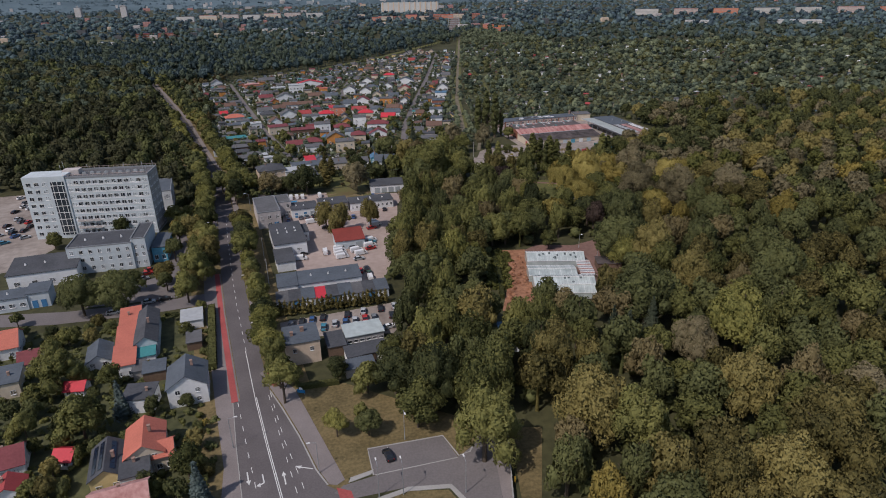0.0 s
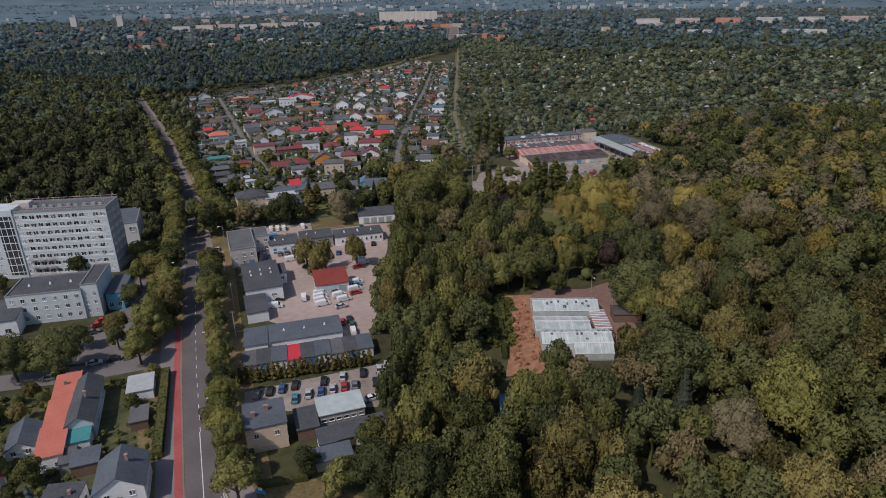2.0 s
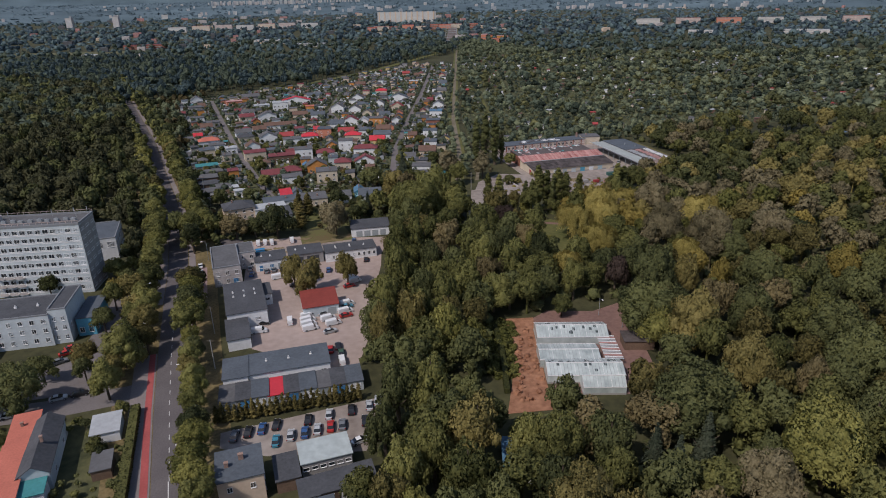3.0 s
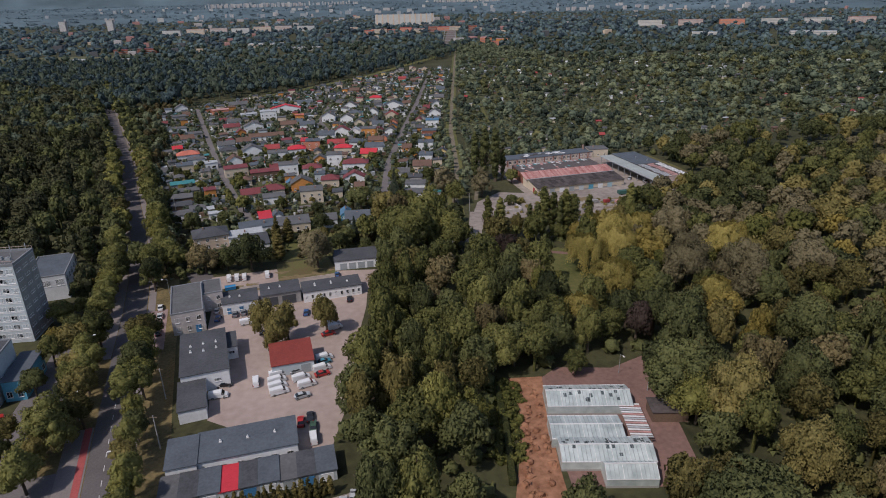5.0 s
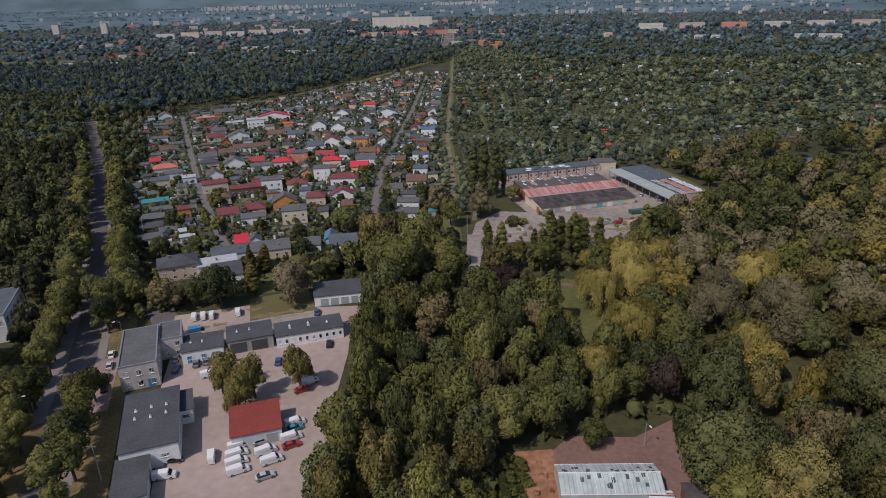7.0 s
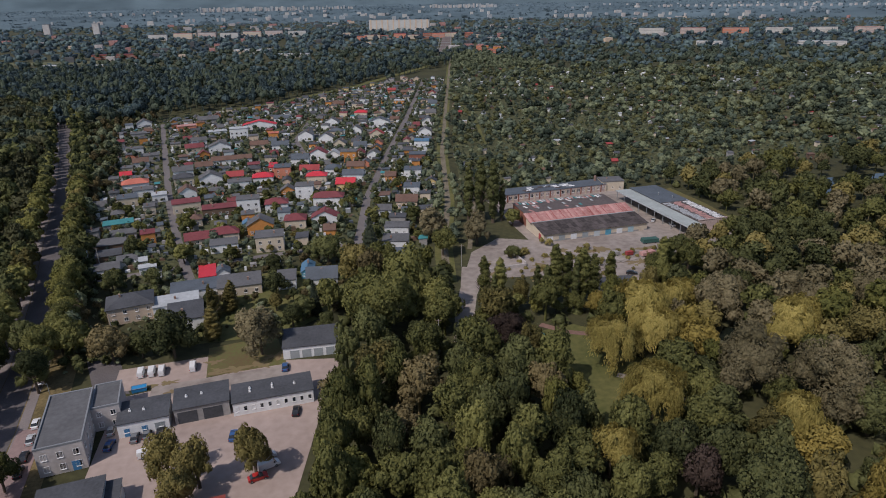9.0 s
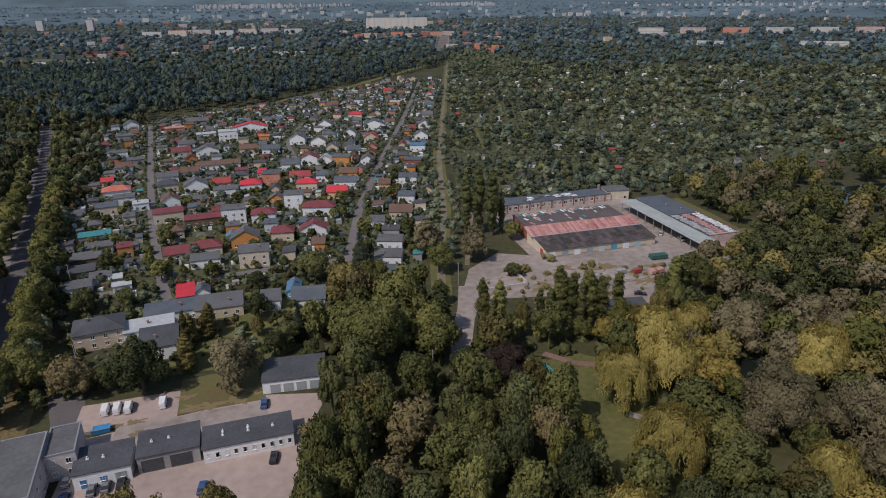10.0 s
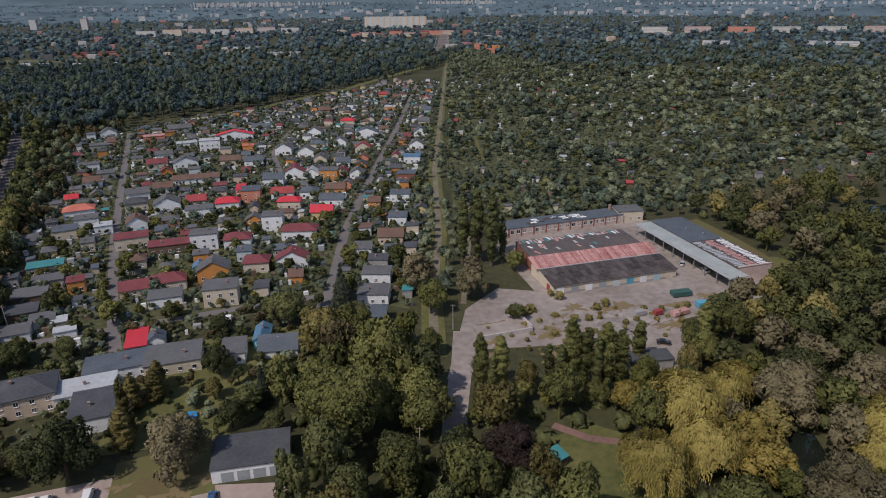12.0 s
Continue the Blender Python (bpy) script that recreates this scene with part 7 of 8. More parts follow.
for x, y in sheds[300:]:
    if rnd.random() < 0.2:
        continue
    b = far_huts[rnd.randrange(4)]
    w, d, h = rnd.uniform(1.4, 2.8), rnd.uniform(1.2, 2.2), rnd.uniform(2.2, 3.2)
    b.box(x - w, y - d, -0.2, x + w, y + d, h)
    b.add([(x - w - 0.3, y - d - 0.3, h), (x + w + 0.3, y - d - 0.3, h), (x + w + 0.3, y + d + 0.3, h), (x - w - 0.3, y + d + 0.3, h), (x - w, y, h + 0.9), (x + w, y, h + 0.9)],
          [(0, 1, 5, 4), (2, 3, 4, 5), (1, 2, 5), (3, 0, 4), (3, 2, 1, 0)])
for b, m in zip(far_huts, (R_PALE, W_WHITE, R_BROWN, R_GREY)):
    tagged(part("far_allotment_huts", b, m), "far garden huts among allotment trees", "sheds", kind="stuff")
def lush(x, y):
    """Patches of taller and of lower growth."""
    return 0.5 + noise.noise((x * 0.014, y * 0.014, 3.0)) + 0.5 * noise.noise((x * 0.05, y * 0.05, 7.0)) + max(0.0, (x - 330) / 700)


def off_path(x, y):
    return in_house(x, y, 0.2) or near_line(x, y, [(206, 560), (228, 640), (238, 700), (262, 820)], 2.5)


bushes = [p for p in scatter(ALLOT, 4.0, off_path, seed=25, tries=26) if p[1] < 640 and p[0] < 420] + [p for p in scatter(ALLOT, 6.2, off_path, seed=26, tries=26) if not (p[1] < 640 and p[0] < 420)]
for k, leaf in enumerate((L_GARDEN_DARK_HAZED, L_GARDEN_HAZED, L_GARDEN_DARK_HAZED, L_GARDEN_HAZED, L_MEADOW)):
    spots = []
    for x, y in bushes[k::5]:
        g_ = max(0.0, min(1.2, lush(x, y)))
        r = rnd.choice((1.0, 1.5, 2.1, 3.0)) * rnd.uniform(0.8, 1.2) * (0.8 + 0.75 * g_) * (1.0 if y < 640 and x < 420 else 1.3)
        spots.append((x, y, r, r * rnd.uniform(1.4, 2.1) + 0.5))
    mass("allotment_trees", spots, leaf, "fruit trees and shrubs of the allotments", category="shrubs", fine=32, lobes=2, size=0.25)
slab("allotment_ground", ALLOT, 0.02, ALLOT_SOIL, "dry grass plots of the allotments", "grass")
edge = [(x, y) for x, y in scatter([(124, 372), (150, 424), (200, 424), (272, 426), (300, 440), (290, 462), (150, 446), (160, 500), (240, 760), (330, 1010), (322, 1014), (228, 760), (152, 520), (118, 380)], 6.0, lambda x, y: off_houses(x, y, 0) or near_line(x, y, RAIL, 2.6), seed=26)]
for k, leaf in enumerate((L_GARDEN_HAZED, L_GARDEN_DARK_HAZED)):
    mass("track_side_trees", [(x, y, rnd.uniform(2.0, 3.8), rnd.uniform(4, 9)) for x, y in edge[k::2]], leaf, "bushes and trees beside the dirt track", category="shrubs", fine=60, lobes=4)
WEDGE = [(322, 1014), (420, 1000), (470, 1010), (440, 1290), (400, 1285), (350, 1110)]
mass("woodland", [(x, y, rnd.uniform(4, 6), rnd.uniform(9, 15)) for x, y in scatter(WEDGE, 9, lambda x, y: near_line(x, y, RAIL, 5), seed=28)], L_GARDEN_HAZED, "wood between the track and allotments", fine=40)
WOOD_R = [(560, 380), (900, 480), (1100, 700), (1500, 600), (1300, 150), (540, 300), (470, 420)]
mass("woodland", [(x, y, rnd.uniform(4, 7), rnd.uniform(10, 18)) for x, y in scatter(WOOD_R, 11, lambda x, y: not seen(x, y, 4), seed=27)], L_DARK, "deciduous wood beyond the pond", fine=30)

# ---------------------------------------------------------------- far country
FAR = [(-2600, 1500), (-700, 1150), (-320, 1000), (60, 1010), (300, 1200), (420, 1300), (470, 1010), (760, 900), (1060, 720), (1500, 560), (3800, 900), (4300, 4300), (-2600, 4600)]
town = random.Random(31)


def clear_of_fields(x, y):
    return not seen(x, y, 1) or near_line(x, y, [(380, 1255), (470, 1540), (560, 1830), (610, 1990)], 22) or inside(x, y, [(-300, 1290), (-185, 1250), (-140, 1330), (-290, 1352)]) or inside(x, y, [(-430, 1420), (-140, 1380), (-120, 1450), (-430, 1505)])


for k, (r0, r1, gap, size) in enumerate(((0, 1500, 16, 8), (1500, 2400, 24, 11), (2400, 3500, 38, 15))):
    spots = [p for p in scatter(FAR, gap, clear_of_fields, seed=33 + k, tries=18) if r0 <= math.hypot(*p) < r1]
    # farther rings take bluer leaves, with haze put into the colour
    for j, leaf in enumerate((L_FAR_HAZE, L_GARDEN_DARK_HAZED) if k == 0 else (L_FAR_HAZE, L_HORIZON_HAZE)):
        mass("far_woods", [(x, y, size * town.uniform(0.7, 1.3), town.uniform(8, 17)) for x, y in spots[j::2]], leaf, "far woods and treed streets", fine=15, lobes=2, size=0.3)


def far_block(x, y, w, d, h, bearing, wall, roofing, label, storeys=0):
    ob = thing("apartment_block" if storeys > 3 else "town_building", at(x, y, bearing), label, "building")
    walls, top = flat(w, d, h, fall=0.2)
    part("wall", walls, wall, ob)
    part("roof", top, roofing, ob)
    for k in range(storeys):
        part("window_band", Build().box(-w / 2 + 1, -0.1, 0, w / 2 - 1, 0.02, 0.8), TRIM if y < 1400 else W_GREY if y < 2000 else W_PALE, ob, at=pose(0, -d / 2, 1.2 + k * (h - 0.6) / storeys))
    return ob


far_block(530, 2262, 196, 14, 33, 20, W_PANEL, R_PALE, "long white eleven-storey apartment slab", 11)
for k in range(11):
    ob = thing("stair_bay", at(530 + (k - 5) * 17.2, 2262 - (k - 5) * 6.3, 20), "projecting white stair bay of the slab", "building")
    part("wall", Build().box(-2.2, -8.0, -0.3, 2.2, -7.2, 34.5), W_BEIGE, ob)
    part("roof", Build().box(-2.4, -8.2, 34.5, 2.4, -6.0, 35.2), R_GREY, ob)
for x, y, w, h, n in ((-560, 2560, 20, 36, 12), (-420, 2580, 20, 36, 12)):
    far_block(x, y, w, 16, h, 10, W_CONCRETE, R_GREY, "pale tower block in the far town", n)
for k in range(7):
    far_block(-180 + 62 * k, 2100 + 30 * (k % 3), 50, 12, 15, 12, (W_PANEL, W_BEIGE, W_PINKISH)[k % 3], (R_GREY, R_PINK, R_GREY)[k % 3], "pale four-storey block in the far town", 4)
for k in range(8):
    far_block(1080 + 95 * k, 1680 - 46 * k, 62, 12, 15, 28, (W_PANEL, W_PINKISH, W_SALMON, W_PANEL)[k % 4], (R_GREY, R_PINK, R_GREY, R_GREY)[k % 4], "pale apartment block in the far town", 4)
far_block(1130, 1180, 90, 16, 8, 40, W_PANEL, R_PALE, "long white warehouse beyond allotments", 2)
far_block(960, 1290, 50, 14, 7, 40, W_PANEL, R_PALE, "long white warehouse beyond allotments", 2)
far_block(-187, 1490, 80, 16, 8, 10, W_BRICK, R_WINE, "long red brick barracks with a red roof", 2)
far_block(-245, 1325, 50, 14, 5, 30, W_PANEL, R_PALE, "low white shed in a field", 1)
far_block(-160, 1300, 70, 12, 5, 10, W_CREAM, R_PALE, "low pale shed at the field edge", 1)
far_block(60, 1500, 70, 20, 8, 20, W_PANEL, R_PALE, "low pale industrial hall", 2)
far_block(130, 1380, 60, 14, 6, 20, W_PANEL, R_PALE, "low pale industrial hall", 2)
for k in range(9):
    far_block(330 + 34 * k, 1800 + town.uniform(-40, 60), town.uniform(22, 46), 12, town.uniform(8, 13), 20, (W_SALMON, W_CREAM, W_BRICK)[k % 3], (R_RED, R_PINK, R_ORANGE)[k % 3], "red-roofed far town house", 3)
for k in range(5):
    far_block(478 + 18 * (k % 3), 1270 + 22 * k, 14, 12, 9 + 3 * (k % 2), 20, (W_SALMON, W_ORANGE, W_CREAM)[k % 3], (R_ORANGE, R_PINK)[k % 2], "orange-red house by the railway", 2)
dots = [Build() for _ in range(4)]
for _ in range(210):
    y = town.uniform(1350, 3400)
    x = town.uniform(-0.55 * y, 1.25 * y) if town.random() < 0.8 else town.gauss(0.1 * y, 0.2 * y)
    b = dots[town.choice((0, 1, 2, 3, 3))]
    w, d, h = town.uniform(4, 11) * (1.4 if y > 2600 else 1), town.uniform(4, 7), town.choice((6, 7, 8, 9, 12))
    b.box(x - w, y - d, -0.2, x + w, y + d, h)
for b, m in zip(dots, (W_CONCRETE, R_PINK, W_BEIGE, R_GREY)):
    tagged(part("far_town", b, m), "scattered pale buildings of the far town", "buildings", kind="stuff")
# far land that rises gently towards the horizon and closes the view, with its woods and towns


def rise(r):
    """Height of the far land, and the size of things on it, at a distance from the start."""
    reach = 3300 + max(0.0, r - 3300) * 6.9
    return 97 * (1 - r / reach), r / reach


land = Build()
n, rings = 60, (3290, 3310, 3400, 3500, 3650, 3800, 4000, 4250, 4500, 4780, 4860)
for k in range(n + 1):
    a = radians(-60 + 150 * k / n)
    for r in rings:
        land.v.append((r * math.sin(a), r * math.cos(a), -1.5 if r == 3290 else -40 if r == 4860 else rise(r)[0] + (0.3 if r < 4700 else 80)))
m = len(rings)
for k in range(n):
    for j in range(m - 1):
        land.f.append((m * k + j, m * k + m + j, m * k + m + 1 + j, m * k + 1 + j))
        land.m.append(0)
# blue-grey base colour carries the haze that lies over far land
tagged(part("backdrop", land, mat("haze tinted far plain", (0.072, 0.112, 0.132), 0.95, 0.3, 0.006, 0.002, second=(0.128, 0.184, 0.210))), "far wooded land rising to the horizon", "land", kind="structure")
# horizon woods, their haze painted in as blue leaf colour
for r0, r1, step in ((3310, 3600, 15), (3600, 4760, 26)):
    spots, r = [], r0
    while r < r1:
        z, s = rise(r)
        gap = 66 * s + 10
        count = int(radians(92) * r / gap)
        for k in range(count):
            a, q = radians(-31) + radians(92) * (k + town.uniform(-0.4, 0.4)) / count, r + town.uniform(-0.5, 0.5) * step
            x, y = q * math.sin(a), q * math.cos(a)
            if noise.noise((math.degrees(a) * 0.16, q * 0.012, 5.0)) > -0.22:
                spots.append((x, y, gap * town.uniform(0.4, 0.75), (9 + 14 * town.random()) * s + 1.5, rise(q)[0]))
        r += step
    mass("horizon_woods", spots, L_HORIZON_HAZE, "woods on the plain towards the horizon", fine=8, lobes=1)
dots = [Build() for _ in range(3)]


def far_box(k, degrees, r, w, h):
    z, s = rise(r)
    x, y = r * math.sin(radians(degrees)), r * math.cos(radians(degrees))
    dots[k].box(x - w * s, y - 5, z - 3, x + w * s, y + 5, z + h * s)


for _ in range(150):
    far_box(town.randrange(3), town.choice((town.uniform(-27, 57), town.gauss(1, 6), town.gauss(20, 12), town.gauss(43, 10))), town.choice((3330, 3380, 3460, 3560, 3700, 3950)) + town.uniform(-8, 8), town.uniform(3, 15), town.choice((13, 15, 17)))
# rows of tower blocks far out
for a0, a1, n, r, tall in ((-2.6, 5.2, 44, 3860, 46), (5.4, 9.4, 16, 3950, 40), (15.6, 21.0, 26, 3880, 40), (-10.0, -5.0, 7, 3700, 22), (33.0, 49.0, 30, 3720, 21)):
    for k in range(n):
        far_box(k % 3, a0 + (a1 - a0) * (k + town.uniform(-0.3, 0.3)) / n, r + town.uniform(-15, 15), town.uniform(5, 13), tall * town.uniform(0.55, 1.05))
for b, m in zip(dots, (W_PANEL, R_PALE, W_CONCRETE)):
    tagged(part("horizon_town", b, m), "pale blocks of towns on the horizon", "buildings", kind="stuff")

# ---------------------------------------------------------------- vehicles
PAINTS = {"white": (0.7, 0.71, 0.71), "black": (0.02, 0.02, 0.022), "grey": (0.16, 0.17, 0.18), "silver": (0.42, 0.44, 0.45), "red": (0.42, 0.03, 0.025), "blue": (0.04, 0.1, 0.24), "teal": (0.05, 0.22, 0.3), "green": (0.05, 0.1, 0.06)}
CAR_GLASS = mat("tinted car glass", (0.02, 0.024, 0.028), 0.1, 0.2, spec=0.6)
HEADLIGHT = mat("headlight lens", (0.6, 0.62, 0.62), 0.2, 0.1, spec=0.6)
TAIL = mat("tail light lens", (0.35, 0.01, 0.01), 0.3, 0.1, spec=0.5)
TEMPLATES = {}


def loft(profile, half, tuck, slot=0):
    """Body from a side profile of (y, z): full width below, drawn in by tuck above half its height."""
    b = Build()
    n = len(profile)
    top = max(z for _, z in profile)
    vs = []
    for s in (-1, 1):
        for y, z in profile:
            vs.append((s * (half - tuck * max(0, (z / top - 0.5) * 2) - (0.12 if abs(y) > 2.05 else 0)), y, z))
    fs = [(k, (k + 1) % n, n + (k + 1) % n, n + k) for k in range(n)]
    return b.add(vs, fs + [tuple(reversed(range(n))), tuple(range(n, 2 * n))], slot)


WHEEL = Build().tube((-0.1, 0, 0), (0.1, 0, 0), 0.31, 0.31, 12).mesh("tyre", TYRE)
RIM = Build().tube((-0.11, 0, 0), (0.11, 0, 0), 0.18, 0.18, 8).mesh("rim", FRAME_G)


def vehicle(kind, colour):
    """Template of a car or van: body, glazing, wheels, lights."""
    paint = mat(colour + " car paint", PAINTS[colour], 0.3, 0.06, 2.0, spec=0.5)
    van = kind == "van"
    L = 2.5 if van else 2.15
    ob = thing("van" if van else "car", at(0, 0), "white delivery van parked on gravel" if van else f"{colour} car parked on paving", "van" if van else "car")
    if van:
        body = [(-L, 0.3), (-L, 1.5), (-L + 0.1, 1.95), (0.9, 1.98), (1.6, 1.2), (2.3, 0.95), (L, 0.7), (L, 0.3)]
        glass = [(0.85, 1.3), (1.02, 1.88), (1.62, 1.26), (1.5, 1.2)]
    else:
        body = [(-L, 0.28), (-L, 0.82), (-1.9, 0.92), (-1.1, 0.95), (1.0, 0.95), (1.95, 0.78), (L, 0.6), (L, 0.28)]
        glass = [(-1.75, 0.9), (-1.15, 1.4), (0.2, 1.44), (1.15, 0.92)]
    part("body", loft(body, 0.94 if van else 0.88, 0.14 if van else 0.06), paint, ob)
    part("glazing", loft(glass, 0.95 if van else 0.8, 0.14), CAR_GLASS, ob)
    if not van:
        part("roof", Build().add([(-0.6, -1.05, 1.42), (0.6, -1.05, 1.42), (0.62, 0.15, 1.46), (-0.62, 0.15, 1.46), (-0.66, -1.1, 1.38), (0.66, -1.1, 1.38), (0.68, 0.22, 1.41), (-0.68, 0.22, 1.41)],
                                 [(0, 1, 2, 3), (4, 5, 1, 0), (5, 6, 2, 1), (6, 7, 3, 2), (7, 4, 0, 3)]), paint, ob)
    for sx in (-1, 1):
        for sy in (-1.45, 1.45):
            w = part("wheel", WHEEL, None, ob, at=pose(sx * 0.84, sy, 0.31))
            part("rim", RIM, None, w)
        part("headlight", Build().box(-0.16, -0.05, -0.07, 0.16, 0.03, 0.07), HEADLIGHT, ob, at=pose(sx * 0.58, L + 0.0, 0.62))
        part("tail_light", Build().box(-0.1, -0.03, -0.12, 0.1, 0.05, 0.12), TAIL, ob, at=pose(sx * 0.7, -L, 0.8))
    return ob


def park(kind, colour, x, y, bearing, group, z=0.06, label=""):
    key = (kind, colour)
    if key not in TEMPLATES:
        ob = TEMPLATES[key] = vehicle(kind, colour)
        ob.matrix_basis = at(x, y, bearing, z)
    else:
        ob = copy_thing(TEMPLATES[key], at(x, y, bearing, z))
    return tagged(ob, label, group=group)


def row(kind, group, *spots):
    for colour, x, y, bearing in spots:
        park(kind, colour, x, y, bearing, group)


row("van", "vans in the yard", ("white", 21.0, 235.0, 0), ("white", 27.0, 236.8, 78), ("white", 26.6, 233.9, 78), ("white", 26.6, 231.1, 78), ("white", 26.9, 228.2, 80), ("white", 33.0, 233.0, 76), ("white", 34.2, 229.4, 78),
    ("white", 39.0, 236.2, 80), ("white", 40.2, 241.6, 80), ("white", 45.4, 258.6, 70), ("white", 44.8, 261.6, 70), ("white", 11.4, 231.4, 94), ("white", 12.4, 308.6, 0), ("white", 15.2, 308.4, 0), ("white", 17.9, 308.0, 0), ("white", 26.2, 307.6, 0), ("white", 33.8, 206.4, 0), ("white", 19.0, 271.0, 80))
row("car", "cars in the yard", ("red", 43.0, 255.4, 80), ("silver", 32.2, 237.0, 78), ("teal", 39.9, 239.6, 80), ("silver", 32.6, 224.6, 80), ("red", 38.8, 233.4, 80), ("black", 12.6, 236.4, 95), ("red", 31.4, 213.6, 5), ("black", 33.8, 214.8, 5), ("green", 34.2, 210.8, 5),
    ("black", 24.6, 262.0, 90), ("black", 52.8, 277.4, 10), ("grey", 14.9, 278.4, 0), ("grey", 17.6, 278.8, 0), ("black", 20.6, 278.8, 0), ("silver", 9.0, 283.0, 0), ("blue", 9.6, 277.0, 10), ("blue", 37.6, 272.0, 8), ("blue", 51.4, 299.4, 5))
row("car", "cars in the lot", ("grey", 4.8, 181.0, 12), ("black", 8.0, 181.6, 10), ("blue", 11.2, 181.9, 10), ("black", 14.6, 182.4, 12), ("teal", 14.2, 176.2, 8), ("silver", 17.7, 177.3, 8), ("black", 22.2, 182.0, 10), ("blue", 21.0, 177.3, 8), ("silver", 24.0, 177.6, 8), ("silver", 27.4, 182.6, 10),
    ("red", 27.2, 177.8, 8), ("grey", 30.0, 177.6, 8), ("black", 33.0, 182.8, 8), ("black", 35.6, 177.4, 8), ("silver", 37.6, 183.2, 8), ("silver", 40.0, 184.6, 14), ("red", 42.0, 182.6, 60), ("white", 33.2, 170.4, 75), ("white", 43.6, 185.6, 20))
row("car", "street cars", ("white", -9.6, 291.6, -5), ("silver", -9.0, 285.0, -5), ("black", -8.6, 278.4, -5), ("black", -8.2, 273.0, -5), ("silver", -40.0, 211.0, 80), ("black", -35.0, 211.5, 80), ("silver", -50.0, 206.4, 85))
row("car", "hospital cars", ("red", -43.6, 235.6, 70), ("grey", -44.4, 231.0, 70), ("red", -42.8, 238.6, 70), ("teal", -105.2, 286.6, 60), ("black", -105.6, 299.0, 20), ("white", -112.0, 337.6, 30), ("white", -105.4, 340.0, 30), ("white", -97.0, 314.8, 70), ("black", -113.4, 329.8, 30),
    ("black", -100.4, 305.6, 20), ("white", -117.6, 353.0, 40), ("black", -110.8, 309.2, 20), ("silver", -104.0, 326.0, 30), ("grey", -100.0, 332.0, 30), ("white", -108.4, 333.4, 30), ("silver", -109.0, 318.0, 20), ("grey", -106.6, 314.0, 20), ("red", -103.0, 312.0, 20), ("white", -108.0, 303.4, 20), ("blue", -103.2, 294.0, 30),
    ("silver", -110.4, 296.8, 60), ("white", -110.0, 290.6, 60), ("black", -108.6, 283.6, 60), ("grey", -113.0, 344.0, 30), ("silver", -104.6, 346.4, 40), ("white", -99.0, 322.0, 70), ("black", -101.6, 300.4, 20), ("silver", -98.6, 291.0, 60))
park("car", "black", 21.8, 114.6, -8, "", label="black car alone in the parking bay")
park("car", "white", 226.5, 368.0, 10, "works cars")
park("car", "silver", 222.0, 376.0, 40, "works cars")
park("car", "black", 180.0, 326.5, 120, "works cars")
park("car", "silver", 164.5, 325.5, 140, "works cars")

# ---------------------------------------------------------------- row of thujas, hedges, thicket
for k in range(25):
    tree("thuja", 0.6 + 1.46 * k, 187.8 - 0.03 * k + 0.2 * math.sin(k * 1.7), 1.0 + 0.12 * math.sin(k * 2.3), 5.6 + 0.6 * math.sin(k * 1.3), fine=1, group="thuja row")


def hedge(line, width, height, label):
    """Clipped hedge: a solid body under a skin of leaves, along a line."""
    pts, nor = [], []
    body = Build()
    for (x0, y0), (x1, y1) in zip(line, line[1:]):
        n = math.hypot(x1 - x0, y1 - y0)
        ux, uy = (x1 - x0) / n, (y1 - y0) / n
        w = width / 2 - 0.1
        body.add([(x0 + uy * s * w, y0 - ux * s * w, z) for s in (-1, 1) for z in (0, height - 0.1)] + [(x1 + uy * s * w, y1 - ux * s * w, z) for s in (-1, 1) for z in (0, height - 0.1)],
                 [(0, 4, 5, 1), (2, 3, 7, 6), (1, 5, 7, 3), (0, 1, 3, 2), (4, 6, 7, 5)])
        m = int(n * (width + 2 * height) * 5)
        t, q = rng.uniform(0, n, m), rng.uniform(-width / 2 - height, width / 2 + height, m)
        side = np.clip(q, -width / 2, width / 2)
        z = height - np.maximum(0, np.abs(q) - width / 2)
        pts.append(np.column_stack([x0 + ux * t + uy * side, y0 + uy * t - ux * side, z]))
        up = (np.abs(q) <= width / 2).astype(float)
        nor.append(unit(np.column_stack([uy * np.sign(q) * (1 - up), -ux * np.sign(q) * (1 - up), up]) + 0.5 * rng.normal(size=(m, 3))))
    ob = thing("hedge", at(0, 0), label, "hedge")
    part("body", body, L_HEDGE, ob)
    part("foliage", joined("foliage", [leaf_quads(np.concatenate(pts), np.concatenate(nor), 0.2)], L_HEDGE), None, ob)


hedge([(-19.4, 199.5), (-17.3, 162.5)], 2.2, 2.2, "long clipped green hedge beside the road")
hedge([(4.4, 146.6), (15.0, 146.0)], 1.6, 1.4, "low clipped hedge behind the grass")
hedge([(3.2, 158.0), (4.4, 147.4)], 1.2, 1.8, "narrow clipped hedge beside the house")
hedge([(83.0, 216.0), (78.5, 196.0), (73.0, 178.0)], 1.6, 1.6, "green hedge bank above the soil")
mass("bramble_thicket", [(x, y, rnd.uniform(1.6, 2.4), rnd.uniform(1.6, 3.0)) for x, y in scatter([(80, 215), (88, 213), (85, 202), (78, 184), (71, 186), (76, 200)], 1.7, lambda x, y: False, seed=41)], L_LIGHT, "bright green bramble thicket beside the soil", category="shrubs", fine=120, lobes=6, size=0.14)
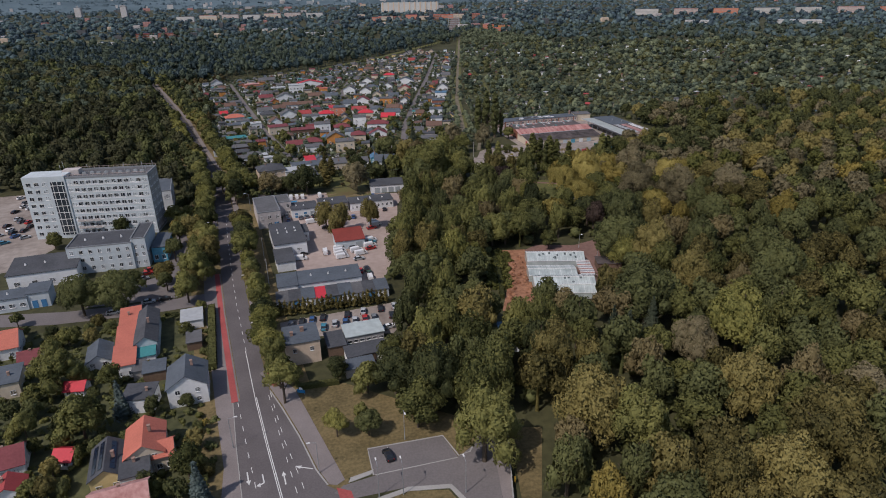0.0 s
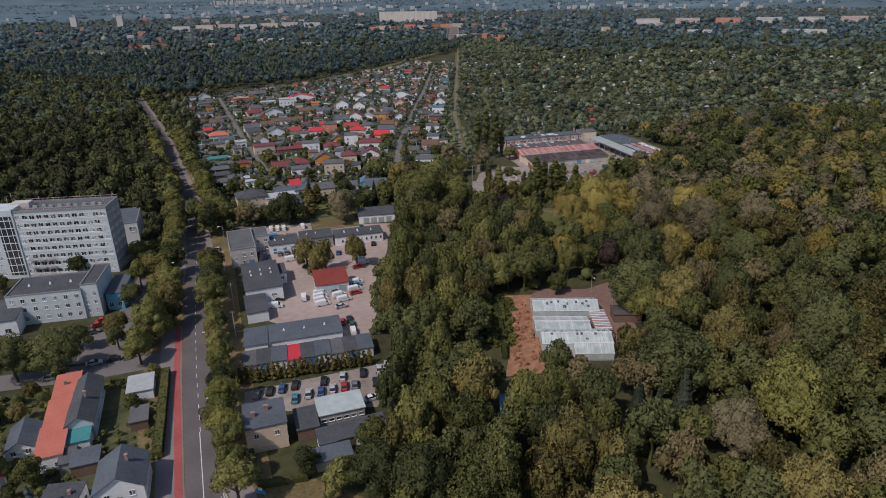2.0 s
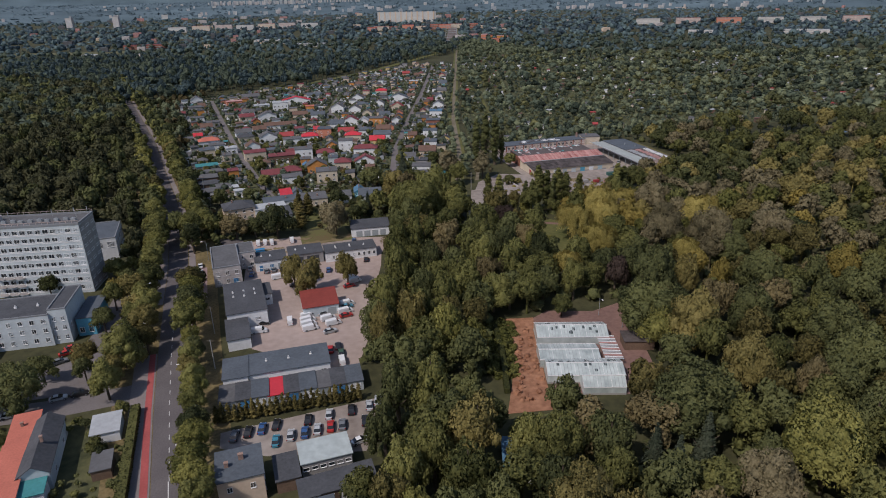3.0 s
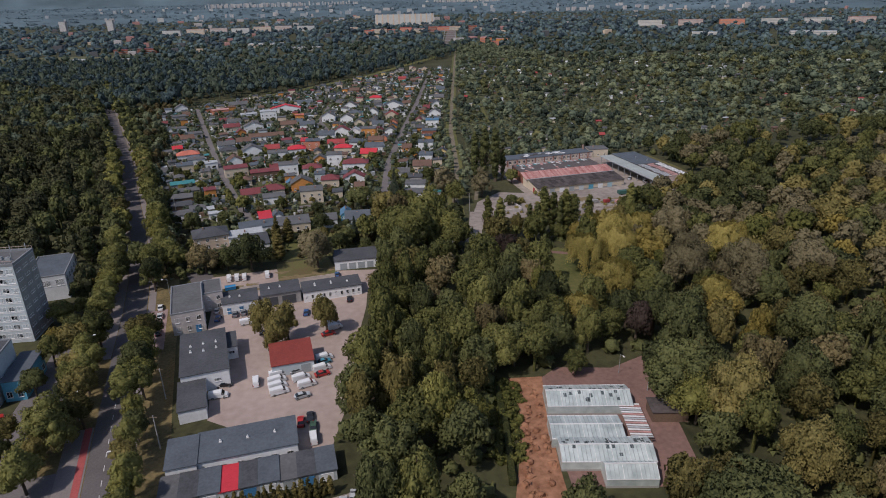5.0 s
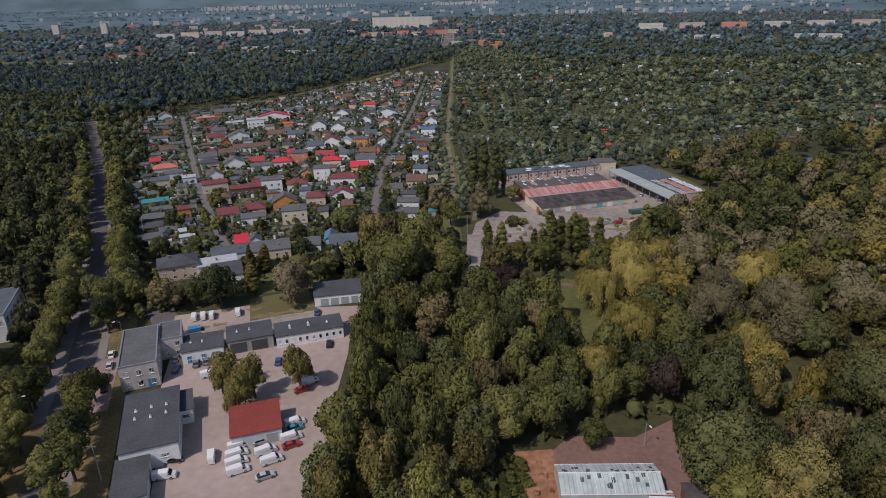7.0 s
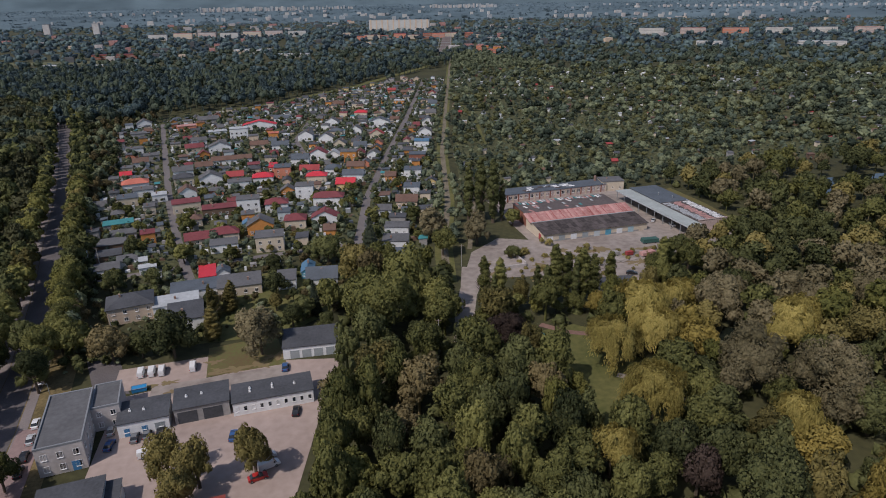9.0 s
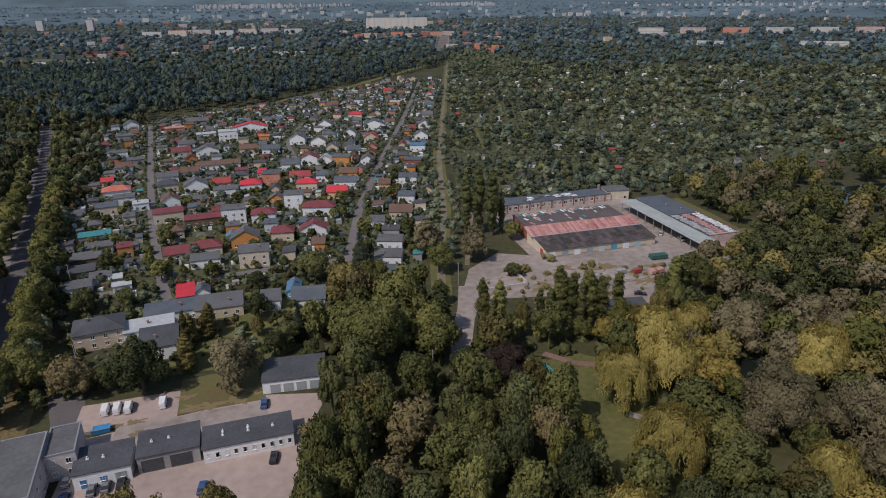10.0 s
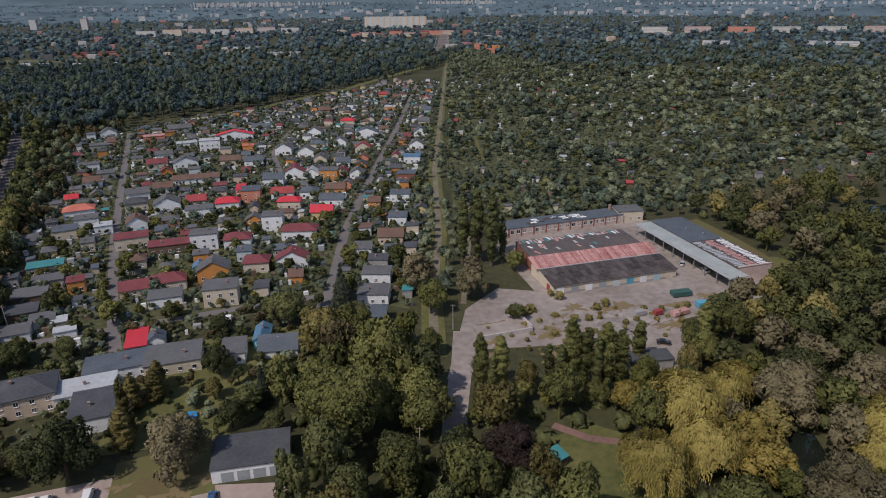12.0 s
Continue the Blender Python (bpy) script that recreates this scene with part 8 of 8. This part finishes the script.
mass("soil_mounds", [(x, y, rnd.uniform(1.2, 2.2), rnd.uniform(0.7, 1.8)) for x, y in scatter([(87, 214), (93, 212), (90, 202), (84, 180), (79, 172), (74, 174), (80, 188), (86, 202)], 2.0, lambda x, y: False, seed=43)], SOIL, "heaps of red brown soil", category="soil", fine=10, lobes=3)
mass("yard_weeds", [(x, y, rnd.uniform(0.7, 1.9), rnd.uniform(0.8, 3.0)) for x, y in scatter([(132, 352), (150, 352), (166, 354), (206, 346), (204, 332), (166, 328), (150, 330), (130, 336)], 3.6, lambda x, y: rnd.random() < 0.75, seed=45)] + [(147.5, 357.0, 3.0, 4.0), (150.5, 358.0, 2.4, 3.4), (143.5, 356.5, 1.8, 2.6), (172.0, 353.0, 2.4, 3.0), (176.0, 354.5, 2.2, 3.4), (161.0, 347.0, 1.6, 3.2), (158.0, 343.5, 2.0, 4.0), (163.4, 363.0, 2.2, 4.0), (161.6, 366.5, 1.6, 3.0)], L_OLIVE, "weeds and bushes in the works yard", category="shrubs", fine=40, lobes=3)

# ---------------------------------------------------------------- street lamps, wall, signs, poles


def street_lamp(x, y, bearing, h, label="grey steel street lamp beside the road"):
    ob = thing("street_lamp", at(x, y, bearing), label, "street lamp", "street lamps")
    part("pole", Build().tube((0, 0, 0), (0, 0, 1.0), 0.13, 0.11, 8).tube((0, 0, 1.0), (0, 0, h), 0.09, 0.05, 8), FRAME_G, ob)
    part("arm", Build().tube((0, 0, h - 0.05), (0, 1.4, h + 0.25), 0.045, 0.035, 6), FRAME_G, ob)
    part("lamp_head", Build().box(-0.16, 1.2, h + 0.18, 0.16, 1.95, h + 0.34, taper=0.04), FRAME_W, ob)


for x, y, b in ((-11.4, 127.8, 90), (6.6, 114.0, -90), (17.7, 103.6, 0), (22.6, 102.6, 0), (35.0, 99.4, 0), (26.6, 119.2, 180), (-4.2, 171, -90), (-7.2, 205, -90), (-9.0, 232, -90), (-6.8, 297.0, -90), (-24.2, 262, 90), (-22.0, 232, 90)):
    street_lamp(x, y, b, 8.2)
street_lamp(116.6, 209.0, 180, 6.0, "tall lamp post beside the greenhouses")
street_lamp(119.4, 199.5, 180, 5.6, "tall lamp post beside the greenhouses")
low_wall = thing("boundary_wall", at(0, 0), "low concrete boundary wall along the footway", "wall")
for k in range(16):
    x, y = 50.3 - 0.31 * 1.95 * k, 115.6 - 0.951 * 1.95 * k
    part("wall_panel", Build().box(-0.08, -0.96, 0, 0.08, 0.96, 1.5), KERB, low_wall, at=at(x, y, 17.5))
    part("wall_post", Build().box(-0.14, -0.14, 0, 0.14, 0.14, 1.65), KERB, low_wall, at=at(x + 0.3, y + 0.95, 17.5))
part("warning_board", Build().box(-0.05, -0.4, 0.6, 0.05, 0.4, 1.5), mat("yellow board", (0.6, 0.36, 0.02), 0.6), low_wall, "small yellow warning board", at=at(45.6, 99.0, 17.5))
board = thing("blue_sign", at(5.0, 144.2, 30), "low blue sign with a white top", "sign")
part("panel", Build().box(-1.1, -0.06, 0.4, 1.1, 0.06, 1.3), BLUE_TARP, board)
part("top", Build().box(-0.5, -0.07, 1.3, 0.5, 0.07, 1.9, taper=0.02), FRAME_W, board)
for s in (-0.9, 0.9):
    part("leg", Build().box(-0.05, -0.05, 0, 0.05, 0.05, 0.4), FRAME_G, board, at=pose(s, 0, 0))
for x, y, h in ((121.8, 354.0, 9.0), (-14.0, 396.0, 9.0), (97.0, 300.0, 8.0), (2.0, 330.0, 10.0), (-2.0, 235.0, 9.5), (-1.0, 214.0, 9.5)):
    ob = thing("utility_pole", at(x, y, 20), "slim concrete utility pole with a crossarm", "pole", "utility poles")
    part("pole", Build().tube((0, 0, -0.2), (0, 0, h), 0.16, 0.1, 8), KERB, ob)
    part("crossarm", Build().box(-0.9, -0.06, h - 0.5, 0.9, 0.06, h - 0.38), WOOD, ob)
trampoline = thing("paddling_pool", at(45.0, 331.0), "blue paddling pool on the orchard lawn", "pool")
part("rim", Build().tube((0, 0, 0), (0, 0, 0.7), 1.7, 1.75, 14), BLUE_TARP, trampoline)
skip = thing("blue_container", at(13.0, 300.2, 85), "small blue skip beside the store", "skip")
part("body", Build().box(-0.9, -1.8, 0.1, 0.9, 1.8, 1.2, taper=-0.12), BLUE_TARP, skip)
part("rim", Build().box(-1.08, -1.98, 1.2, 1.08, -1.84, 1.32).box(-1.08, 1.84, 1.2, 1.08, 1.98, 1.32).box(-1.08, -1.84, 1.2, -0.94, 1.84, 1.32).box(0.94, -1.84, 1.2, 1.08, 1.84, 1.32), FRAME_G, skip)

# ---------------------------------------------------------------- works yard clutter
for k, (x, y, r) in enumerate(((136, 352, 4.5), (146, 356, 3.0), (152, 343, 5.0), (172, 347, 4.0), (131, 343, 3.5), (190, 336, 5.0), (214, 350, 4.0), (158, 352, 3.0), (33.5, 304, 2.6), (38, 303, 3.0), (44, 304, 3.2), (49, 307, 2.6), (32, 309, 2.0), (15, 301.5, 2.2), (20, 301.8, 1.8), (22, 297, 2.2), (165, 356, 4.0), (180, 352, 5.0), (200, 347, 4.0), (127, 336, 3.0), (156, 332, 4.0), (146, 330, 4.0))):
    rag = random.Random(k)
    slab("weed_patch", [(x + r * q * 1.7 * math.cos(a), y + r * q * math.sin(a)) for a, q in ((i * 0.2513, rag.choice((0.3, 0.55, 0.75, 0.9, 1.1)) * (0.8 + 0.2 * math.sin(i * 0.8 + k))) for i in range(25))], 0.066 + 0.0045 * k, SCRUFF, "brown weedy dirt on the ground", "dirt")
ruin = thing("loading_dock", at(136.5, 349.0, -2), "broken concrete loading dock in the yard", "ruin")
part("slab", Build().box(-8.4, -3.6, -0.3, 8.4, 4.0, 0.7), YARD_GREY, ruin)
part("retaining_wall", Build().box(-8.8, -4.0, -0.3, 8.8, -3.6, 1.5), W_CONCRETE, ruin)
part("side_wall", Build().box(8.4, -3.6, -0.3, 8.8, 4.4, 2.0), W_CONCRETE, ruin)
for x, y, b, m, lab, w, d, h in ((205.0, 353.0, 95, DARK_GREEN, "dark green open container", 3.0, 7.0, 1.5), (196.0, 341.0, 80, R_PINK, "rusty red open trailer frame", 2.4, 6.5, 1.3), (207.5, 343.5, 96, W_BLUE, "blue tarpaulin covered trailer", 2.6, 6.0, 1.6), (216.8, 341.0, 40, W_WHITE, "white box truck body", 2.5, 6.5, 2.6),
                                 (222.0, 343.5, 30, R_PINK, "faded red truck body", 2.5, 5.0, 2.4), (189.0, 343.0, 85, R_RED, "small red machine", 1.6, 3.0, 1.4), (183.0, 344.5, 85, W_GREY, "grey crate", 2.0, 4.0, 1.4)):
    ob = thing("container" if "container" in lab else "trailer", at(x, y, b), lab + " in the works yard", "container")
    part("body", Build().box(-w / 2, -d / 2, 0.5, w / 2, d / 2, 0.5 + h, taper=0.04), m, ob)
    part("chassis", Build().box(-w / 2 + 0.3, -d / 2, 0.3, w / 2 - 0.3, d / 2, 0.5), TRIM, ob)
    for sx in (-1, 1):
        for sy in (-0.3, 0.3):
            part("wheel", WHEEL, None, ob, at=pose(sx * (w / 2 - 0.25), sy * d, 0.31))
slab("broken_apron", [(163, 338.6), (172, 337.0), (186, 338.4), (198, 341.2), (196, 347.0), (184, 347.8), (166, 349.6)], 0.2, APRON, "broken pale concrete apron in the yard", "yard")
pallets = thing("concrete_slabs", at(180.0, 337.5, -14), "broken stacked concrete slabs", "slabs")
for k in range(9):
    part("slab", Build().box(-2.4, -0.9, 0, 2.4, 0.9, 0.3), YARD_GREY, pallets, at=pose(-16 + 4.1 * k, 0.8 * math.sin(k * 1.9), 0, 0, 0, 8 * math.sin(k * 2.7)))

# ---------------------------------------------------------------- railway furniture
STEEL = mat("rusty rail steel", (0.12, 0.07, 0.055), 0.6, 0.25, 1.0)
rails_line = [(380, 1255), (470, 1540), (560, 1830), (610, 1990)]
for k, off in enumerate((-8.0, -6.5, -3.4, -1.9, 1.4, 2.9, 6.0, 7.5)):
    ribbon("rail", rails_line, off - 0.35, off + 0.35, 0.78, STEEL, "rust brown rail on pale ballast", "rail", thick=0.2)
for k in range(9):
    x, y = 384 + 23.5 * k, 1262 + 78 * k
    ob = thing("catenary_gantry", at(x, y, 17.5), "grey steel catenary gantry across the tracks", "gantry", "catenary gantries")
    for s in (-12.5, 14.0):
        part("post", Build().box(-0.3, -0.3, 0, 0.3, 0.3, 9), FRAME_G, ob, at=pose(s, 0, 0))
    part("beam", Build().box(-12.5, -0.3, 8.4, 14.0, 0.3, 9.0), FRAME_G, ob)
